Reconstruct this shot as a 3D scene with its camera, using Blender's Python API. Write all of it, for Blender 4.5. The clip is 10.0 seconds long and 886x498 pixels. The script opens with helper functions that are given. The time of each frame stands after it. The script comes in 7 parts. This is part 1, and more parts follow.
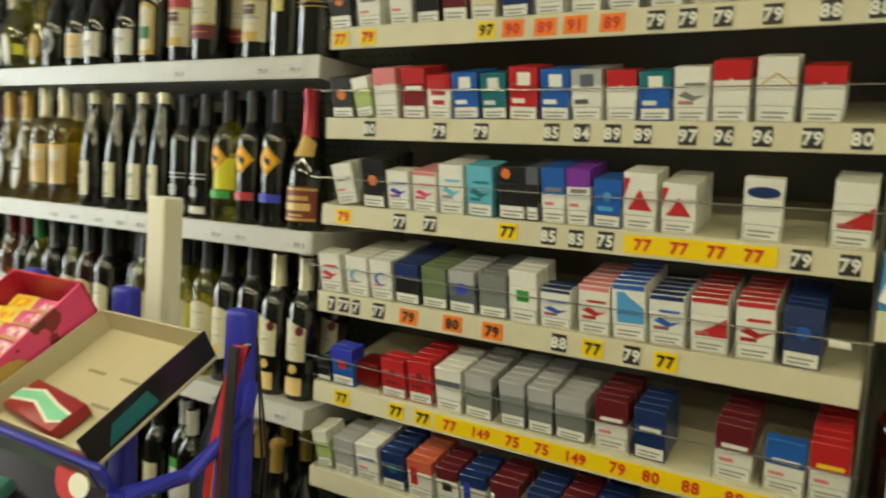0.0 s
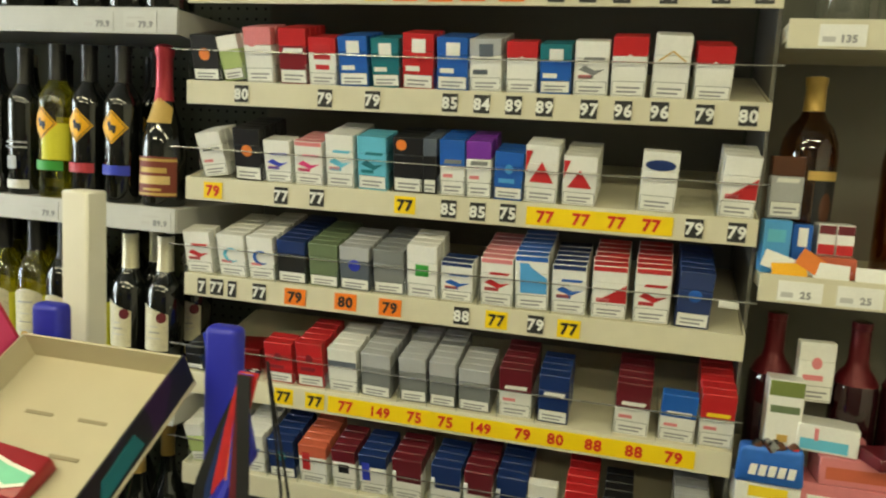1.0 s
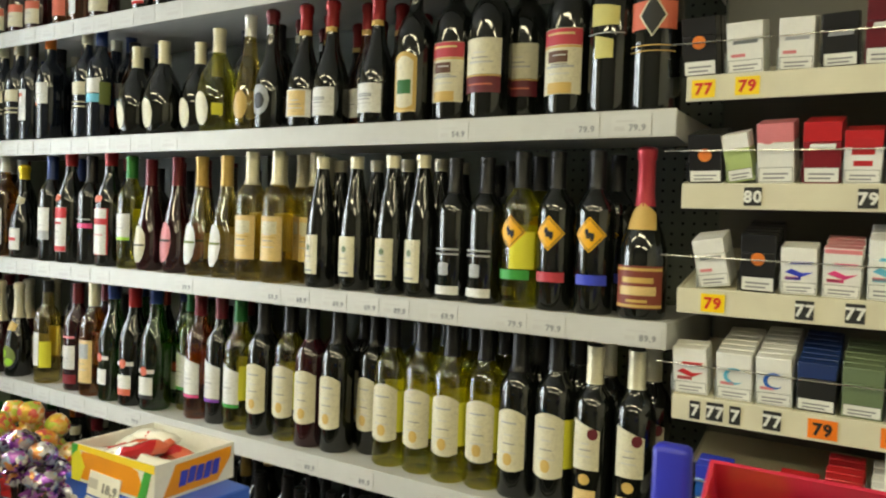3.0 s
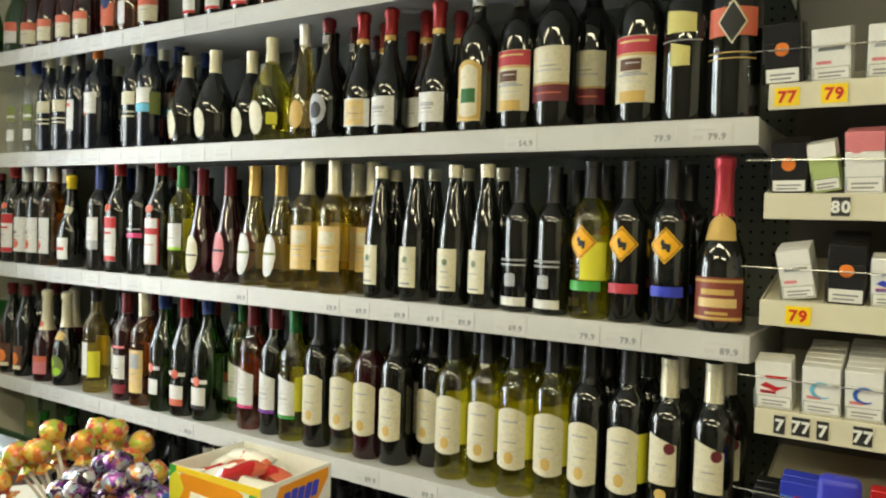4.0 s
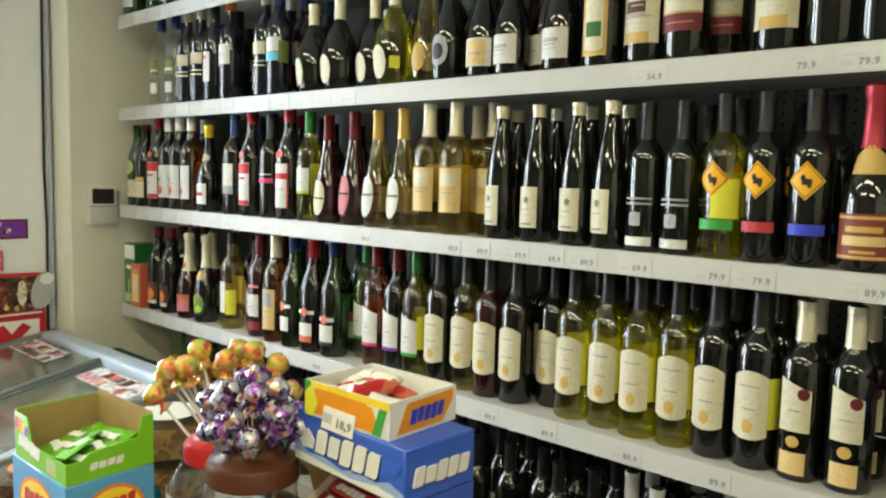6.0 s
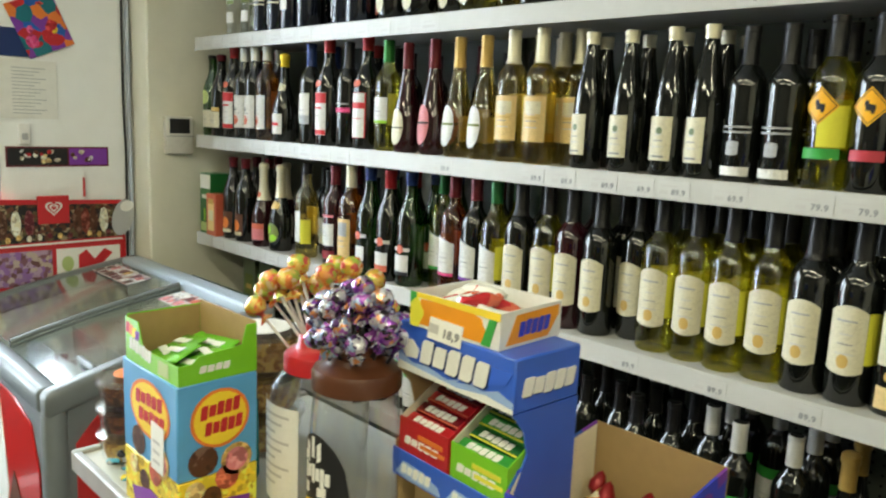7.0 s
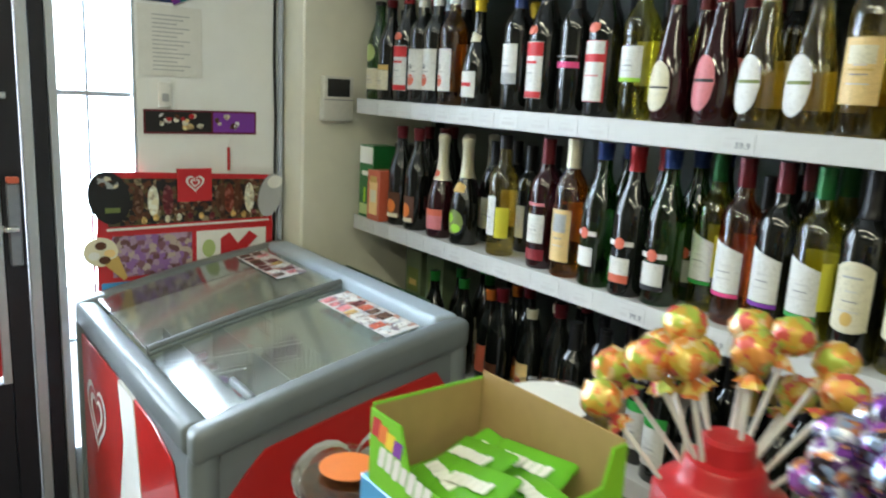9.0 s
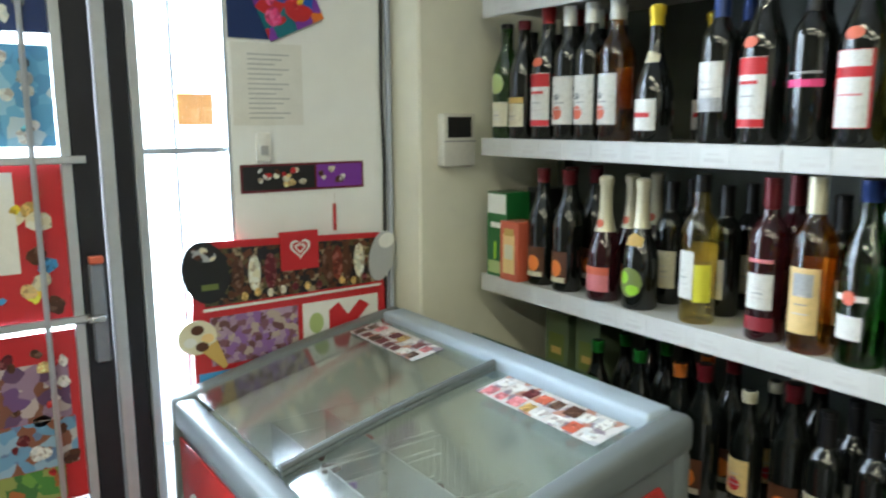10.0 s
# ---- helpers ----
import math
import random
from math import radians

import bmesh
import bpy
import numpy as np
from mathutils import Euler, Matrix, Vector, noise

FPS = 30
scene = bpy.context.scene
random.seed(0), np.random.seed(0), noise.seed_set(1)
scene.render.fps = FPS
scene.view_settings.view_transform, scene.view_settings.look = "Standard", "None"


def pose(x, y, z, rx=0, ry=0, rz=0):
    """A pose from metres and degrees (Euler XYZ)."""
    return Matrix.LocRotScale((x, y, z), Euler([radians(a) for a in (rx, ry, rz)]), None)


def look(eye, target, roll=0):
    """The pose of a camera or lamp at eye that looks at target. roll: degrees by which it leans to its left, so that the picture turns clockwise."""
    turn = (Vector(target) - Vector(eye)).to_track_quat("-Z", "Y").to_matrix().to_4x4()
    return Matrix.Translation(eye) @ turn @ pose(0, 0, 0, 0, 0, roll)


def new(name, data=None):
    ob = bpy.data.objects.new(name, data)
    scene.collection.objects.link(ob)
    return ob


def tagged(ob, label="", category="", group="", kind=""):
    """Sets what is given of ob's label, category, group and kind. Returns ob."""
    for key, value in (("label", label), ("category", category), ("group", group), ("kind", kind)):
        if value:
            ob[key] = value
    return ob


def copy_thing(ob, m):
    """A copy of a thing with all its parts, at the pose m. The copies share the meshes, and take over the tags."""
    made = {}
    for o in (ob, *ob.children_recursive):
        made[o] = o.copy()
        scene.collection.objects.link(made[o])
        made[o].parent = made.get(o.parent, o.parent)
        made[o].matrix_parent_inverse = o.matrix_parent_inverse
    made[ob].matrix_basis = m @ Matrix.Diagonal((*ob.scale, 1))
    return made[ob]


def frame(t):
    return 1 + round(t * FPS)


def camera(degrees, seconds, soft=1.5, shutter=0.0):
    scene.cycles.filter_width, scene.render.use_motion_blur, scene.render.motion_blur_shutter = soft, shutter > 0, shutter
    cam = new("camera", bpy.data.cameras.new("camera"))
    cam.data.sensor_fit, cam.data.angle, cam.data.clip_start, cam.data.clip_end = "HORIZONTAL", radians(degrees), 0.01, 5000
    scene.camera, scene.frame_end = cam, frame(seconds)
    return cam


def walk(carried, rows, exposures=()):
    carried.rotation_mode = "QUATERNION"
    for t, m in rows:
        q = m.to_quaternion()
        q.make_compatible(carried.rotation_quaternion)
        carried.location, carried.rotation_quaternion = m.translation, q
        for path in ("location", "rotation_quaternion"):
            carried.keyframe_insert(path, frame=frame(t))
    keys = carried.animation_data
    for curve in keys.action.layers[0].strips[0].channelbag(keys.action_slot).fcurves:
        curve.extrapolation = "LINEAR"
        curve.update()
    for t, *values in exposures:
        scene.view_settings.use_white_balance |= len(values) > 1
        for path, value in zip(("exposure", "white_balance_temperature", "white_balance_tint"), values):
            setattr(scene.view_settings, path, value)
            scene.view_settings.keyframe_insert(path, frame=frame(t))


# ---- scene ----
cam = camera(61.0, 10.0, soft=2.1, shutter=0.3)
PATH = [
    (0, (0.031, 0.102, 1.504), (-1.002, 1.805, 1.33), 3.6),
    (0.5, (-0.075, 0.081, 1.517), (-0.71, 1.961, 1.265), 1.1),
    (1, (-0.171, 0.07, 1.529), (-0.68, 1.985, 1.261), 3.4),
    (1.5, (-0.287, 0.08, 1.534), (-0.945, 1.949, 1.268), 1.9),
    (2, (-0.439, 0.064, 1.593), (-1.311, 1.85, 1.37), 1.6),
    (2.5, (-0.582, 0.036, 1.539), (-1.597, 1.757, 1.457), 2.4),
    (4, (-0.795, -0.039, 1.558), (-1.873, 1.645, 1.491), 1.7),
    (4.5, (-0.799, -0.035, 1.555), (-1.99, 1.57, 1.465), 2.2),
    (5, (-0.798, -0.034, 1.553), (-2.062, 1.513, 1.46), 1.9),
    (6.5, (-0.807, -0.065, 1.492), (-2.164, 1.381, 1.232), 2.1),
    (7, (-0.854, -0.098, 1.472), (-2.251, 1.294, 1.14), 2.5),
    (7.5, (-0.969, -0.146, 1.458), (-2.329, 1.258, 1.034), 2.5),
    (8, (-1.105, -0.101, 1.432), (-2.564, 1.184, 0.962), 0.9),
    (8.5, (-1.307, 0.008, 1.435), (-2.837, 1.224, 1.007), 1.8),
    (9, (-1.494, 0.034, 1.422), (-3.051, 1.219, 1.01), 3.1),
    (9.5, (-1.777, -0.001, 1.457), (-3.313, 1.241, 1.144), 0.5),
    (10, (-2.017, -0.008, 1.431), (-3.624, 1.133, 1.094), -0.2),
]
walk(cam, [(t, look(eye, target, roll)) for t, eye, target, roll in PATH],
     exposures=[(0, -0.17, 7300, 8), (0.5, 0.03, 7050, 8), (1.5, 0.02, 7000, 9), (2.5, -0.02, 7000, 11), (4.5, 0.1, 6950, 12), (6.5, 0.14, 6500, 11), (7.5, 0.12, 6250, 12), (8.5, -0.02, 6050, 12), (10, 0.08, 5900, 12)])

# ---- light ----
world = bpy.data.worlds.new("sky")
scene.world = world
world.use_nodes = True
wn = world.node_tree.nodes
sky = wn.new("ShaderNodeTexSky")
sky.sky_type, sky.sun_disc, sky.sun_elevation, sky.sun_rotation = "NISHITA", False, radians(40), radians(120)
wn["Background"].inputs["Strength"].default_value = 0.12
world.node_tree.links.new(sky.outputs[0], wn["Background"].inputs["Color"])


def area_lamp(name, m, sx, sy, watts, colour):
    lamp = bpy.data.lights.new(name, "AREA")
    lamp.shape, lamp.size, lamp.size_y, lamp.energy, lamp.color = "RECTANGLE", sx, sy, watts, colour
    ob = new(name, lamp)
    ob.matrix_world = m
    return ob


TUBE = (1.0, 0.955, 0.64)
TUBES = [(-2.75, -0.3), (-1.0, -0.3), (0.7, -0.3), (-1.9, -1.6), (0.1, -1.6)]
for tx, ty in TUBES:
    area_lamp("tube_light", pose(tx, ty, 2.62), 1.25, 0.14, (15 if tx > -2 else 10.5) if ty > -1 else 20, TUBE)
area_lamp("daylight", pose(-4.09, 0.57, 1.35, 0, -90, 0), 1.9, 0.2, 42, (0.74, 0.88, 1.0))
area_lamp("daylight_door", pose(-4.09, -0.1, 1.35, 0, -90, 0), 1.6, 0.75, 50, (0.74, 0.88, 1.0))

# ---- materials ----
MATS = {}


def mat(name, col=(0.5, 0.5, 0.5), rough=0.5, metal=0.0, var=0.1, grain=60.0, bump=0.0, coat=0.0, trans=0.0, ior=1.45, alpha=1.0):
    """A plain surface with fine grain, broad stains and a small difference from object to object."""
    if name in MATS:
        return MATS[name]
    m = bpy.data.materials.new(name)
    m.use_nodes = True
    nt = m.node_tree
    n, l = nt.nodes, nt.links
    b = n["Principled BSDF"]
    tc = n.new("ShaderNodeTexCoord")
    fine, broad = n.new("ShaderNodeTexNoise"), n.new("ShaderNodeTexNoise")
    fine.inputs["Scale"].default_value, broad.inputs["Scale"].default_value = grain, grain / 9
    fine.inputs["Detail"].default_value, broad.inputs["Detail"].default_value = 5, 4
    l.new(tc.outputs["Object"], fine.inputs["Vector"])
    l.new(tc.outputs["Object"], broad.inputs["Vector"])
    add = n.new("ShaderNodeMath")
    add.operation = "ADD"
    l.new(fine.outputs[0], add.inputs[0])
    l.new(broad.outputs[0], add.inputs[1])
    info = n.new("ShaderNodeObjectInfo")
    add2 = n.new("ShaderNodeMath")
    add2.operation = "MULTIPLY_ADD"
    add2.inputs[1].default_value = 0.35
    l.new(info.outputs["Random"], add2.inputs[0])
    l.new(add.outputs[0], add2.inputs[2])
    mr = n.new("ShaderNodeMapRange")
    mr.inputs[1].default_value, mr.inputs[2].default_value = 0.65, 1.7
    mr.inputs[3].default_value, mr.inputs[4].default_value = 1 - var, 1 + var
    l.new(add2.outputs[0], mr.inputs[0])
    mul = n.new("ShaderNodeVectorMath")
    mul.operation = "SCALE"
    mul.inputs[0].default_value = col
    l.new(mr.outputs[0], mul.inputs["Scale"])
    l.new(mul.outputs[0], b.inputs["Base Color"])
    rr = n.new("ShaderNodeMapRange")
    rr.inputs[3].default_value, rr.inputs[4].default_value = max(0.02, rough * 0.8), min(1, rough * 1.25)
    l.new(broad.outputs[0], rr.inputs[0])
    l.new(rr.outputs[0], b.inputs["Roughness"])
    b.inputs["Metallic"].default_value = metal
    b.inputs["Coat Weight"].default_value = coat
    b.inputs["Coat Roughness"].default_value = 0.08
    b.inputs["Transmission Weight"].default_value = trans
    b.inputs["IOR"].default_value = ior
    if bump:
        bp = n.new("ShaderNodeBump")
        bp.inputs["Strength"].default_value, bp.inputs["Distance"].default_value = bump, 0.002
        l.new(fine.outputs[0], bp.inputs["Height"])
        l.new(bp.outputs[0], b.inputs["Normal"])
    MATS[name] = m
    return m


def patchwork(name, cols, size=30.0, rough=0.4, metal=0.0, bump=0.0, coat=0.0):
    """A printed or foiled surface with uneven patches of several colours."""
    if name in MATS:
        return MATS[name]
    m = mat(name + "_base", cols[0], rough, metal, 0.12, 90, bump, coat)
    m.name = name
    MATS[name] = m
    n, l = m.node_tree.nodes, m.node_tree.links
    b = n["Principled BSDF"]
    tc = n.new("ShaderNodeTexCoord")
    wob = n.new("ShaderNodeTexNoise")
    wob.inputs["Scale"].default_value, wob.inputs["Detail"].default_value = size, 3
    l.new(tc.outputs["Object"], wob.inputs["Vector"])
    info = n.new("ShaderNodeObjectInfo")
    sh = n.new("ShaderNodeVectorMath")
    sh.operation = "ADD"
    l.new(tc.outputs["Object"], sh.inputs[0])
    l.new(info.outputs["Random"], sh.inputs[1])
    mixv = n.new("ShaderNodeVectorMath")
    mixv.operation = "MULTIPLY_ADD"
    mixv.inputs[1].default_value = (0.02, 0.02, 0.02)
    l.new(wob.outputs["Color"], mixv.inputs[0])
    l.new(sh.outputs[0], mixv.inputs[2])
    vo = n.new("ShaderNodeTexVoronoi")
    vo.inputs["Scale"].default_value = size
    l.new(mixv.outputs[0], vo.inputs["Vector"])
    sep = n.new("ShaderNodeSeparateColor")
    l.new(vo.outputs["Color"], sep.inputs[0])
    cr = n.new("ShaderNodeValToRGB")
    cr.color_ramp.interpolation = "CONSTANT"
    el = cr.color_ramp.elements
    el[0].color, el[0].position = (*cols[0], 1), 0
    el[1].color, el[1].position = (*cols[1], 1), 1 / len(cols)
    for i, c in enumerate(cols[2:], 2):
        e = el.new(i / len(cols))
        e.color = (*c, 1)
    l.new(sep.outputs[0], cr.inputs[0])
    l.new(cr.outputs[0], b.inputs["Base Color"])
    return m


def printed(c):
    """A picture print that is mostly of one colour."""
    r, g, b = PAL[c]
    return patchwork("print_" + c, [(r, g, b), (r * 0.55, g * 0.5, b * 0.5), (r, g, b), (min(0.8, r * 1.3 + 0.06), min(0.8, g * 1.3 + 0.06), min(0.8, b * 1.3 + 0.05)), (r * 0.8, g * 0.85, b * 0.9)], 85, 0.45)


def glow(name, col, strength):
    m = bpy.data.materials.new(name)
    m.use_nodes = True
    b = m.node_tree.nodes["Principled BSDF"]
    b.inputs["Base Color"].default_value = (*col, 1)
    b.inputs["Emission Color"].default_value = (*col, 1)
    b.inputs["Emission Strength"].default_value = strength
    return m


WHITE, BLACK, GREY, RED = (0.75, 0.74, 0.7), (0.012, 0.012, 0.013), (0.25, 0.25, 0.25), (0.5, 0.02, 0.025)
PAL = {
    "white": (0.78, 0.775, 0.73), "cream": (0.74, 0.69, 0.5), "black": BLACK, "grey": (0.2, 0.21, 0.21), "silver": (0.42, 0.43, 0.44),
    "red": (0.52, 0.02, 0.025), "darkred": (0.22, 0.012, 0.02), "maroon": (0.13, 0.012, 0.02), "pink": (0.7, 0.22, 0.24), "hotpink": (0.75, 0.06, 0.22),
    "orange": (0.75, 0.2, 0.03), "yellow": (0.85, 0.62, 0.03), "signyellow": (0.85, 0.42, 0.01), "lemon": (0.72, 0.68, 0.05), "green": (0.04, 0.33, 0.05), "lime": (0.32, 0.6, 0.03),
    "teal": (0.01, 0.16, 0.2), "cyan": (0.12, 0.48, 0.65), "sky": (0.08, 0.35, 0.7), "blue": (0.015, 0.11, 0.45), "navy": (0.01, 0.03, 0.13), "purple": (0.2, 0.04, 0.36),
    "olive": (0.16, 0.2, 0.05), "brown": (0.09, 0.03, 0.012), "gold": (0.55, 0.36, 0.1), "peach": (0.8, 0.58, 0.25), "royal": (0.03, 0.05, 0.5), "palegreen": (0.42, 0.52, 0.2),
    "greygreen": (0.14, 0.19, 0.1), "slate": (0.1, 0.12, 0.15), "salmon": (0.6, 0.13, 0.07), "russet": (0.2, 0.035, 0.018), "bottlegreen": (0.015, 0.13, 0.03), "crimson": (0.48, 0.04, 0.06), "dullyellow": (0.56, 0.5, 0.16),
}


def paper(c):
    return mat("paper_" + c, PAL[c], 0.5, 0, 0.07, 220, 0.05)


def label_paper(c):
    """Label paper with faint fine print."""
    r, g, b = (0.88 * v for v in PAL[c])
    if c not in ("white", "cream", "peach", "pink", "silver"):
        return paper(c)
    return patchwork("label_" + c, [(r, g, b), (r, g, b), (r * 0.9, g * 0.9, b * 0.9), (r, g, b), (r * 0.8, g * 0.79, b * 0.78), (r, g, b), (r * 0.94, g * 0.94, b * 0.92)], 300, 0.5)


def card(c):
    return mat("card_" + c, PAL[c], 0.32, 0, 0.07, 160, 0.03, coat=0.35)


def foil(c):
    k = 0.45 if c in ("red", "purple", "green", "darkred") else 0.85
    return mat("foil_" + c, tuple(k * v for v in PAL[c]), 0.33, 0.35, 0.15, 260, 0.25)


def plastic(c):
    return mat("plastic_" + c, PAL[c], 0.35, 0, 0.1, 90, 0.05)


GLASS = {
    "dark": mat("dark_wine_glass", (0.005, 0.006, 0.005), 0.045, 0, 0.3, 40, 0.03, coat=0.3, ior=1.55),
    "wine": mat("red_wine_glass", (0.022, 0.003, 0.005), 0.045, 0, 0.3, 40, 0.03, coat=0.3, ior=1.55),
    "navyglass": mat("blue_black_glass", (0.006, 0.009, 0.017), 0.045, 0, 0.3, 40, 0.03, coat=0.3, ior=1.55),
}


def thin_clear(name, tint, ior=1.45, rough=0.06):
    """Thin clear plastic: it lets light straight through and shines at its edges."""
    m = bpy.data.materials.new(name)
    m.use_nodes = True
    n, l = m.node_tree.nodes, m.node_tree.links
    n.remove(n["Principled BSDF"])
    clear, gloss, mix, facing, curve = n.new("ShaderNodeBsdfTransparent"), n.new("ShaderNodeBsdfGlossy"), n.new("ShaderNodeMixShader"), n.new("ShaderNodeLayerWeight"), n.new("ShaderNodeMapRange")
    curve.interpolation_type = "SMOOTHERSTEP"
    curve.inputs[1].default_value, curve.inputs[3].default_value, curve.inputs[4].default_value = 0.15, 0.05 * ior, 0.7
    facing.inputs["Blend"].default_value = 0.3
    clear.inputs["Color"].default_value = (*tint, 1)
    gloss.inputs["Roughness"].default_value = rough
    l.new(facing.outputs["Facing"], curve.inputs[0])
    l.new(curve.outputs[0], mix.inputs[0])
    l.new(clear.outputs[0], mix.inputs[1])
    l.new(gloss.outputs[0], mix.inputs[2])
    l.new(mix.outputs[0], n["Material Output"].inputs["Surface"])
    MATS[name] = m
    return m



def tinted(name, tint, cloud=0.1, rough=0.03):
    """Coloured bottle glass: tinted, clear, with a little cloudy body and gloss."""
    m = thin_clear(name, tint, 1.9, rough)
    n, l = m.node_tree.nodes, m.node_tree.links
    clear = next(x for x in n if x.type == "BSDF_TRANSPARENT")
    mix = next(x for x in n if x.type == "MIX_SHADER")
    body, soft, tc, streak, ramp = n.new("ShaderNodeBsdfTranslucent"), n.new("ShaderNodeMixShader"), n.new("ShaderNodeTexCoord"), n.new("ShaderNodeTexNoise"), n.new("ShaderNodeMapRange")
    body.inputs["Color"].default_value = (*[c ** 2 for c in tint], 1)
    streak.inputs["Scale"].default_value = 28
    ramp.inputs[1].default_value, ramp.inputs[2].default_value = 0.35, 0.7
    ramp.inputs[3].default_value, ramp.inputs[4].default_value = cloud * 0.5, cloud * 1.6
    l.new(tc.outputs["Object"], streak.inputs["Vector"])
    l.new(streak.outputs[0], ramp.inputs[0])
    l.new(ramp.outputs[0], soft.inputs[0])
    l.new(clear.outputs[0], soft.inputs[1])
    l.new(body.outputs[0], soft.inputs[2])
    l.new(soft.outputs[0], mix.inputs[1])
    return m


GLASS["yellow"] = tinted("white_wine_glass", (0.82, 0.79, 0.24), 0.06)
GLASS["straw"] = tinted("straw_wine_glass", (0.78, 0.68, 0.3), 0.08)
GLASS["amber"] = tinted("amber_glass", (0.7, 0.42, 0.12), 0.1)
GLASS["rose"] = tinted("rose_wine_glass", (0.68, 0.33, 0.13), 0.08)
GLASS["greenglass"] = tinted("green_glass", (0.2, 0.4, 0.15), 0.06)
GLASS["limeglass"] = tinted("lime_green_glass", (0.8, 0.77, 0.2), 0.12)
GLASS["clearglass"] = tinted("clear_spirit_glass", (0.93, 0.95, 0.94), 0.05)
GLASS["browny"] = tinted("brown_spirit_glass", (0.5, 0.24, 0.07), 0.12)
ACRYLIC = thin_clear("clear_acrylic", (0.93, 0.95, 0.93), 1.6)
PANE = thin_clear("window_glass", (0.95, 0.97, 0.96), 1.45, 0.02)
SHELF_WHITE = mat("white_enamel", (0.54, 0.54, 0.515), 0.42, 0, 0.07, 30, 0.04)
SHELF_CREAM = mat("cream_enamel", (0.62, 0.58, 0.43), 0.42, 0, 0.08, 26, 0.04)
PANEL = mat("grey_peg_panel", (0.11, 0.127, 0.108), 0.5, 0, 0.12, 30, 0.03)
STEEL = mat("steel_wire", (0.6, 0.6, 0.58), 0.25, 0.9, 0.1, 90)
PLASTER = mat("painted_plaster", (0.78, 0.755, 0.62), 0.75, 0, 0.07, 16, 0.12)
BOARD = mat("white_door_board", (0.86, 0.87, 0.85), 0.5, 0, 0.05, 12, 0.04)

# ---- mesh helpers ----


def mesh_of(bm, name, smooth=False):
    bmesh.ops.recalc_face_normals(bm, faces=bm.faces)
    me = bpy.data.meshes.new(name)
    bm.to_mesh(me)
    bm.free()
    if smooth:
        me.polygons.foreach_set("use_smooth", [True] * len(me.polygons))
        me.set_sharp_from_angle(angle=radians(38))
    return me


def pieces(bm):
    """The loose pieces of a bmesh, each as a bmesh of its own."""
    left, out = set(bm.faces), []
    while left:
        todo, island = [left.pop()], []
        while todo:
            f = todo.pop()
            island.append(f)
            for v in f.verts:
                for g in v.link_faces:
                    if g in left:
                        left.discard(g)
                        todo.append(g)
        one, made = bmesh.new(), {}
        for f in island:
            for v in f.verts:
                if v not in made:
                    made[v] = one.verts.new(v.co)
            one.faces.new([made[v] for v in f.verts])
        out.append(one)
    bm.free()
    return out


def part(name, bm, material, parent, label="", smooth=True, at=None):
    """Links a bmesh, or a mesh that is shared, as one object under a thing or a part."""
    if name == "emblem_bars":
        for one in pieces(bm):
            last = part("emblem_bar", one, material, parent, label, smooth, at)
        return last
    me = bm if isinstance(bm, bpy.types.Mesh) else mesh_of(bm, name, smooth)
    if not me.materials:
        me.materials.append(material)
    ob = new(name, me)
    ob.parent = parent
    if at is not None:
        ob.matrix_basis = at
    if label:
        ob["label"] = label
    return ob


def thing(name, label, category, m=None, group="", kind=""):
    ob = new(name)
    ob.empty_display_size = 0.02
    if m is not None:
        ob.matrix_basis = m
    return tagged(ob, label, category, group, kind)


def solid(name, bm, material, label, category="", kind="structure", smooth=False):
    ob = new(name, mesh_of(bm, name, smooth))
    ob.data.materials.append(material)
    return tagged(ob, label, category, kind=kind)


def box(x0, x1, y0, y1, z0, z1, bevel=0.0, seg=1, bm=None):
    bm = bm or bmesh.new()
    made = bmesh.ops.create_cube(bm, size=1, matrix=Matrix.Translation(((x0 + x1) / 2, (y0 + y1) / 2, (z0 + z1) / 2)) @ Matrix.Diagonal((x1 - x0, y1 - y0, z1 - z0, 1)))
    if bevel:
        edges = {e for v in made["verts"] for e in v.link_edges}
        bmesh.ops.bevel(bm, geom=list(edges), offset=bevel, segments=seg, affect="EDGES", profile=0.5)
    return bm


def lathe(profile, seg=20, bm=None, centre=(0, 0)):
    """A turned shape from (radius, height) pairs, closed at both ends."""
    bm = bm or bmesh.new()
    rings = []
    for r, z in profile:
        rings.append([bm.verts.new((centre[0] + r * math.cos(2 * math.pi * i / seg), centre[1] + r * math.sin(2 * math.pi * i / seg), z)) for i in range(seg)])
    for a, b in zip(rings, rings[1:]):
        for i in range(seg):
            bm.faces.new((a[i], a[(i + 1) % seg], b[(i + 1) % seg], b[i]))
    bm.faces.new(rings[0][::-1])
    bm.faces.new(rings[-1])
    return bm


def rod(points, r, seg=6, bm=None):
    """A round bar along points."""
    bm = bm or bmesh.new()
    pts = [Vector(p) for p in points]
    rings = []
    for i, p in enumerate(pts):
        d = (pts[min(i + 1, len(pts) - 1)] - pts[max(i - 1, 0)]).normalized()
        u = d.orthogonal().normalized()
        w = d.cross(u)
        rings.append([bm.verts.new(p + r * (math.cos(2 * math.pi * k / seg) * u + math.sin(2 * math.pi * k / seg) * w)) for k in range(seg)])
    for a, b in zip(rings, rings[1:]):
        k0 = min(range(seg), key=lambda k: (b[k].co - a[0].co).length)
        for k in range(seg):
            bm.faces.new((a[k], a[(k + 1) % seg], b[(k + 1 + k0) % seg], b[(k + k0) % seg]))
    bm.faces.new(rings[0][::-1])
    bm.faces.new(rings[-1])
    return bm


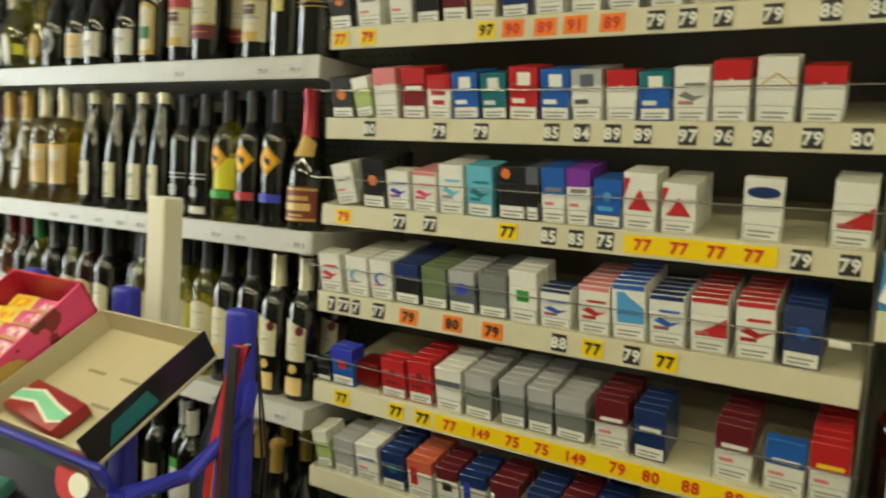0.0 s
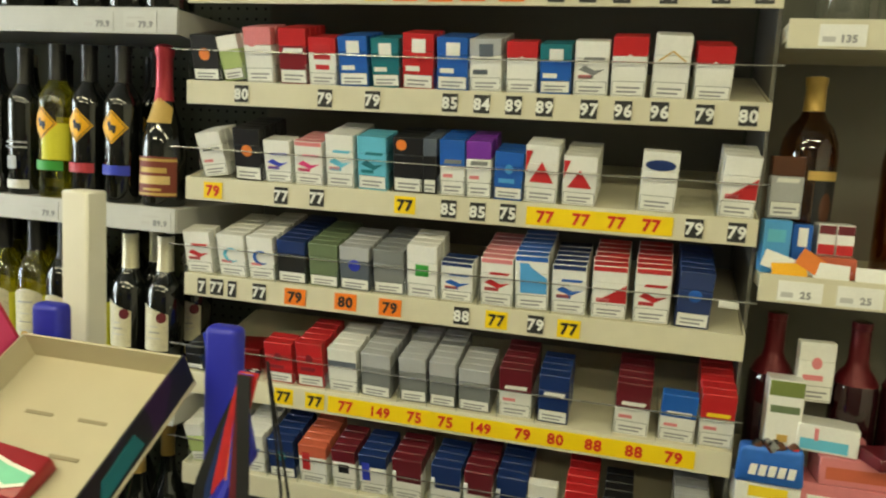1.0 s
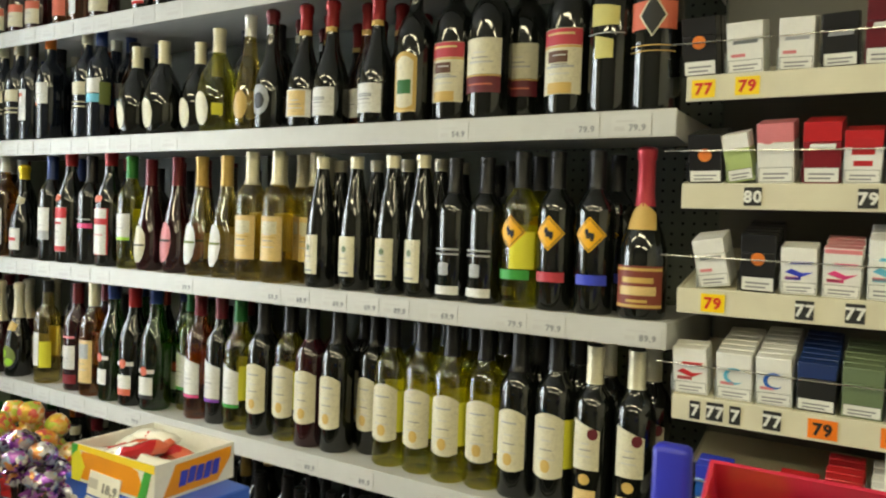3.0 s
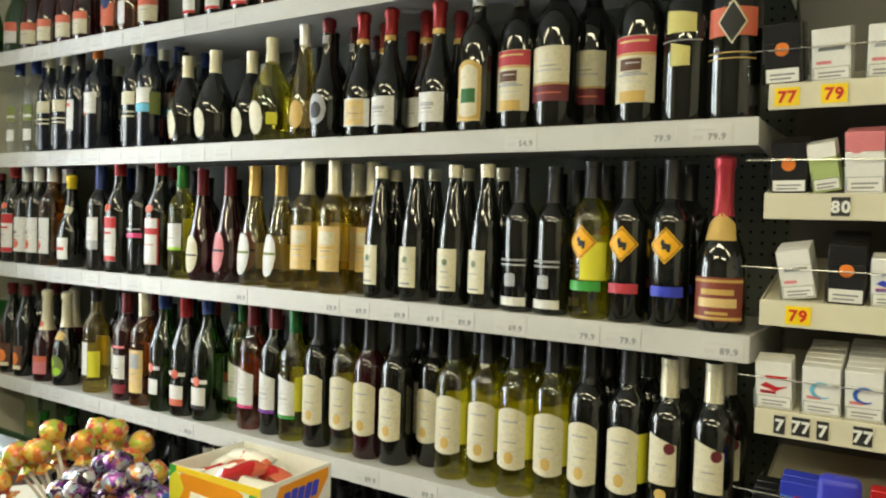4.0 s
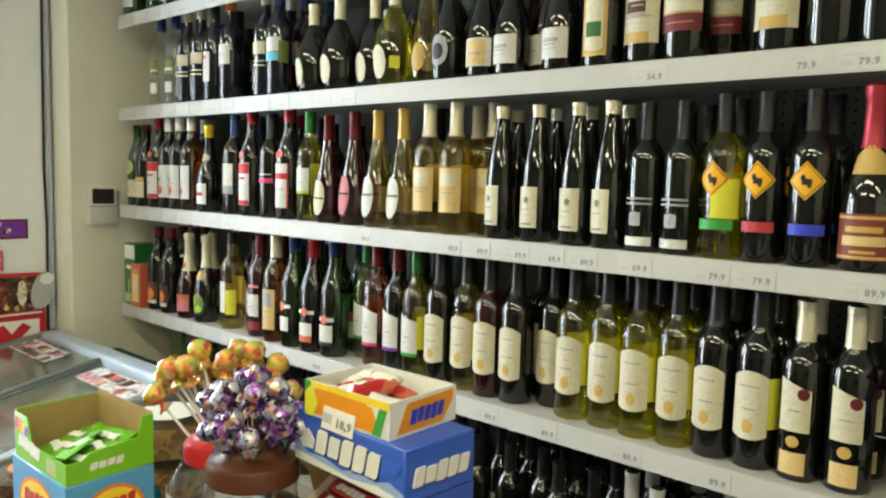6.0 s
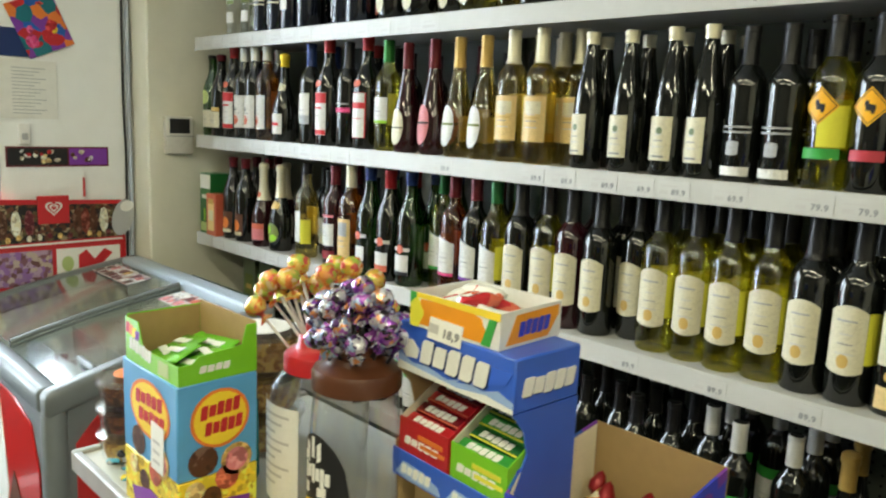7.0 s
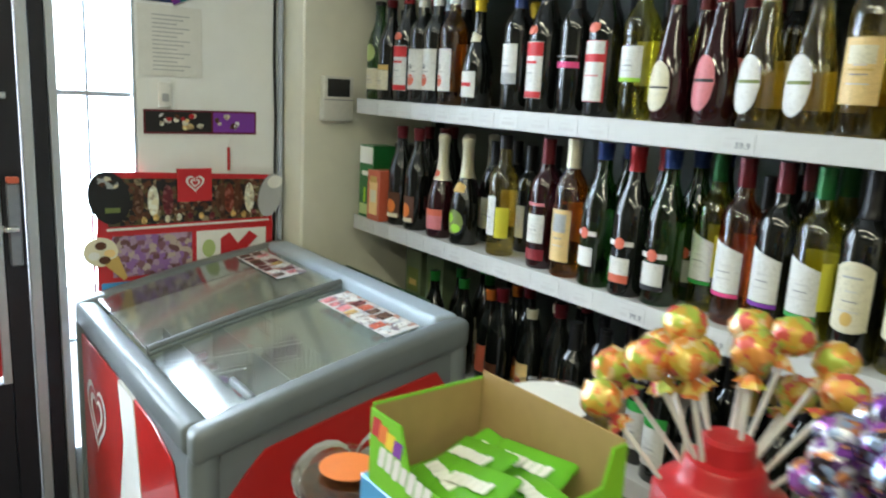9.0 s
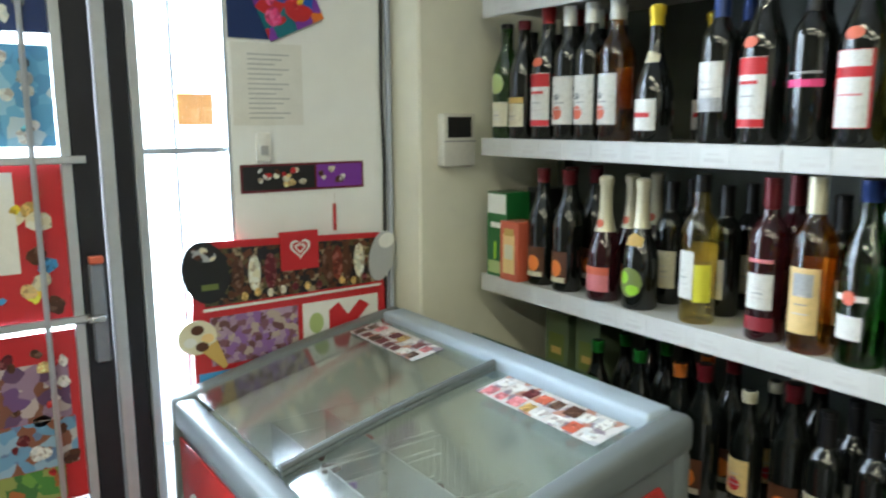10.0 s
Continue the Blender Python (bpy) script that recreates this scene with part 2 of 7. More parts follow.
def slab(outline, depth, plane="xz", bm=None):
    """A flat plate of that outline, its face towards -y (plane xz), +x (plane yz) or +z (plane xy)."""
    bm = bm or bmesh.new()
    put = {"xz": lambda a, b, d: (a, -d, b), "yz": lambda a, b, d: (d, a, b), "xy": lambda a, b, d: (a, b, d)}[plane]
    front = [bm.verts.new(put(a, b, depth)) for a, b in outline]
    back = [bm.verts.new(put(a, b, 0)) for a, b in outline]
    bm.faces.new(front)
    bm.faces.new(back[::-1])
    for i in range(len(outline)):
        j = (i + 1) % len(outline)
        bm.faces.new((front[i], back[i], back[j], front[j]))
    return bm


def oval(cx, cy, rx, ry, n=16, turn=0.0):
    return [(cx + rx * math.cos(2 * math.pi * i / n) * math.cos(turn) - ry * math.sin(2 * math.pi * i / n) * math.sin(turn),
             cy + rx * math.cos(2 * math.pi * i / n) * math.sin(turn) + ry * math.sin(2 * math.pi * i / n) * math.cos(turn)) for i in range(n)]


def rect(x0, x1, y0, y1, lean=0.0):
    return [(x0, y0), (x1, y0), (x1 + lean, y1), (x0 + lean, y1)]


def mark(x, z, w, h, kind, lean=0.0):
    """The outline of one plain printed bar; the kinds differ a little in height and slant."""
    lo, hi, cut_ = ((0.0, 0.92, 0.0), (0.06, 1.0, 0.12), (0.0, 1.0, 0.2), (0.1, 0.9, 0.08), (0.02, 0.96, 0.16))[kind % 5]
    o = [(0.04, lo), (1 - cut_, lo), (1, lo + 0.14), (1, hi - 0.1), (0.94, hi), (cut_, hi), (0, hi - 0.14), (0, lo + 0.08)]
    return [(x + w * a + lean * h * b, z + h * b) for a, b in o]


def marks(x, z, w, h, kinds, depth, lean=0.0, fall=0.0, plane="xz"):
    """A row of printed marks, each a piece of its own."""
    bm, step = bmesh.new(), w / len(kinds)
    for i, kind in enumerate(kinds):
        slab(mark(x + step * i, z - fall * i, step * 0.84, h, kind, lean), depth, plane, bm)
    return bm


TEXTS = {}


def text_mesh(words, size, depth=0.0006):
    """Raised letters, centred, facing -y, their feet on z = 0."""
    key = (words, round(size, 4))
    if key not in TEXTS:
        cu = bpy.data.curves.new("letters", "FONT")
        cu.body, cu.size, cu.extrude, cu.align_x, cu.resolution_u = words, size, depth, "CENTER", 2
        cu.offset = size * 0.035
        ob = bpy.data.objects.new("letters", cu)
        scene.collection.objects.link(ob)
        dg = bpy.context.evaluated_depsgraph_get()
        me = bpy.data.meshes.new_from_object(ob.evaluated_get(dg))
        me.transform(Matrix.Rotation(radians(90), 4, "X"))
        me.materials.clear()
        bpy.data.objects.remove(ob)
        TEXTS[key] = me
    return TEXTS[key]


def lettered(name, words, size, material, parent, at):
    """A number, figure by figure."""
    steps = [0.3 if c in ".,"  else 0.56 for c in words]
    x = -sum(steps) / 2
    for c, step in zip(words, steps):
        me = text_mesh(c, size)
        part(name, me.copy(), material, parent, at=at @ pose((x + step / 2) * size, 0, 0))
        x += step


def bevelled(bm, w, seg=3):
    bmesh.ops.recalc_face_normals(bm, faces=bm.faces)
    bmesh.ops.bevel(bm, geom=[e for e in bm.edges if e.calc_face_angle(0) > 0.6], offset=w, segments=seg, affect="EDGES", profile=0.5)
    return bm

# ---- the room ----
WX, WR, YB, ZC = -3.78, -3.93, 1.74, 2.72
solid("floor", box(-4.1, 1.9, -2.7, 1.9, -0.1, 0.0), mat("grey_floor_tiles", (0.09, 0.085, 0.078), 0.4, 0, 0.15, 12, 0.05), "grey worn shop floor")
solid("ceiling", box(-4.1, 1.9, -2.7, 1.9, ZC, ZC + 0.1), mat("ceiling_paint", (0.52, 0.51, 0.47), 0.8, 0, 0.05, 10, 0.05), "off-white painted ceiling")
solid("wall_north", box(-4.1, 1.9, YB, YB + 0.15, 0, ZC), PLASTER, "cream plaster wall behind the shelves")
solid("wall_east", box(1.75, 1.9, -2.7, YB - 0.001, 0, ZC), PLASTER, "cream plaster side wall")
# south wall is an unseen stand-in, kept dark to limit bounce and reflections
solid("wall_south", box(-4.1, 1.749, -2.7, -2.55, 0, ZC), mat("unseen_wall_dark", (0.17, 0.16, 0.145), 0.8, 0, 0.1, 10, 0.1), "unseen stand-in wall across the shop, dark to limit bounce")
solid("wall_west", box(-4.1, WX, 1.165, YB - 0.001, 0, ZC, 0.006), PLASTER, "cream plaster wall stub beside the shelves")
solid("wall_west_far", box(-4.1, WR, -2.549, -0.75, 0, ZC), PLASTER, "cream plaster wall beyond the door")
solid("wall_west_over_door", box(-4.1, WR, -0.749, 1.164, 2.3, ZC - 0.001), PLASTER, "cream plaster above the shop door")
solid("door_panel", box(-4.06, WR, 0.682, 1.163, 0, 2.299, 0.002), BOARD, "white painted board beside the window")
for tx, ty in TUBES:
    lampthing = thing("ceiling_light", "white fluorescent ceiling light on the ceiling", "ceiling light", pose(tx, ty, ZC), "fluorescent ceiling lights")
    part("housing", box(-0.66, 0.66, -0.1, 0.1, -0.05, -0.001, 0.004), SHELF_WHITE, lampthing)
    part("tube", rod([(-0.62, 0, -0.07), (0.62, 0, -0.07)], 0.014, 8), glow("tube_glow", TUBE, 6) if "tube_glow" not in bpy.data.materials else bpy.data.materials["tube_glow"], lampthing)

# cable along the corner of the board
trunk = thing("cable_trunking", "grey and black cables clipped down the corner of the wall", "cable", pose(0, 0, 0))
part("conduit", rod([(WR + 0.012, 1.148, 0.05), (WR + 0.012, 1.15, 1.2), (WR + 0.011, 1.146, 2.2)], 0.009, 8), mat("blue_grey_conduit", (0.4, 0.43, 0.5), 0.4), trunk)
part("cable", rod([(WR + 0.008, 1.13, 0.8), (WR + 0.01, 1.133, 1.3), (WR + 0.008, 1.128, 1.5), (WR + 0.01, 1.131, 2.25)], 0.005, 6), plastic("black"), trunk, "black cable")

# ---- shop front: window with grille, door frame, glass door with posters ----
DARK = mat("black_frame", (0.012, 0.012, 0.018), 0.4, 0, 0.2, 30)
ALU = mat("aluminium_profile", (0.55, 0.58, 0.62), 0.35, 0.6, 0.08, 60)
win = tagged(new("window_1"), "narrow bright shop window with a thin metal grille", "window", kind="structure")
part("window_frame", box(-4.0, WR + 0.01, 0.44, 0.463, 0, 2.298, 0.002), ALU, win)
part("window_frame", box(-4.0, WR, 0.672, 0.6815, 0, 2.298, 0.002), ALU, win)
part("window_frame", box(-4.0, WR, 0.4635, 0.6715, 0, 0.25, 0.002), ALU, win)
pane = part("pane", box(-3.985, -3.98, 0.4635, 0.6715, 0.251, 2.298), PANE, win, smooth=False)
pane.visible_shadow = False
for gy in (0.548,):
    part("grille_bar", rod([(-3.955, gy, 0.26), (-3.955, gy, 2.29)], 0.005, 6), ALU, win)
for gz in (0.6, 1.358, 2.0):
    part("grille_bar", box(-3.962, -3.95, 0.4, 0.671, gz - 0.008, gz + 0.008, 0.002), ALU, win)
post = tagged(new("door_post"), "black shop door post with an aluminium strip", "door post", kind="structure")
part("post", box(-4.05, WR, 0.397, 0.439, 0, 2.299, 0.003), DARK, post)
part("strip", box(-4.0, WR + 0.006, 0.366, 0.3965, 0, 2.299, 0.003), ALU, post)

door = thing("glass_shop_door", "black framed glass shop door covered with ice cream posters", "door", pose(WR - 0.02, 0.362, 0))
part("stile", box(-0.03, 0.02, -0.058, 0, 0.03, 2.25, 0.003), DARK, door)
part("stile", box(-0.03, 0.02, -0.95, -0.892, 0.03, 2.25, 0.003), DARK, door)
part("rail", box(-0.03, 0.02, -0.891, -0.059, 0.03, 0.5, 0.003), DARK, door)
part("rail", box(-0.03, 0.02, -0.891, -0.059, 2.15, 2.25, 0.003), DARK, door)
part("edge_strip", box(-0.02, 0.024, -0.082, -0.0585, 0.5, 2.15, 0.002), ALU, door)
part("glass", box(-0.012, -0.006, -0.89, -0.083, 0.501, 2.149), PANE, door, smooth=False).visible_shadow = False
part("grille_bar", rod([(0.03, -0.14, 0.5), (0.03, -0.14, 2.14)], 0.007, 6), ALU, door)
for gz in (0.97, 1.345):
    part("grille_bar", box(0.024, 0.034, -0.9, -0.03, gz - 0.009, gz + 0.009, 0.002), ALU, door)
lock = part("lock", box(0.021, 0.045, -0.045, -0.012, 0.86, 1.1, 0.004), mat("brushed_lock", (0.3, 0.32, 0.36), 0.35, 0.7), door)
part("bolt", box(0.03, 0.07, -0.06, -0.02, 0.965, 0.98, 0.003), STEEL, lock)
part("red_tab", box(0.03, 0.05, -0.045, -0.012, 1.101, 1.12, 0.003), plastic("salmon"), lock)


def poster(name, label, y0, y1, z0, z1, material, x, tilt=0.0):
    ob = thing(name, label, "poster", pose(x, (y0 + y1) / 2, (z0 + z1) / 2, tilt, 0, 0))
    hy, hz = (y1 - y0) / 2, (z1 - z0) / 2
    part("sheet", slab(rect(-hy, hy, -hz, hz), 0.0015, "yz"), material, ob)
    return ob, hy, hz


def blotches(ob, hy, hz, cols, n, size, seed):
    """Printed shapes on a poster."""
    n, size = int(n * 1.5), size * 0.8
    rnd = random.Random(seed)
    for i in range(n):
        cy, cz = rnd.uniform(-hy * 0.75, hy * 0.75), rnd.uniform(-hz * 0.8, hz * 0.8)
        r = size * rnd.uniform(0.5, 1.1)
        o = [(a + rnd.uniform(-0.15, 0.15) * r, b + rnd.uniform(-0.15, 0.15) * r) for a, b in oval(cy, cz, r, r * rnd.uniform(0.5, 1.3), 12, rnd.uniform(0, 3))]
        o = [(max(-hy, min(hy, a)), max(-hz, min(hz, b))) for a, b in o]
        part("printed_shape", slab(o, 0.0018 + 0.0002 * i, "yz"), printed(cols[i % len(cols)]), ob)


DX = WR - 0.015
p, hy, hz = poster("blue_ice_poster", "blue poster with white ice shapes on the glass door", 0.03, 0.278, 1.375, 1.6, patchwork("ice_print", [(0.16, 0.42, 0.66), (0.3, 0.55, 0.72), (0.12, 0.36, 0.62), (0.5, 0.62, 0.7), (0.1, 0.3, 0.55)], 26), DX)
blotches(p, hy, hz, ["white", "silver", "white", "slate", "white", "cyan"], 14, 0.022, 3)
p, hy, hz = poster("red_ice_cream_poster", "red ice cream poster on the glass door", 0.03, 0.282, 0.965, 1.335, card("red"), DX)
part("printed_shape", slab(rect(-hy, hy * 0.2, -0.06, 0.17), 0.002, "yz"), paper("white"), p)
blotches(p, hy, hz, ["cream", "peach", "brown", "sky", "yellow", "gold"], 12, 0.026, 5)
p, hy, hz = poster("ice_cream_price_poster", "colourful ice cream price poster on the glass door", 0.03, 0.285, 0.52, 0.945, card("red"), DX)
part("printed_shape", slab(rect(-hy, hy * 0.8, 0.0, 0.14), 0.002, "yz"), patchwork("lilac_photo", [(0.16, 0.08, 0.22), (0.3, 0.2, 0.3), (0.2, 0.08, 0.05), (0.5, 0.42, 0.42), (0.12, 0.06, 0.14)], 34), p)
part("printed_shape", slab(rect(-hy, hy * 0.85, -0.12, -0.001), 0.002, "yz"), patchwork("sky_photo", [(0.16, 0.34, 0.55), (0.3, 0.45, 0.6), (0.14, 0.22, 0.4), (0.5, 0.5, 0.5), (0.25, 0.1, 0.06)], 32), p)
part("printed_shape", slab(rect(-hy, hy * 0.6, -0.2, -0.121), 0.002, "yz"), patchwork("green_photo", [(0.08, 0.25, 0.05), (0.16, 0.34, 0.06), (0.4, 0.14, 0.04), (0.06, 0.18, 0.05), (0.3, 0.35, 0.1)], 36), p)
blotches(p, hy, hz, ["brown", "white", "red", "brown", "peach", "white", "maroon"], 16, 0.022, 8)
p, hy, hz = poster("dark_sign", "dark sign with pale shapes on the door", 0.06, 0.28, 1.625, 1.85, card("navy"), DX)
blotches(p, hy, hz, ["grey", "silver", "white", "slate"], 7, 0.03, 9)

# papers on the white board
BX = WR + 0.002
p, hy, hz = poster("price_list", "white printed sheets pinned on the white board", 0.69, 0.885, 1.42, 1.63, paper("white"), BX)
for i in range(14):
    part("printed_line", slab(rect(-0.055, 0.06 - 0.02 * (i % 3), 0.075 - 0.0125 * i, 0.078 - 0.0125 * i), 0.002, "yz"), paper("silver"), p)
p, hy, hz = poster("bright_flyer", "tilted red and blue flyer on the white board", 0.75, 0.92, 1.66, 1.86, patchwork("flyer_print", [PAL["blue"], PAL["red"], PAL["teal"], PAL["orange"], PAL["purple"]], 22), BX + 0.003, 24)
blotches(p, hy, hz, ["red", "hotpink", "red", "yellow"], 5, 0.026, 4)
p, hy, hz = poster("dark_notice", "dark notice on the white board", 0.685, 0.81, 1.64, 1.74, paper("navy"), BX)
p, hy, hz = poster("ice_cream_strip", "narrow dark strip of ice cream pictures on the board", 0.7, 1.066, 1.243, 1.318, paper("maroon"), BX)
part("printed_shape", slab(rect(-hy + 0.006, 0.03, -hz + 0.006, hz - 0.006), 0.0018, "yz"), paper("black"), p)
part("printed_shape", slab(rect(0.036, hy - 0.006, -hz + 0.006, hz - 0.006), 0.0018, "yz"), paper("purple"), p)
blotches(p, hy, hz * 0.7, ["white", "cream", "brown", "cream", "white", "peach", "red"], 16, 0.014, 6)
pen = thing("red_pen", "red pen hanging on a hook on the board", "pen", pose(BX + 0.006, 0.968, 1.125))
part("barrel", rod([(0, 0, 0), (0, 0, 0.075)], 0.0045, 8), plastic("red"), pen)
part("string", rod([(0, 0, 0.075), (0, 0, 0.105)], 0.001, 5), plastic("white"), pen)
sock = thing("light_switch", "white light switch on the board", "switch", pose(BX, 0.765, 1.363))
part("plate", box(0, 0.012, -0.02, 0.02, -0.038, 0.038, 0.004, 2), plastic("white"), sock)
part("key", box(0.0121, 0.016, -0.01, 0.01, -0.02, 0.004, 0.001), plastic("silver"), sock)
meter = thing("alarm_panel", "cream alarm panel with a dark display on the wall", "panel", pose(WX, 1.28, 1.375))
part("case", box(0, 0.035, -0.056, 0.056, -0.073, 0.075, 0.006, 2), mat("cream_plastic", (0.62, 0.6, 0.53), 0.4), meter)
part("display", box(0.0351, 0.037, -0.044, 0.04, 0.008, 0.066, 0.001), plastic("black"), meter)
part("seam", box(0.0351, 0.0365, -0.056, 0.056, -0.004, -0.001), plastic("grey"), meter)

# outdoors: a glowing panel stands for the bright street seen through the glass
out = solid("backdrop", box(-7.0, -6.95, -6, 6, -0.2, 5), glow("street_glow", (0.93, 0.97, 1.0), 9.0), "glowing panel standing for the overexposed street outside the window", kind="structure")
solid("street_ground", box(-6.94, -4.11, -6, 6, -0.12, -0.02), mat("pale_paving", (0.45, 0.45, 0.43), 0.8, 0, 0.1, 8), "pale sunlit paving outside")
house = thing("orange_wall_sign", "orange board on the bright wall across the street", "sign", pose(-6.93, 1.575, 1.405))
part("panel", box(0, 0.04, -0.16, 0.16, 0, 0.2, 0.004), mat("orange_board", (0.75, 0.36, 0.12), 0.7), house)

# ---- wall shelves with bottles ----
XL, XR, YF = -3.705, -1.04, 1.327
LIP = 0.047
WINE_LIPS = [2.053, 1.707, 1.333, 0.945, 0.545, 0.1]
peg = tagged(new("back_panel"), "dark grey perforated steel back panel of the bottle shelves", "back panel", kind="structure")
part("sheet", box(XL - 0.06, 0.6, YB - 0.03, YB - 0.002, 0.02, 2.55), PANEL, peg, smooth=False)
hole_v, hole_f = [], []
for hx in np.arange(-1.5, -1.0, 0.024):
    for hz in np.arange(0.6, 2.4, 0.024):
        k = len(hole_v)
        hole_v += [(hx + 0.0035 * math.cos(a * math.pi / 3), YB - 0.0335, hz + 0.0035 * math.sin(a * math.pi / 3)) for a in range(6)]
        hole_f.append(tuple(range(k, k + 6)))
me = bpy.data.meshes.new("peg_hole")
me.from_pydata(hole_v, [], hole_f)
tagged(part("peg_hole", me, mat("hole_black", (0.004, 0.004, 0.004), 0.9), peg), kind="stuff")
for ux in (XL - 0.03, -2.36, -1.022, 0.0, 0.62):
    solid("shelf_upright", box(ux - 0.014, ux + 0.014, YB - 0.075, YB - 0.034, 0, 2.5, 0.002), PANEL, "dark grey slotted steel upright behind the shelves", "upright")

PRICES = {1: [("54.9", -1.49), ("79.9", -1.215), ("79.9", -1.12)], 2: [("59.9", -2.3), ("59.9", -1.99), ("69.9", -1.9), ("69.9", -1.79), ("69.9", -1.7), ("89.9", -1.62), ("69.9", -1.5), ("79.9", -1.345), ("79.9", -1.265), ("89.9", -1.085)],
          3: [("79.9", -2.5), ("79.9", -2.3), ("89.9", -1.86), ("89.9", -1.7), ("89.9", -1.5), ("89.9", -1.32), ("99.9", -1.12)], 0: [], 4: [], 5: []}
INK = mat("grey_ink", (0.26, 0.26, 0.27), 0.6)
TAGPAPER = mat("tag_paper", (0.55, 0.55, 0.525), 0.42, 0, 0.06, 40)
PALE_INK = mat("pale_ink", (0.52, 0.51, 0.49), 0.6)
rs = random.Random(11)
for si, zb in enumerate(WINE_LIPS):
    sh = thing("wall_shelf", "white steel wall shelf with a price rail full of bottles" if si < 5 else "white steel base shelf of the bottle wall", "shelf", pose(0, YF, zb), "bottle shelves")
    part("plate", box(XL, XR - 0.002, 0.003, YB - YF - 0.076, LIP - 0.028, LIP, 0.002), SHELF_WHITE, sh)
    part("price_rail", box(XL, XR, -0.002, 0.0025, 0, LIP + 0.002, 0.001), SHELF_WHITE, sh)
    part("end_bracket", slab([(0.004, 0.001), (0.35, -0.03), (0.35, LIP - 0.001), (0.004, LIP - 0.001)], 0.002, "yz", None), SHELF_WHITE, sh, at=pose(XR - 0.002, 0, 0))
    for words, px in PRICES[si]:
        tag = part("price_tag", box(px - 0.036, px + 0.036, -0.0032, -0.0021, 0.004, LIP - 0.006), TAGPAPER, sh)
        lettered("digit", words, 0.016, INK, tag, pose(px + 0.012, -0.0034, 0.012))
        part("small_print", slab(rect(px - 0.03, px - 0.011, 0.012, 0.02), 0.0002, "xz", slab(rect(px - 0.028, px + 0.01, 0.028, 0.031), 0.0002)), PALE_INK, tag, at=pose(0, -0.0033, 0))
    for i in range(14 if si < 4 else 0):
        px = XL + 0.1 + i * 0.095 + rs.uniform(-0.01, 0.01)
        if si in (2, 3) and px > -2.6:
            continue
        tag = part("price_tag", box(px - 0.034, px + 0.034, -0.0032, -0.0021, 0.004, LIP - 0.006), TAGPAPER, sh)
        part("small_print", slab(rect(px - 0.025, px + 0.022, 0.012, 0.02), 0.0002, "xz", slab(rect(px - 0.02, px + 0.01, 0.027, 0.03), 0.0002)), PALE_INK, tag, at=pose(0, -0.0033, 0))

# ---- bottles ----
PROFILE = {
    "bord": [(0.022, 0.004), (0.033, 0.0), (0.0365, 0.005), (0.0365, 0.185), (0.0345, 0.2), (0.027, 0.215), (0.0185, 0.226), (0.0152, 0.238), (0.0145, 0.29), (0.0155, 0.291), (0.0155, 0.302), (0.011, 0.304)],
    "flute": [(0.022, 0.004), (0.032, 0.0), (0.0355, 0.005), (0.0355, 0.11), (0.0345, 0.14), (0.0305, 0.175), (0.0245, 0.21), (0.018, 0.245), (0.0145, 0.275), (0.0145, 0.29), (0.0155, 0.291), (0.0155, 0.302), (0.011, 0.304)],
    "champ": [(0.025, 0.006), (0.038, 0.0), (0.0425, 0.006), (0.0425, 0.105), (0.0405, 0.125), (0.0345, 0.148), (0.027, 0.168), (0.021, 0.186), (0.017, 0.206), (0.0152, 0.23), (0.0148, 0.28), (0.0175, 0.284), (0.0175, 0.299), (0.013, 0.304)],
    "dumpy": [(0.022, 0.004), (0.034, 0.0), (0.041, 0.006), (0.049, 0.04), (0.052, 0.075), (0.05, 0.105), (0.041, 0.14), (0.026, 0.168), (0.0165, 0.185), (0.0145, 0.2), (0.0145, 0.236), (0.0155, 0.24), (0.0155, 0.25), (0.011, 0.252)],
    "pear": [(0.02, 0.004), (0.031, 0.0), (0.036, 0.006), (0.0405, 0.04), (0.041, 0.07), (0.037, 0.11), (0.029, 0.15), (0.021, 0.19), (0.016, 0.225), (0.0145, 0.25), (0.0145, 0.288), (0.0155, 0.29), (0.0155, 0.3), (0.011, 0.302)],
    "slope": [(0.022, 0.004), (0.035, 0.0), (0.039, 0.006), (0.039, 0.165), (0.037, 0.18), (0.03, 0.205), (0.022, 0.225), (0.0165, 0.245), (0.0155, 0.285), (0.017, 0.287), (0.017, 0.305), (0.012, 0.307)],
    "magnum": [(0.026, 0.004), (0.042, 0.0), (0.0455, 0.006), (0.0455, 0.195), (0.043, 0.215), (0.034, 0.238), (0.022, 0.252), (0.0165, 0.265), (0.0155, 0.305), (0.017, 0.307), (0.017, 0.32), (0.012, 0.322)],
}


def radius_at(kind, z):
    zs, rs_ = zip(*[(b, a) for a, b in PROFILE[kind][1:]])
    return float(np.interp(z, zs, rs_))


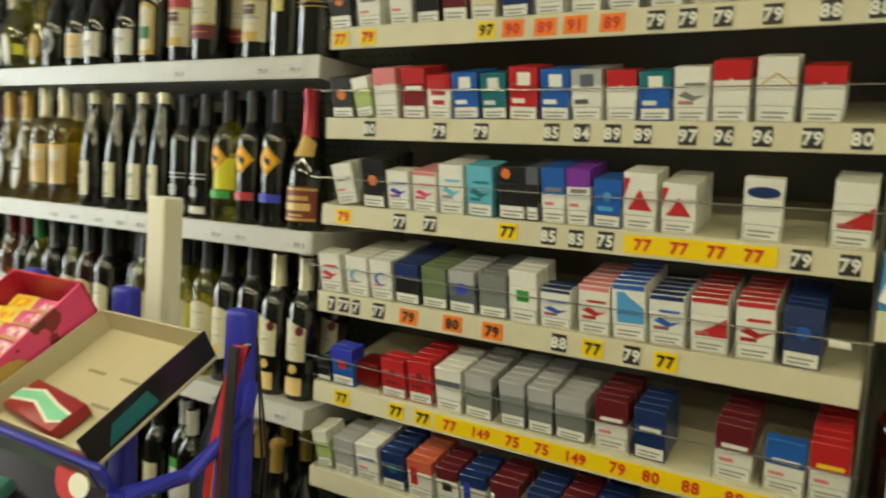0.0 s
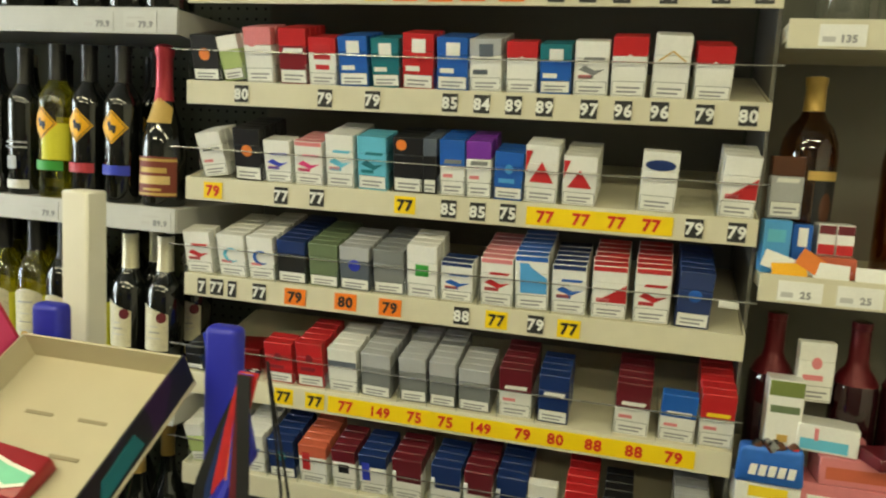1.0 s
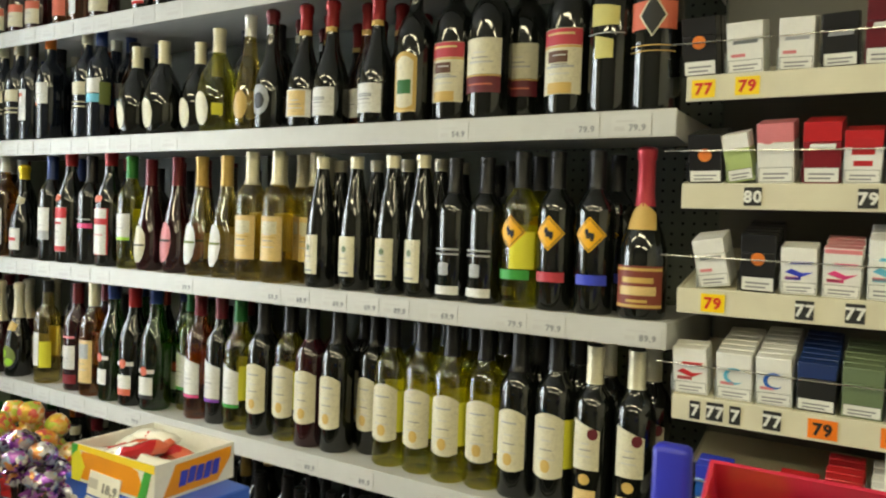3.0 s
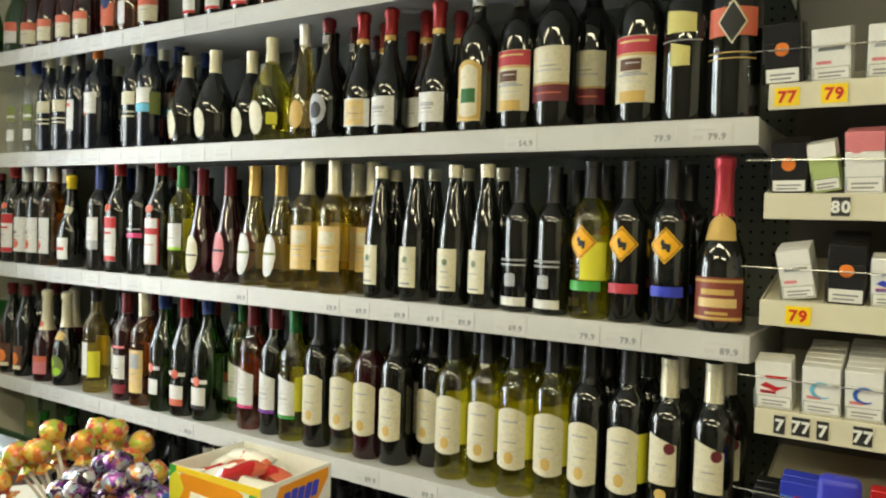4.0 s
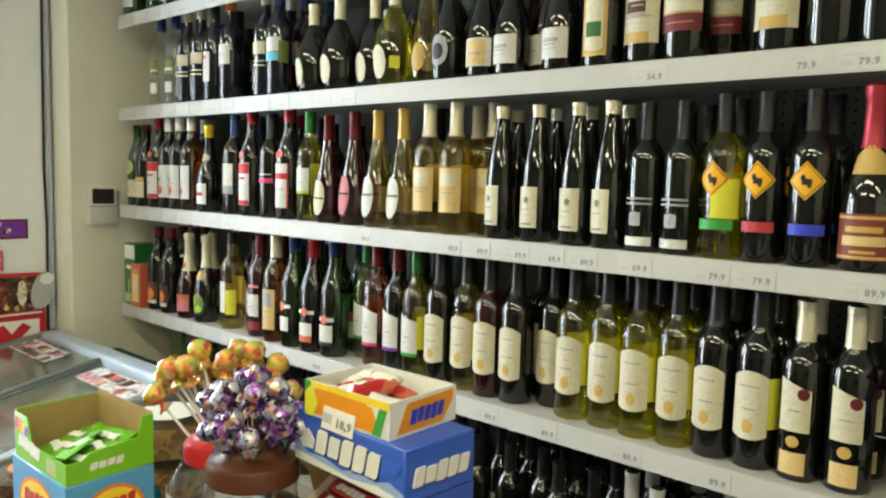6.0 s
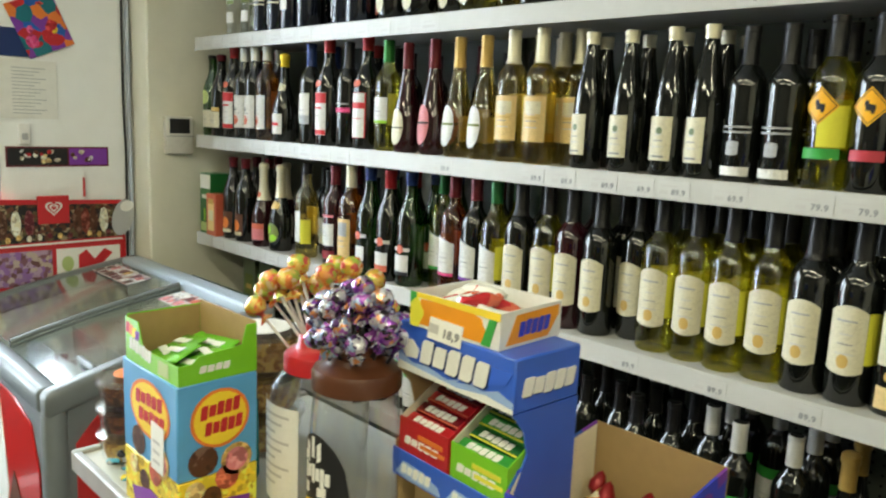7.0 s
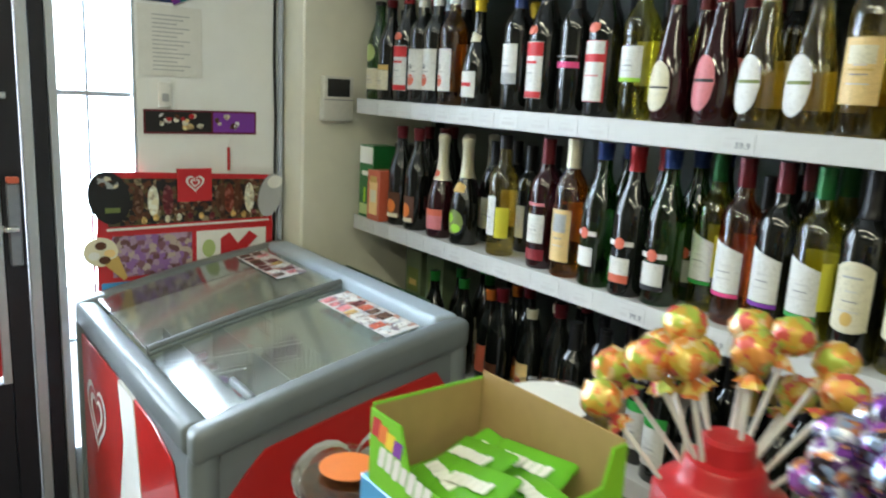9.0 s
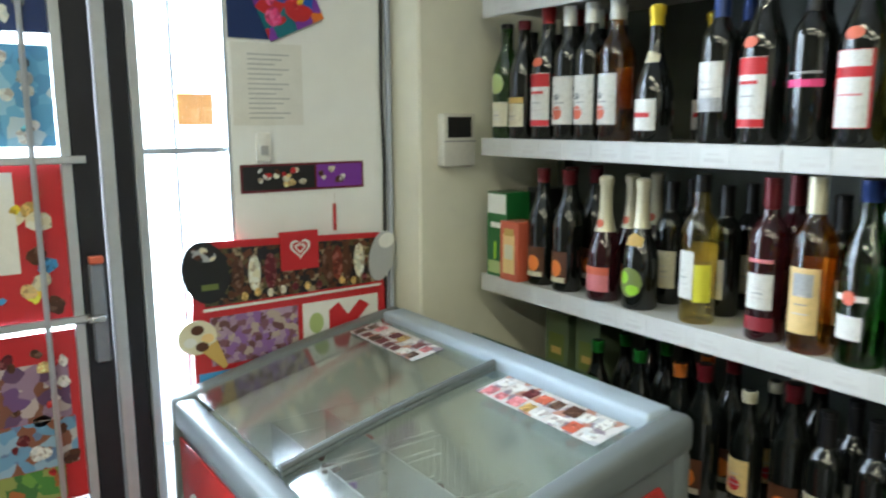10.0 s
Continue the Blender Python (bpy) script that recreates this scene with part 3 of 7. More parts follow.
def wrap(kind, k, shape, z0, z1, half, turn=0.0, lift=0.0006):
    """A paper label that lies on the bottle's side, of that shape."""
    bm, nu, nv = bmesh.new(), 12, 8 if kind in ("dumpy", "pear", "flute", "champ") else 5
    grid = []
    for i in range(nu + 1):
        u = -1 + 2 * i / nu
        lo, hi = {"rect": (0, 1), "oval": (0.5 - 0.5 * math.sqrt(max(0, 1 - u * u)), 0.5 + 0.5 * math.sqrt(max(0, 1 - u * u))),
                  "diamond": (0.5 * abs(u), 1 - 0.5 * abs(u)), "arch": (0.06 * u * u, 1 - 0.1 * u * u), "wave": (0, 1 - 0.12 * u), "swag": (0.25 * (1 - abs(u)) * 0, 0.6 + 0.4 * (1 - abs(u)))}[shape]
        col = []
        for j in range(nv + 1):
            z = z0 + (z1 - z0) * (lo + (hi - lo) * j / nv)
            r = radius_at(kind, z / k) * k + lift
            a = -math.pi / 2 + turn + u * half / max(r, 0.02)
            col.append(bm.verts.new((r * math.cos(a), r * math.sin(a), z)))
        grid.append(col)
    for i in range(nu):
        for j in range(nv):
            bm.faces.new((grid[i][j], grid[i + 1][j], grid[i + 1][j + 1], grid[i][j + 1]))
    bmesh.ops.remove_doubles(bm, verts=bm.verts, dist=1e-6)
    return bm


def capsule(kind, k, z0):
    prof = [(r * k + 0.0007, z * k) for r, z in PROFILE[kind] if z * k > z0 and r > 0.012]
    return lathe([(radius_at(kind, z0 / k) * k + 0.0007, z0)] + prof + [(prof[-1][0] * 0.7, prof[-1][1] + 0.0015)], 16)


# kind, height factor, glass, capsule colour, capsule from, labels (shape, from, to, half width, colour, turn)
DESIGNS = {
    "roo_green": ("bord", 1.02, "limeglass", "black", 0.236, [("rect", 0.076, 0.15, 0.028, "lemon", 0.62), ("diamond", 0.115, 0.183, 0.033, "signyellow", -0.1), ("diamond", 0.1185, 0.1795, 0.0295, "black", -0.1), ("diamond", 0.1205, 0.1775, 0.0275, "signyellow", -0.1), ("wave", 0.142, 0.153, 0.008, "black", -0.05), ("oval", 0.148, 0.16, 0.004, "black", -0.22), ("rect", 0.137, 0.144, 0.003, "black", 0.05), ("rect", 0.055, 0.074, 0.036, "green", 0.1)]),
    "roo_red": ("bord", 1.02, "dark", "black", 0.236, [("diamond", 0.115, 0.183, 0.033, "signyellow", -0.1), ("diamond", 0.1185, 0.1795, 0.0295, "black", -0.1), ("diamond", 0.1205, 0.1775, 0.0275, "signyellow", -0.1), ("wave", 0.142, 0.153, 0.008, "black", -0.05), ("oval", 0.148, 0.16, 0.004, "black", -0.22), ("rect", 0.137, 0.144, 0.003, "black", 0.05), ("rect", 0.055, 0.074, 0.031, "crimson", 0)]),
    "roo_blue": ("bord", 1.02, "dark", "black", 0.236, [("diamond", 0.115, 0.183, 0.033, "signyellow", -0.1), ("diamond", 0.1185, 0.1795, 0.0295, "black", -0.1), ("diamond", 0.1205, 0.1775, 0.0275, "signyellow", -0.1), ("wave", 0.142, 0.153, 0.008, "black", -0.05), ("oval", 0.148, 0.16, 0.004, "black", -0.22), ("rect", 0.137, 0.144, 0.003, "black", 0.05), ("rect", 0.055, 0.074, 0.033, "royal", 0)]),
    "russian": ("champ", 1.03, "dark", "crimson", 0.205, [("swag", 0.162, 0.212, 0.03, "gold", 0), ("rect", 0.02, 0.097, 0.05, "russet", 0), ("rect", 0.088, 0.093, 0.05, "gold", 0), ("rect", 0.022, 0.027, 0.05, "gold", 0), ("rect", 0.066, 0.076, 0.03, "gold", 0), ("rect", 0.044, 0.06, 0.036, "peach", 0), ("rect", 0.031, 0.036, 0.02, "gold", 0)]),
    "crest": ("bord", 0.99, "dark", "black", 0.225, [("rect", 0.012, 0.03, 0.036, "white", 0), ("rect", 0.105, 0.109, 0.034, "silver", 0), ("rect", 0.095, 0.099, 0.034, "silver", 0), ("arch", 0.052, 0.08, 0.013, "silver", 0)]),
    "flute": ("flute", 0.975, "dark", "cream", 0.268, [("rect", 0.03, 0.118, 0.026, "cream", -0.15), ("oval", 0.083, 0.097, 0.007, "greygreen", -0.15), ("rect", 0.036, 0.04, 0.014, "grey", -0.15)]),
    "sauternes": ("bord", 1.0, "straw", "cream", 0.225, [("rect", 0.05, 0.152, 0.034, "peach", 0), ("rect", 0.112, 0.14, 0.022, "cream", 0), ("rect", 0.102, 0.105, 0.02, "gold", 0)]),
    "oval_white": ("pear", 1.0, "straw", "gold", 0.225, [("oval", 0.026, 0.13, 0.031, "white", -0.12), ("rect", 0.08, 0.086, 0.024, "olive", 0)]),
    "oval_pink": ("pear", 1.0, "wine", "darkred", 0.225, [("oval", 0.026, 0.13, 0.031, "pink", -0.12), ("rect", 0.08, 0.086, 0.024, "black", 0)]),
    "oval_cream": ("pear", 0.98, "wine", "darkred", 0.225, [("oval", 0.02, 0.118, 0.031, "cream", -0.12), ("rect", 0.065, 0.069, 0.024, "black", 0)]),
    "greencap": ("bord", 0.99, "yellow", "green", 0.24, [("rect", 0.075, 0.145, 0.03, "white", 0), ("rect", 0.075, 0.083, 0.03, "lime", 0)]),
    "redwhite": ("slope", 0.98, "dark", "red", 0.262, [("rect", 0.03, 0.15, 0.033, "white", 0), ("rect", 0.12, 0.149, 0.033, "red", 0), ("rect", 0.031, 0.045, 0.033, "red", 0), ("oval", 0.165, 0.185, 0.016, "salmon", 0), ("rect", 0.104, 0.11, 0.02, "red", 0)]),
    "redwhite_band": ("slope", 0.98, "dark", "red", 0.262, [("rect", 0.03, 0.15, 0.033, "red", 0), ("rect", 0.031, 0.149, 0.029, "white", 0), ("rect", 0.108, 0.124, 0.03, "red", 0), ("oval", 0.165, 0.185, 0.016, "salmon", 0), ("rect", 0.08, 0.083, 0.02, "pink", 0)]),
    "pinkband": ("bord", 0.99, "dark", "black", 0.225, [("rect", 0.1, 0.113, 0.035, "hotpink", 0), ("rect", 0.122, 0.126, 0.03, "silver", 0)]),
    "greylabel": ("bord", 0.98, "dark", "navy", 0.23, [("rect", 0.06, 0.15, 0.032, "white", 0), ("rect", 0.06, 0.085, 0.032, "silver", 0)]),
    "sparkling_dark": ("champ", 0.93, "dark", "yellow", 0.24, [("swag", 0.165, 0.19, 0.025, "cream", 0), ("rect", 0.025, 0.09, 0.036, "white", 0), ("rect", 0.052, 0.062, 0.024, "red", 0)]),
    "reddot": ("bord", 0.97, "dark", "white", 0.25, [("rect", 0.035, 0.14, 0.033, "white", 0), ("oval", 0.045, 0.075, 0.016, "salmon", -0.2), ("oval", 0.088, 0.102, 0.008, "grey", -0.2)]),
    "reddot_amber": ("bord", 0.97, "amber", "white", 0.25, [("rect", 0.035, 0.14, 0.033, "white", 0), ("oval", 0.045, 0.075, 0.016, "salmon", -0.2), ("oval", 0.088, 0.102, 0.008, "grey", -0.2)]),
    "green_old": ("slope", 0.92, "greenglass", "black", 0.27, [("rect", 0.03, 0.09, 0.035, "cream", 0), ("oval", 0.11, 0.16, 0.024, "palegreen", 0)]),
    "dark_old": ("slope", 0.92, "dark", "darkred", 0.26, [("rect", 0.03, 0.085, 0.035, "cream", 0), ("rect", 0.086, 0.1, 0.035, "gold", 0)]),
    "chateau": ("bord", 1.03, "dark", "black", 0.23, [("arch", 0.05, 0.165, 0.0305, "cream", -0.08), ("oval", 0.061, 0.084, 0.0095, "gold", -0.12), ("rect", 0.138, 0.141, 0.016, "silver", -0.12)]),
    "chateau_wine": ("bord", 1.0, "wine", "black", 0.23, [("arch", 0.05, 0.165, 0.0305, "cream", -0.08), ("oval", 0.061, 0.084, 0.0095, "gold", -0.12), ("rect", 0.138, 0.141, 0.016, "silver", -0.12)]),
    # lemon side strips paint the back label as it lights up through the wine
    "chateau_yellow": ("bord", 1.0, "yellow", "black", 0.235, [("arch", 0.05, 0.165, 0.0305, "cream", -0.08), ("oval", 0.061, 0.084, 0.0095, "gold", -0.12), ("rect", 0.138, 0.141, 0.016, "silver", -0.12), ("rect", 0.07, 0.152, 0.0165, "lemon", 1.18)]),
    "chateau_lime": ("bord", 1.0, "dark", "black", 0.235, [("arch", 0.05, 0.165, 0.0305, "cream", -0.08), ("oval", 0.061, 0.084, 0.0095, "gold", -0.12), ("rect", 0.138, 0.141, 0.016, "silver", -0.12), ("rect", 0.07, 0.155, 0.0165, "lemon", 1.18)]),
    "torn_cream": ("bord", 1.0, "dark", "cream", 0.235, [("wave", 0.085, 0.165, 0.026, "cream", 0), ("oval", 0.058, 0.078, 0.011, "gold", 0), ("rect", 0.012, 0.05, 0.022, "peach", 0), ("oval", 0.14, 0.16, 0.01, "maroon", 0.35)]),
    "white_purple": ("bord", 1.0, "dark", "maroon", 0.25, [("wave", 0.06, 0.145, 0.03, "white", 0), ("rect", 0.052, 0.059, 0.03, "purple", 0)]),
    # its lemon strip also paints the glow of the back label through wine
    "white_green": ("bord", 1.0, "yellow", "bottlegreen", 0.25, [("wave", 0.06, 0.145, 0.03, "white", -0.1), ("rect", 0.052, 0.059, 0.03, "green", -0.1), ("rect", 0.07, 0.15, 0.0165, "lemon", 1.1)]),
    "white_red": ("bord", 1.0, "rose", "darkred", 0.25, [("wave", 0.06, 0.145, 0.03, "white", 0), ("rect", 0.052, 0.059, 0.03, "hotpink", 0)]),
    "vermouth_green": ("slope", 1.0, "greenglass", "navy", 0.27, [("rect", 0.03, 0.085, 0.026, "white", 0), ("rect", 0.095, 0.105, 0.03, "white", 0), ("oval", 0.088, 0.112, 0.012, "salmon", 0), ("rect", 0.03, 0.04, 0.026, "black", 0), ("rect", 0.05, 0.14, 0.02, "palegreen", 1.3)]),
    "vermouth_dry": ("slope", 1.0, "greenglass", "navy", 0.27, [("rect", 0.045, 0.085, 0.024, "white", 0), ("rect", 0.11, 0.12, 0.03, "white", 0), ("oval", 0.103, 0.127, 0.012, "salmon", 0)]),
    "vermouth_red": ("slope", 1.0, "dark", "red", 0.255, [("rect", 0.045, 0.08, 0.024, "white", 0), ("rect", 0.028, 0.045, 0.024, "salmon", 0), ("rect", 0.105, 0.115, 0.03, "white", 0), ("oval", 0.098, 0.122, 0.012, "salmon", 0)]),
    "amber_yellow": ("bord", 1.0, "amber", "cream", 0.24, [("rect", 0.035, 0.15, 0.028, "peach", 0), ("rect", 0.1, 0.14, 0.018, "silver", 0)]),
    "port_white": ("bord", 0.98, "wine", "darkred", 0.24, [("rect", 0.06, 0.125, 0.026, "white", 0), ("rect", 0.02, 0.045, 0.03, "darkred", 0), ("rect", 0.145, 0.152, 0.025, "pink", 0)]),
    "yellow_split": ("bord", 0.97, "straw", "black", 0.26, [("rect", 0.05, 0.145, 0.02, "white", -0.35), ("rect", 0.045, 0.12, 0.017, "lemon", 0.72)]),
    "foil_red": ("champ", 1.0, "wine", "cream", 0.17, [("rect", 0.025, 0.085, 0.044, "pink", 0), ("rect", 0.066, 0.085, 0.044, "salmon", 0), ("oval", 0.18, 0.2, 0.012, "salmon", 0)]),
    "foil_green": ("champ", 1.0, "dark", "cream", 0.19, [("oval", 0.03, 0.1, 0.034, "olive", 0), ("oval", 0.035, 0.06, 0.018, "lime", 0.2), ("oval", 0.06, 0.09, 0.014, "lime", -0.3), ("swag", 0.15, 0.18, 0.024, "gold", 0)]),
    "kagor": ("slope", 0.93, "dark", "darkred", 0.25, [("rect", 0.022, 0.095, 0.03, "brown", 0), ("oval", 0.035, 0.075, 0.018, "orange", 0), ("rect", 0.022, 0.034, 0.026, "cream", 0)]),
    "vodka": ("bord", 0.98, "clearglass", "navy", 0.25, [("rect", 0.04, 0.075, 0.028, "white", 0), ("rect", 0.1, 0.15, 0.03, "olive", 0), ("rect", 0.112, 0.12, 0.03, "white", 0)]),
    "vodka_blue": ("bord", 0.99, "navyglass", "cream", 0.262, [("rect", 0.12, 0.155, 0.033, "cream", 0), ("rect", 0.098, 0.102, 0.033, "cream", 0), ("rect", 0.085, 0.09, 0.033, "cream", 0), ("rect", 0.02, 0.08, 0.006, "silver", -0.3)]),
    "vodka_cyan": ("bord", 1.0, "navyglass", "navy", 0.25, [("rect", 0.12, 0.16, 0.033, "white", 0), ("rect", 0.095, 0.118, 0.033, "cyan", 0), ("rect", 0.09, 0.15, 0.015, "olive", 1.2)]),
    "white_strip": ("bord", 0.97, "navyglass", "black", 0.25, [("rect", 0.06, 0.15, 0.022, "white", 0), ("rect", 0.13, 0.14, 0.01, "salmon", 0)]),
    "white_wide": ("bord", 1.0, "navyglass", "orange", 0.265, [("rect", 0.105, 0.165, 0.034, "white", 0), ("rect", 0.1, 0.108, 0.014, "orange", -0.4)]),
    "dumpy_dark": ("dumpy", 0.98, "dark", "cream", 0.188, [("oval", 0.02, 0.095, 0.026, "cream", -0.2)]),
    "dumpy_big": ("dumpy", 1.05, "dark", "cream", 0.2, [("oval", 0.02, 0.1, 0.028, "cream", -0.2)]),
    "dumpy_yellow": ("dumpy", 1.1, "yellow", "cream", 0.212, [("oval", 0.02, 0.105, 0.03, "cream", -0.2), ("rect", 0.045, 0.075, 0.014, "lemon", 0.75)]),
    "twist": ("pear", 0.98, "straw", "white", 0.24, [("oval", 0.03, 0.1, 0.022, "gold", 0)]),
    "silver_oval": ("champ", 0.98, "dark", "darkred", 0.26, [("oval", 0.035, 0.11, 0.03, "silver", -0.2), ("oval", 0.05, 0.09, 0.018, "black", -0.2), ("rect", 0.235, 0.255, 0.012, "silver", 0)]),
    "gold_label": ("champ", 0.98, "dark", "red", 0.235, [("rect", 0.025, 0.09, 0.04, "white", 0), ("rect", 0.028, 0.087, 0.026, "peach", 0), ("rect", 0.222, 0.234, 0.03, "gold", 0)]),
    "rose_label": ("champ", 0.98, "rose", "red", 0.235, [("rect", 0.025, 0.092, 0.032, "white", -0.3), ("rect", 0.222, 0.234, 0.03, "gold", 0)]),
    "silver_label": ("champ", 0.98, "dark", "red", 0.235, [("rect", 0.025, 0.09, 0.042, "white", 0), ("rect", 0.06, 0.068, 0.02, "silver", 0), ("rect", 0.222, 0.234, 0.03, "gold", 0)]),
    "jug": ("magnum", 0.93, "dark", "silver", 0.27, [("arch", 0.02, 0.15, 0.03, "gold", 0), ("arch", 0.03, 0.14, 0.022, "cream", 0), ("rect", 0.06, 0.09, 0.018, "bottlegreen", 0), ("rect", 0.022, 0.026, 0.03, "peach", 0)]),
    "big_redtop": ("magnum", 0.98, "dark", "black", 0.26, [("rect", 0.04, 0.165, 0.045, "cream", 0), ("rect", 0.133, 0.164, 0.045, "crimson", 0), ("rect", 0.128, 0.132, 0.045, "gold", 0), ("rect", 0.1, 0.122, 0.022, "brown", -0.1), ("rect", 0.09, 0.094, 0.03, "silver", 0), ("rect", 0.041, 0.062, 0.026, "gold", 0), ("rect", 0.152, 0.156, 0.03, "peach", 0)]),
    "big_maroon": ("magnum", 1.02, "dark", "black", 0.26, [("rect", 0.092, 0.165, 0.047, "cream", 0), ("rect", 0.055, 0.0915, 0.047, "maroon", 0), ("rect", 0.088, 0.091, 0.047, "gold", 0), ("rect", 0.115, 0.118, 0.03, "silver", 0), ("rect", 0.07, 0.073, 0.03, "salmon", 0)]),
    "big_yellow": ("magnum", 1.0, "dark", "black", 0.26, [("wave", 0.16, 0.198, 0.028, "dullyellow", 0), ("wave", 0.1, 0.138, 0.018, "dullyellow", 0), ("rect", 0.145, 0.147, 0.04, "silver", 0)]),
    "big_orange": ("magnum", 1.04, "dark", "black", 0.27, [("rect", 0.145, 0.195, 0.046, "salmon", 0), ("diamond", 0.13, 0.208, 0.026, "cream", 0), ("diamond", 0.134, 0.204, 0.0225, "black", 0), ("rect", 0.115, 0.117, 0.046, "gold", 0), ("rect", 0.105, 0.107, 0.046, "gold", 0)]),
    "sparkling_green": ("champ", 1.0, "greenglass", "gold", 0.2, [("rect", 0.03, 0.1, 0.04, "white", 0), ("rect", 0.07, 0.1, 0.04, "salmon", 0)]),
    "sparkling_red": ("champ", 1.0, "wine", "gold", 0.2, [("rect", 0.02, 0.09, 0.044, "cream", 0), ("rect", 0.066, 0.09, 0.044, "salmon", 0)]),
    "cognac": ("slope", 0.95, "rose", "black", 0.26, [("rect", 0.03, 0.1, 0.03, "salmon", 0), ("oval", 0.08, 0.13, 0.018, "navy", 0)]),
    "white_tall": ("bord", 1.0, "dark", "darkred", 0.25, [("rect", 0.02, 0.11, 0.034, "white", 0), ("rect", 0.02, 0.028, 0.034, "red", 0)]),
    "plain_dark": ("bord", 0.97, "dark", "black", 0.225, [("rect", 0.04, 0.13, 0.033, "cream", 0)]),
    "plain_white": ("bord", 1.0, "dark", "white", 0.24, [("rect", 0.04, 0.13, 0.033, "white", 0), ("rect", 0.131, 0.155, 0.034, "green", 0)]),
    "plain_gold": ("champ", 0.97, "dark", "gold", 0.22, [("rect", 0.04, 0.1, 0.036, "white", 0)]),
    "beer_green": ("slope", 0.95, "dark", "green", 0.26, [("rect", 0.04, 0.12, 0.033, "cream", 0)]),
    "beer_red": ("slope", 0.92, "dark", "orange", 0.25, [("rect", 0.04, 0.12, 0.033, "salmon", 0)]),
    "corked": ("slope", 0.9, "dark", "cream", 0.25, [("rect", 0.05, 0.13, 0.03, "peach", 0), ("oval", 0.06, 0.09, 0.015, "red", 0)]),
    "whisky": ("magnum", 0.99, "browny", "gold", 0.262, [("rect", 0.05, 0.16, 0.022, "black", 0.5), ("rect", 0.15, 0.165, 0.03, "gold", 0.4), ("oval", 0.08, 0.13, 0.012, "brown", 0.5)]),
    "rum_white": ("magnum", 0.95, "browny", "black", 0.262, [("rect", 0.03, 0.17, 0.036, "cream", 0)]),
    "pink_spirit": ("bord", 1.0, "wine", "darkred", 0.2, [("oval", 0.08, 0.12, 0.018, "pink", 0), ("rect", 0.03, 0.07, 0.03, "hotpink", 0)]),
}
WORDS = {"bord": "wine bottle", "flute": "tall flute wine bottle", "champ": "sparkling wine bottle", "dumpy": "squat round wine bottle", "pear": "pear-shaped wine bottle", "slope": "slope-shouldered bottle", "magnum": "large bottle"}
GLASSWORD = {"dark": "dark", "wine": "dark red", "navyglass": "blue-black", "yellow": "yellow", "straw": "straw-coloured", "amber": "amber", "rose": "rose-orange", "greenglass": "green", "limeglass": "lime-yellow", "clearglass": "clear", "browny": "dark brown"}
BOTTLES = {}
LARGER = {"redwhite": 1.12, "redwhite_band": 1.12, "reddot": 1.12, "reddot_amber": 1.12, "greylabel": 1.1, "pinkband": 1.08, "greencap": 1.07, "oval_white": 1.05, "oval_pink": 1.05, "oval_cream": 1.05, "sauternes": 1.07, "flute": 1.04, "green_old": 1.1, "dark_old": 1.1,
          "sparkling_dark": 1.06, "kagor": 1.1, "yellow_split": 1.1, "port_white": 1.1, "amber_yellow": 1.1, "vermouth_green": 1.09, "vermouth_dry": 1.09, "vermouth_red": 1.09, "chateau": 1.1, "chateau_wine": 1.12, "chateau_yellow": 1.13,
          "chateau_lime": 1.13, "white_red": 1.1, "white_purple": 1.1, "white_green": 1.1, "torn_cream": 1.07, "vodka": 1.08, "vodka_blue": 1.08, "vodka_cyan": 1.08, "white_strip": 1.08, "white_wide": 1.08, "dumpy_dark": 1.05}


def bottle(design, m, where):
    if design in BOTTLES:
        ob = copy_thing(BOTTLES[design], m)
        ob["label"] = ob["label"].rsplit(" on ", 1)[0] + " on " + where
        return ob
    kind, k, glass, cap, zc, labels = DESIGNS[design]
    s = LARGER.get(design, 1.0)
    k, zc, labels = k * s, zc * s, [(sh, a * s, b * s, h * s, c, t) for sh, a, b, h, c, t in labels]
    main = next((c for s, a, b, h, c, t in labels), "plain")
    ob = thing("wine_bottle", f"{GLASSWORD[glass]} {WORDS[kind]} with {main} label on {where}", "bottle", m, "bottles on the shelves")
    part("body", lathe([(r * k, z * k) for r, z in PROFILE[kind]], 20), GLASS[glass], ob)
    part("capsule", capsule(kind, k, zc), foil(cap), ob, f"{cap} capsule")
    if glass in ("yellow", "straw", "limeglass", "greenglass", "rose", "amber") and kind not in ("dumpy",):
        zb, zt = (0.03, 0.1) if kind == "champ" else (0.07 * k, 0.16 * k) if kind in ("bord", "slope") else (0.04, 0.11)
        part("back_label", wrap(kind, k, "rect", zb, zt, 0.034, math.pi), paper("white"), ob, "white label on the back")
    labels = [q for q in labels if not (q[5] > 1.2 and glass != "dark")]
    for i, (shape, z0, z1, half, c, turn) in enumerate(labels):
        part("label" if z1 - z0 > 0.03 else "label_band", wrap(kind, k, shape, z0, z1, half, turn, 0.0006 + 0.00025 * i), label_paper(c), ob, f"{c} paper label")
    shape, z0, z1, half, c, turn = labels[0]
    if z1 - z0 > 0.06 and shape in ("rect", "arch", "wave") and c in ("white", "cream", "peach"):
        for i in range(3):
            zz = z0 + (z1 - z0) * (0.3 + 0.14 * i)
            b2 = wrap(kind, k, "rect", zz, zz + 0.0022, half * (0.5 - 0.1 * i), turn, 0.0022)
            part("printed_line", b2, INK if i == 1 else PALE_INK, ob)
    BOTTLES[design] = ob
    return ob


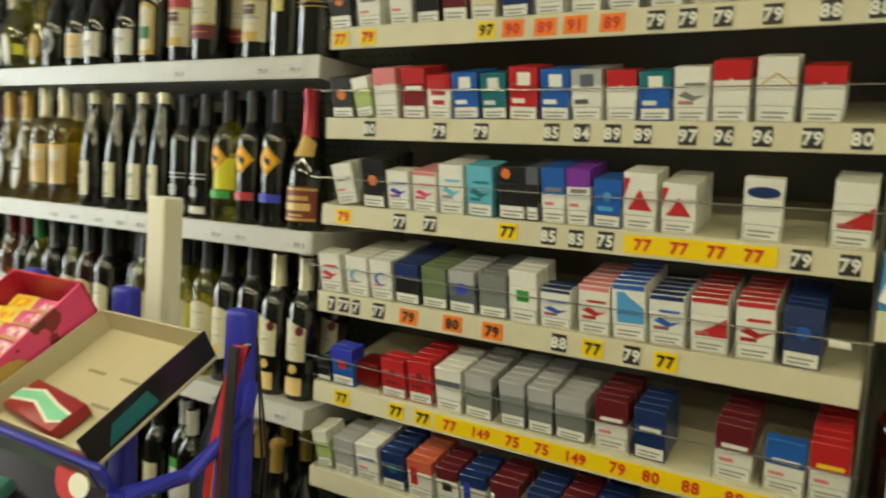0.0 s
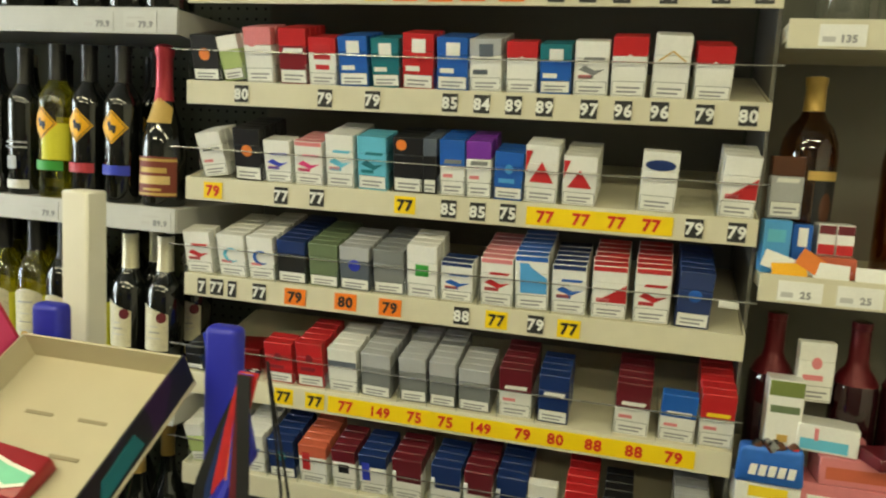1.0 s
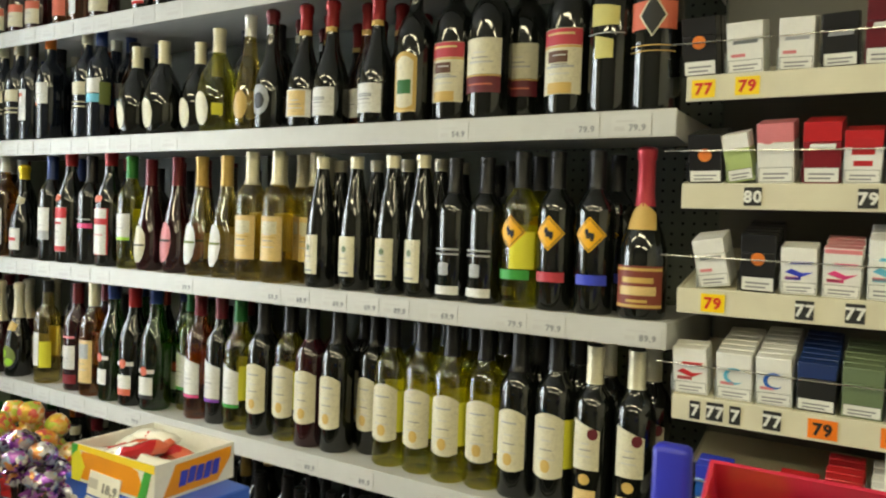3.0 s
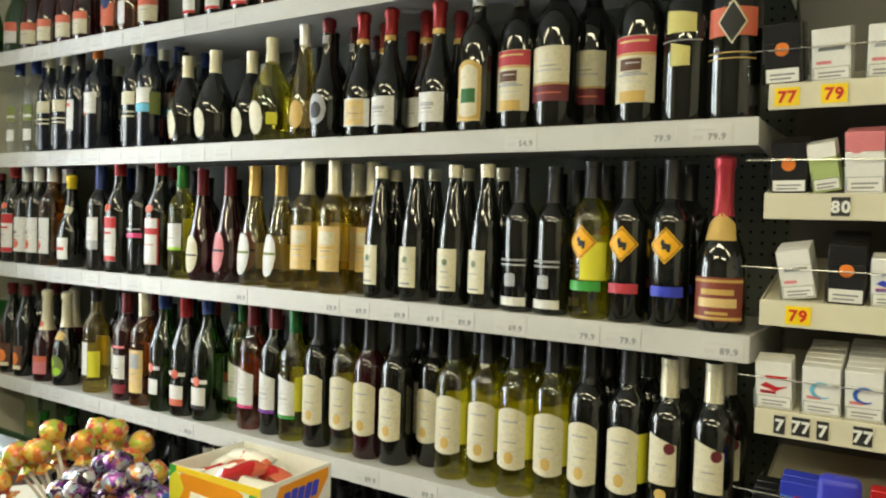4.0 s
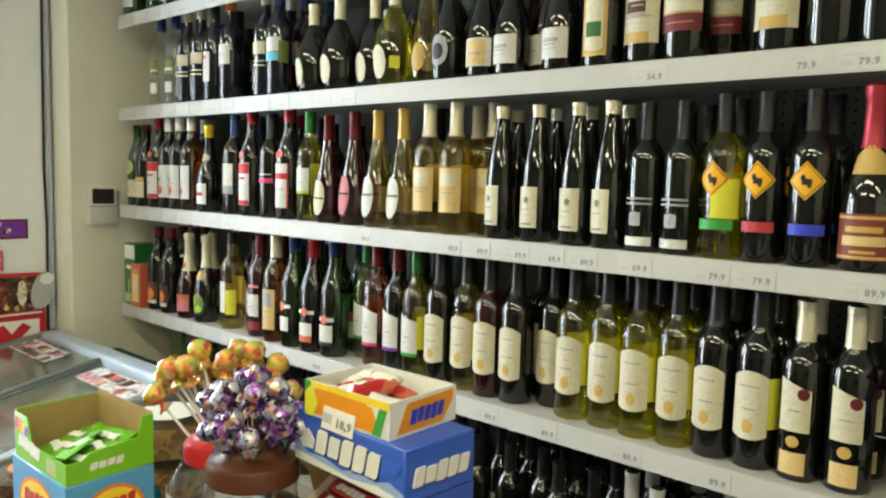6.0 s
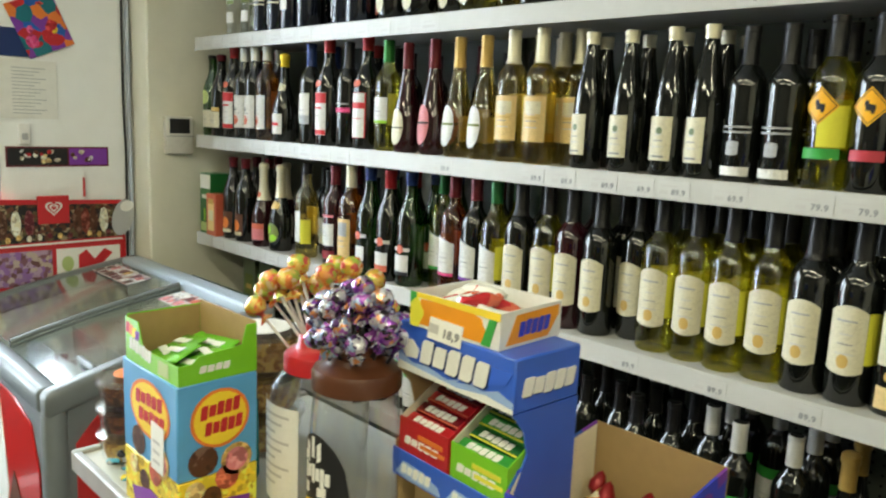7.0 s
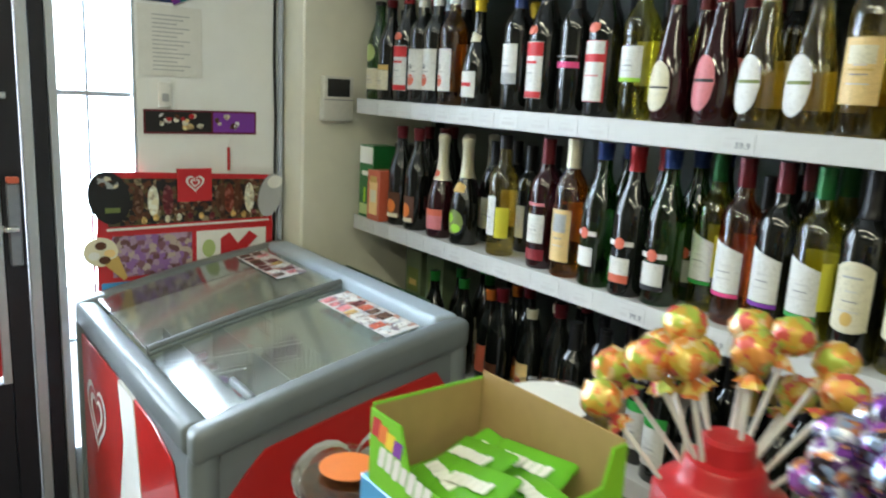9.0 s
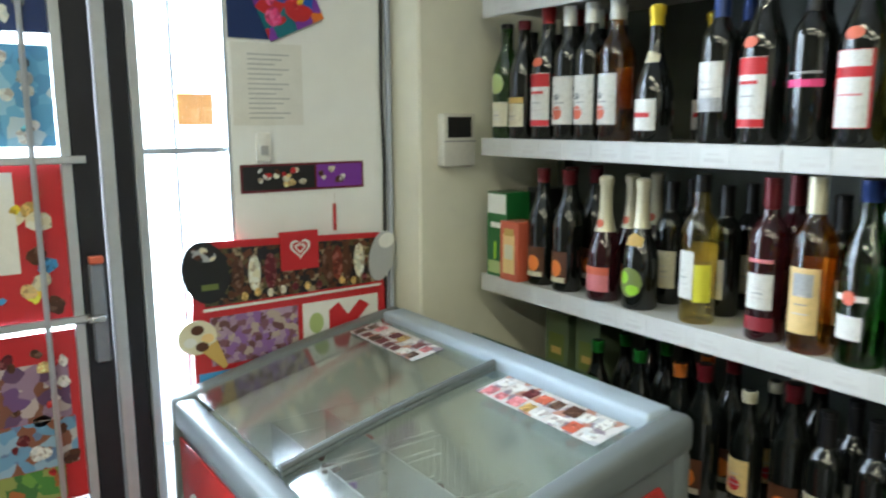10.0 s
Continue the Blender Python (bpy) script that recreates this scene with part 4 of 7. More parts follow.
ROWS = {
    "the upper shelf": (1.707 + LIP + 0.001, [
        ("vodka", -3.46), ("vodka", -3.366), ("vodka_blue", -3.282), ("vodka_blue", -3.19), ("white_strip", -3.105), ("white_wide", -3.008), ("vodka_blue", -2.815), ("vodka_cyan", -2.738),
        ("dumpy_dark", -2.588), ("dumpy_big", -2.472), ("dumpy_yellow", -2.256), ("twist", -2.133), ("silver_oval", -2.051), ("gold_label", -1.941), ("silver_label", -1.858),
        ("silver_label", -1.723), ("jug", -1.622), ("big_redtop", -1.53), ("big_maroon", -1.446), ("big_redtop", -1.268), ("big_yellow", -1.18), ("big_orange", -1.098)]),
    "the middle shelf": (1.333 + LIP + 0.001, [
        ("green_old", -3.66), ("dark_old", -3.58), ("redwhite", -3.495), ("reddot", -3.418), ("reddot", -3.342), ("reddot_amber", -3.264), ("sparkling_dark", -3.145), ("greylabel", -2.977), ("redwhite", -2.88),
        ("pinkband", -2.785), ("redwhite_band", -2.69), ("greencap", -2.59), ("oval_cream", -2.5), ("oval_pink", -2.397), ("oval_white", -2.302), ("oval_white", -2.204), ("sauternes", -2.109), ("sauternes", -2.02),
        ("flute", -1.877), ("flute", -1.779), ("flute", -1.672), ("flute", -1.591), ("crest", -1.511), ("crest", -1.434), ("roo_green", -1.352), ("roo_red", -1.278), ("roo_blue", -1.196), ("russian", -1.103)]),
    "the lower shelf": (0.945 + LIP + 0.001, [
        ("kagor", -3.5), ("kagor", -3.402), ("foil_red", -3.275), ("foil_green", -3.165), ("yellow_split", -3.008), ("port_white", -2.845), ("amber_yellow", -2.751), ("vermouth_dry", -2.654), ("vermouth_red", -2.562),
        ("vermouth_green", -2.475), ("white_red", -2.323), ("white_purple", -2.242), ("white_green", -2.162), ("chateau", -2.079), ("chateau_yellow", -1.996), ("chateau_wine", -1.919), ("chateau", -1.842),
        ("chateau_yellow", -1.683), ("chateau_yellow", -1.6), ("chateau_yellow", -1.52), ("chateau_yellow", -1.441), ("chateau", -1.361), ("chateau_lime", -1.28), ("torn_cream", -1.2), ("torn_cream", -1.12)]),
    "the bottom shelf": (0.545 + LIP + 0.001, [
        ("beer_green", -3.287), ("beer_green", -3.17), ("beer_red", -3.065), ("kagor", -2.97), ("corked", -2.875), ("kagor", -2.787), ("plain_dark", -2.695), ("plain_dark", -2.616), ("plain_white", -2.51), ("plain_white", -2.43),
        ("plain_dark", -2.34), ("plain_gold", -2.25), ("plain_dark", -2.16), ("plain_dark", -2.08), ("plain_dark", -2.0), ("plain_dark", -1.92), ("plain_dark", -1.838), ("plain_dark", -1.757), ("plain_dark", -1.685),
        ("plain_dark", -1.606), ("plain_white", -1.527), ("plain_white", -1.448), ("plain_white", -1.345), ("plain_gold", -1.25), ("plain_gold", -1.155)]),
    "the top shelf": (2.053 + LIP + 0.001, [
        ("sparkling_green", -3.66), ("sparkling_green", -3.47), ("sparkling_red", -3.38), ("sparkling_red", -3.28), ("sparkling_red", -3.17), ("sparkling_red", -3.073), ("cognac", -2.935), ("rose_label", -2.84), ("sparkling_red", -2.74),
        ("white_tall", -2.55), ("white_tall", -2.456), ("white_tall", -2.353), ("cognac", -2.24), ("white_tall", -2.12), ("plain_dark", -2.0)]),
}
rb = random.Random(4)
for where, (z, row) in ROWS.items():
    low = where in ("the bottom shelf",)
    for i, (design, x) in enumerate(row):
        y = 1.374 + rb.uniform(-0.004, 0.006) + (0.01 if design.startswith("big") or design.startswith("dumpy") else 0)
        if low:
            y += 0.02 * (i % 3)
        if design in ("sparkling_red", "white_tall"):
            y = 1.378
        turn = rb.uniform(-9, 9)
        if where == "the lower shelf" and x > -2.4:
            x, y = x + 0.01, y + 0.018
            turn = turn * 0.6 + (9 if design.startswith("chateau") else 0)
        bottle(design, pose(x, y, z, 0, 0, turn), where)
        if where == "the top shelf":
            continue
        for rank in (1, 2):
            if design.startswith("big") or design in ("jug", "russian"):
                continue
            if rb.random() < (0.85 if rank == 1 else 0.6):
                back = design
                if design in ("yellow_split", "foil_green", "green_old", "greencap", "oval_white", "twist", "amber_yellow", "white_red", "dumpy_yellow", "reddot_amber"):
                    back = "plain_dark"
                dx = rb.uniform(-0.008, 0.008)
                if design == "flute":
                    dx = -0.028 + 0.012 * (i % 2)
                bottle(back, pose(x + dx, y + 0.098 * rank, z, 0, 0, rb.uniform(-25, 25)), where)
for design, x, y, z in (("dumpy_dark", -2.366, 1.42, 1.755), ("cognac", -2.68, 1.44, 1.755), ("rose_label", -1.797, 1.43, 1.755), ("big_maroon", -1.398, 1.462, 1.755), ("sauternes", -1.945, 1.43, 1.381), ("chateau", -1.752, 1.44, 0.993), ("white_green", -2.4, 1.44, 0.993)):
    where = {1.755: "the upper shelf", 1.381: "the middle shelf", 0.993: "the lower shelf"}[z]
    bottle(design, pose(x, y, z), where)


def carton(name, label, x, y, z, w, d, h, c, face, group="", turn=0):
    ob = thing(name, label, "box", pose(x, y, z, 0, 0, turn), group)
    part("box", box(-w / 2, w / 2, -d / 2, d / 2, 0, h, 0.0015), card(c), ob)
    for i, (x0, x1, z0, z1, fc) in enumerate(face):
        part("print", slab(rect(x0, x1, z0, z1), 0.0006 + 0.0002 * i), paper(fc), ob, at=pose(0, -d / 2 - 0.0002, 0))
    return ob


carton("bottle_carton", "green bottle gift carton with white top on the lower shelf", -3.64, 1.372, 0.993, 0.085, 0.085, 0.24, "bottlegreen", [(-0.04, 0.04, 0.18, 0.235, "white"), (-0.025, 0.02, 0.14, 0.155, "white"), (-0.035, 0.035, 0.01, 0.045, "palegreen"), (-0.01, 0.0, 0.05, 0.1, "lime")])
carton("bottle_carton", "black and green gift carton behind on the lower shelf", -3.58, 1.47, 0.993, 0.085, 0.085, 0.25, "black", [(-0.01, 0.01, 0.15, 0.22, "green")])
carton("orange_carton", "orange-red gift carton with cream panel on the lower shelf", -3.575, 1.355, 0.993, 0.075, 0.07, 0.165, "salmon", [(-0.024, 0.024, 0.02, 0.13, "peach"), (-0.018, 0.018, 0.06, 0.1, "cream"), (-0.02, 0.02, 0.125, 0.145, "gold")])
for i, x in enumerate((-3.52, -3.4)):
    carton("bottle_carton", "dark green gift carton at the back of the bottom shelf", x, 1.5, 0.593, 0.09, 0.09, 0.3, "greygreen", [(-0.03, 0.03, 0.16, 0.24, "olive"), (-0.02, 0.02, 0.18, 0.2, "gold")], "green gift cartons")

# ---- cigarette shelves ----
CX0, CX1, CY = -1.03, 0.003, 1.342
TILT_DEG = 13.5
CIG_TOPS = [1.811, 1.626, 1.444, 1.256, 1.058, 0.866]
TAGS = {
    0: [("77", -1.001, "yr"), ("79", -0.93, "yr"), ("97", -0.657, "yk"), ("90", -0.603, "or"), ("89", -0.539, "or"), ("91", -0.483, "or"), ("89", -0.417, "or"), ("79", -0.343, "kw"), ("79", -0.292, "kw"), ("79", -0.238, "kw"), ("79", -0.166, "kw"), ("88", -0.088, "kw"), ("88", -0.025, "kw")],
    1: [("80", -0.913, "kw"), ("79", -0.745, "kw"), ("79", -0.654, "kw"), ("85", -0.512, "kw"), ("84", -0.456, "kw"), ("89", -0.401, "kw"), ("89", -0.349, "kw"), ("97", -0.276, "kw"), ("96", -0.221, "kw"), ("96", -0.164, "kw"), ("79", -0.095, "kw"), ("80", -0.03, "kw")],
    2: [("79", -0.969, "yr"), ("77", -0.826, "kw"), ("77", -0.754, "kw"), ("77", -0.584, "yk"), ("85", -0.503, "kw"), ("85", -0.451, "kw"), ("75", -0.398, "kw"), ("77", -0.334, "yr"), ("77", -0.274, "yr"), ("77", -0.216, "yr"), ("77", -0.16, "yr"), ("79", -0.093, "kw"), ("79", -0.028, "kw")],
    3: [("7", -0.99, "kw"), ("77", -0.957, "kw"), ("7", -0.924, "kw"), ("77", -0.866, "kw"), ("79", -0.791, "ok"), ("80", -0.689, "ok"), ("79", -0.602, "ok"), ("88", -0.468, "kw"), ("77", -0.405, "yk"), ("79", -0.336, "kw"), ("77", -0.279, "yk")],
    4: [("77", -0.949, "yk"), ("77", -0.808, "yk"), ("77", -0.743, "yk"), ("77", -0.68, "yr"), ("149", -0.612, "yr"), ("75", -0.544, "yr"), ("75", -0.485, "yr"), ("149", -0.421, "yr"), ("79", -0.344, "yr"), ("80", -0.286, "yr"), ("88", -0.221, "yr"), ("88", -0.153, "yr"), ("79", -0.088, "yr")],
    5: [],
}
TAG_BACK = {"y": mat("tag_yellow", (0.85, 0.6, 0.01), 0.4, 0, 0.04, 60), "o": mat("tag_orange", (0.85, 0.2, 0.015), 0.4, 0, 0.04, 60), "k": mat("tag_black", (0.02, 0.02, 0.02), 0.4)}
TAG_INK = {"r": mat("ink_red", (0.6, 0.03, 0.01), 0.5), "k": mat("ink_black", (0.015, 0.014, 0.012), 0.5), "w": mat("ink_white", (0.75, 0.75, 0.7), 0.5)}
# from, to, height, body, top band, sign, sign colour, packs deep
PACKS = {
    0: [(-1.04, -0.983, 0.1, "black", "black", "dot", "orange", 4), (-0.965, -0.906, 0.085, "white", "white", "bar", "grey", 3), (-0.885, -0.832, 0.085, "white", "white", "bar", "silver", 3), (-0.82, -0.768, 0.085, "black", "black", "bar", "silver", 3),
        (-0.762, -0.707, 0.1, "maroon", "maroon", "bar", "white", 4), (-0.7, -0.647, 0.1, "cream", "cream", "bar", "gold", 4), (-0.633, -0.58, 0.085, "navy", "navy", "bar", "white", 3), (-0.566, -0.512, 0.085, "white", "silver", "bar", "blue", 3), (-0.497, -0.444, 0.085, "white", "white", "bar", "grey", 3),
        (-0.43, -0.376, 0.085, "silver", "white", "bar", "blue", 4), (-0.36, -0.306, 0.085, "white", "white", "bar", "silver", 3), (-0.29, -0.236, 0.085, "white", "red", "bar", "grey", 3), (-0.22, -0.166, 0.085, "silver", "silver", "bar", "white", 2), (-0.14, -0.086, 0.085, "white", "navy", "bar", "blue", 3)],
    1: [(-1.022, -0.966, 0.085, "black", "black", "dot", "orange", 4), (-0.955, -0.912, 0.082, "palegreen", "white", "none", "white", 2), (-0.908, -0.852, 0.1, "white", "pink", "blot", "pink", 3), (-0.84, -0.785, 0.1, "darkred", "red", "bar", "white", 4), (-0.782, -0.729, 0.085, "white", "red", "square", "red", 3),
        (-0.722, -0.667, 0.088, "blue", "blue", "sq2", "white", 4), (-0.66, -0.608, 0.085, "teal", "teal", "sq2", "white", 3), (-0.603, -0.547, 0.096, "red", "red", "sq2", "white", 3), (-0.541, -0.486, 0.09, "blue", "blue", "sq2", "white", 4), (-0.48, -0.425, 0.088, "white", "silver", "sq2", "slate", 5),
        (-0.418, -0.366, 0.085, "white", "red", "peak", "white", 2), (-0.362, -0.31, 0.082, "blue", "teal", "sq2", "white", 3), (-0.305, -0.25, 0.088, "white", "white", "swirl", "grey", 2), (-0.245, -0.19, 0.096, "white", "red", "peak", "white", 3), (-0.181, -0.125, 0.1, "white", "white", "chev", "gold", 3), (-0.116, -0.06, 0.085, "white", "red", "peak", "white", 4)],
    2: [(-0.995, -0.943, 0.085, "white", "white", "bar", "grey", 3), (-0.928, -0.873, 0.1, "black", "black", "dot", "orange", 5), (-0.864, -0.81, 0.08, "white", "white", "swirl", "royal", 2), (-0.803, -0.748, 0.082, "white", "pink", "swirl", "hotpink", 4), (-0.74, -0.686, 0.098, "white", "white", "swirl", "cyan", 5),
        (-0.679, -0.624, 0.098, "cyan", "cyan", "swirl", "teal", 3), (-0.612, -0.556, 0.1, "black", "black", "corner", "orange", 4), (-0.555, -0.53, 0.1, "black", "slate", "none", "grey", 4), (-0.523, -0.478, 0.1, "white", "blue", "bar", "grey", 4), (-0.475, -0.431, 0.1, "white", "purple", "bar", "grey", 4), (-0.428, -0.378, 0.085, "blue", "blue", "crest", "sky", 3),
        (-0.374, -0.318, 0.1, "white", "white", "tri", "red", 3), (-0.31, -0.254, 0.085, "white", "white", "tri", "red", 5), (-0.185, -0.127, 0.1, "white", "white", "oval", "navy", 1), (-0.06, -0.005, 0.1, "white", "white", "wedge", "red", 4)],
    3: [(-1.03, -0.966, 0.085, "white", "white", "swirl", "red", 2), (-0.957, -0.896, 0.085, "white", "white", "ring", "cyan", 6), (-0.893, -0.838, 0.085, "white", "white", "ring", "blue", 7), (-0.833, -0.773, 0.085, "black", "navy", "none", "grey", 7), (-0.768, -0.71, 0.085, "greygreen", "greygreen", "none", "silver", 6),
        (-0.705, -0.645, 0.085, "slate", "silver", "dot", "royal", 5), (-0.638, -0.58, 0.085, "grey", "grey", "none", "silver", 6), (-0.574, -0.518, 0.1, "white", "white", "gsq", "green", 4), (-0.51, -0.447, 0.075, "white", "navy", "swirl", "blue", 2), (-0.439, -0.382, 0.09, "white", "pink", "swirl", "red", 6),
        (-0.376, -0.318, 0.1, "white", "blue", "wedge2", "sky", 6), (-0.311, -0.253, 0.09, "white", "navy", "swirl", "blue", 5), (-0.245, -0.182, 0.095, "white", "red", "wedge", "red", 6), (-0.175, -0.116, 0.098, "white", "red", "swirl", "red", 6), (-0.109, -0.055, 0.1, "navy", "navy", "glow", "blue", 6)],
    4: [(-1.028, -0.99, 0.05, "black", "black", "none", "grey", 3), (-0.985, -0.928, 0.085, "blue", "royal", "dot", "red", 2), (-0.852, -0.788, 0.085, "red", "red", "crest", "darkred", 2), (-0.784, -0.73, 0.092, "red", "red", "crest", "darkred", 5), (-0.72, -0.662, 0.09, "white", "white", "lidband", "slate", 5),
        (-0.655, -0.588, 0.09, "grey", "silver", "none", "grey", 6), (-0.577, -0.526, 0.09, "grey", "silver", "none", "grey", 6), (-0.521, -0.472, 0.09, "grey", "silver", "none", "grey", 6), (-0.466, -0.4, 0.085, "grey", "silver", "none", "grey", 4), (-0.391, -0.331, 0.098, "white", "maroon", "bar", "white", 5), (-0.323, -0.27, 0.095, "navy", "navy", "bar", "white", 4),
        (-0.19, -0.128, 0.1, "white", "maroon", "bar", "white", 5), (-0.117, -0.057, 0.09, "white", "blue", "bar", "white", 1), (-0.052, 0.002, 0.1, "white", "red", "bar", "yellow", 6)],
    5: [(-1.012, -0.972, 0.085, "palegreen", "white", "none", "grey", 3), (-0.966, -0.914, 0.085, "silver", "silver", "none", "grey", 4), (-0.905, -0.848, 0.085, "white", "white", "bar", "blue", 5), (-0.838, -0.783, 0.085, "navy", "navy", "glow", "teal", 5), (-0.773, -0.715, 0.085, "white", "salmon", "vbar", "red", 5),
        (-0.703, -0.655, 0.085, "white", "maroon", "gsq", "black", 4), (-0.648, -0.593, 0.085, "white", "navy", "vbar", "royal", 4), (-0.583, -0.52, 0.09, "white", "maroon", "big", "maroon", 4), (-0.507, -0.45, 0.09, "white", "navy", "big", "navy", 4), (-0.445, -0.392, 0.09, "white", "maroon", "big", "maroon", 5), (-0.386, -0.33, 0.09, "white", "navy", "big", "navy", 5),
        (-0.326, -0.273, 0.085, "white", "white", "dot", "blue", 1), (-0.263, -0.208, 0.085, "white", "red", "dot", "red", 5), (-0.194, -0.146, 0.085, "teal", "black", "none", "grey", 4), (-0.077, -0.019, 0.085, "white", "silver", "none", "grey", 5)],
}
PACK_MADE = {}


def sign_outline(kind, w, h):
    """Outlines of the printed device on a pack's face, from its lower left corner."""
    c, m = w / 2, h * 0.58
    if kind == "bar":
        return [rect(c - w * 0.34, c + w * 0.34, m, m + h * 0.07, 0.002)]
    if kind == "sq2":
        return [rect(c - w * 0.2, c + w * 0.24, h * 0.66, h * 0.9), rect(c - w * 0.4, c + w * 0.05, h * 0.33, h * 0.42)]
    if kind in ("dot", "glow"):
        return [oval(c, m, w * 0.2, w * 0.2)]
    if kind == "corner":
        return [oval(c - w * 0.22, h * 0.86, w * 0.17, w * 0.17)]
    if kind == "square":
        return [rect(w * 0.2, w * 0.8, h * 0.55, h * 0.85), rect(w * 0.25, w * 0.75, h * 0.34, h * 0.44)]
    if kind == "gsq":
        return [rect(c - w * 0.22, c + w * 0.22, h * 0.42, h * 0.64)]
    if kind == "tri":
        return [[(c - w * 0.36, h * 0.36), (c + w * 0.36, h * 0.36), (c, h * 0.72)], [(0.001, h * 0.55), (0.012, h * 0.9), (0.001, h * 0.9)]]
    if kind == "peak":
        return [[(0.0005, h * 0.3), (w - 0.0005, h * 0.3), (w - 0.0005, h * 0.5), (c, h * 0.72), (0.0005, h * 0.5)]]
    if kind == "chev":
        return [[(w * 0.12, h * 0.58), (c, h * 0.74), (w * 0.88, h * 0.58), (w * 0.88, h * 0.61), (c, h * 0.77), (w * 0.12, h * 0.61)]]
    if kind == "wedge":
        return [[(w * 0.1, h * 0.31), (w * 0.98, h * 0.31), (w * 0.98, h * 0.66)]]
    if kind == "wedge2":
        return [[(w * 0.15, h * 0.31), (w * 0.95, h * 0.31), (w * 0.95, h * 0.6), (w * 0.5, h * 0.78), (w * 0.4, h * 0.86), (w * 0.15, h * 0.86)]]
    if kind == "oval":
        return [oval(c, h * 0.78, w * 0.42, h * 0.09)]
    if kind in ("swirl",):
        return [[(w * 0.12, h * 0.48), (w * 0.55, h * 0.38), (w * 0.9, h * 0.5), (w * 0.6, h * 0.47), (w * 0.3, h * 0.56)], rect(w * 0.25, w * 0.85, h * 0.66, h * 0.71, 0.003), rect(w * 0.12, w * 0.55, h * 0.32, h * 0.38)]
    if kind == "ring":
        o, i = oval(c, h * 0.52, w * 0.3, w * 0.26, 20), oval(c + w * 0.06, h * 0.52, w * 0.24, w * 0.2, 20)
        return [o[3:18] + i[3:18][::-1]]
    if kind == "crest":
        return [oval(c, h * 0.65, w * 0.14, h * 0.1), rect(w * 0.15, w * 0.7, h * 0.36, h * 0.45)]
    if kind == "lidband":
        return [rect(0.0005, w - 0.0005, h * 0.58, h * 0.72)]
    if kind == "vbar":
        return [rect(w * 0.12, w * 0.4, h * 0.34, h * 0.8)]
    if kind == "big":
        return [rect(w * 0.14, w - 0.001, h * 0.45, h * 0.97)]
    if kind == "blot":
        return [oval(w * 0.3, h * 0.75, w * 0.2, h * 0.1, 9), oval(w * 0.75, h * 0.82, w * 0.1, h * 0.05, 8)]
    return []


def pack(w, h, body, band, sign, signc, front, m, deep=0.0225):
    """A cigarette pack, its lower left front corner at the pose's place."""
    key = (round(w, 3), h, body, band, sign, signc, front)
    if key in PACK_MADE:
        return copy_thing(PACK_MADE[key], m)
    ob = thing("cigarette_pack", f"{body} cigarette pack with {band} flip lid on a cream shelf", "cigarette pack", m, "cigarette packs")
    split = 0.68 * h
    if band in ("maroon", "navy", "red", "blue") and body == "white" and sign == "bar":
        split = 0.52 * h
    part("body", box(0, w, 0, deep - 0.002, 0, split, 0.0012), card(body), ob)
    plain_lid = sign in ("swirl", "wedge", "wedge2", "ring") and band != body
    part("lid", box(0, w, 0, deep - 0.002, split + 0.0003, h, 0.0012), card(body if plain_lid else band), ob)
    if plain_lid:
        part("lid_top", box(0.0012, w - 0.0012, 0.0012, deep - 0.0032, h, h + 0.0006), card(band), ob, f"{band} lid top")
        part("lid_stripe", slab(rect(0.0012, w - 0.0012, h * 0.9, h - 0.0012), 0.0005), card(band), ob)
    if front:
        warn = part("warning_label", slab(rect(0.002, w - 0.002, 0.003, h * 0.27), 0.0003), mat("ink_black"), ob, "black framed warning label")
        part("warning_panel", slab(rect(0.0027, w - 0.0027, 0.0037, h * 0.27 - 0.0007), 0.0006), paper("white"), warn)
        lines = bmesh.new()
        for i in range(2):
            slab(rect(w * 0.16, w * (0.84 - 0.1 * i), h * (0.15 - 0.07 * i), h * (0.18 - 0.07 * i)), 0.0008, "xz", lines)
        part("printed_line", lines, mat("grey_ink"), warn)
        outs = sign_outline(sign, w, h)
        for o in outs:
            part("emblem", slab(o, 0.0007), paper(signc), ob)
        if body == "white" and sign in ("swirl", "bar", "wedge", "ring"):
            part("printed_line", slab(rect(w * 0.12, w * 0.5, h * 0.33, h * 0.39), 0.0007), paper("pink" if band != "navy" else "salmon"), ob)
    PACK_MADE[key] = ob
    return ob


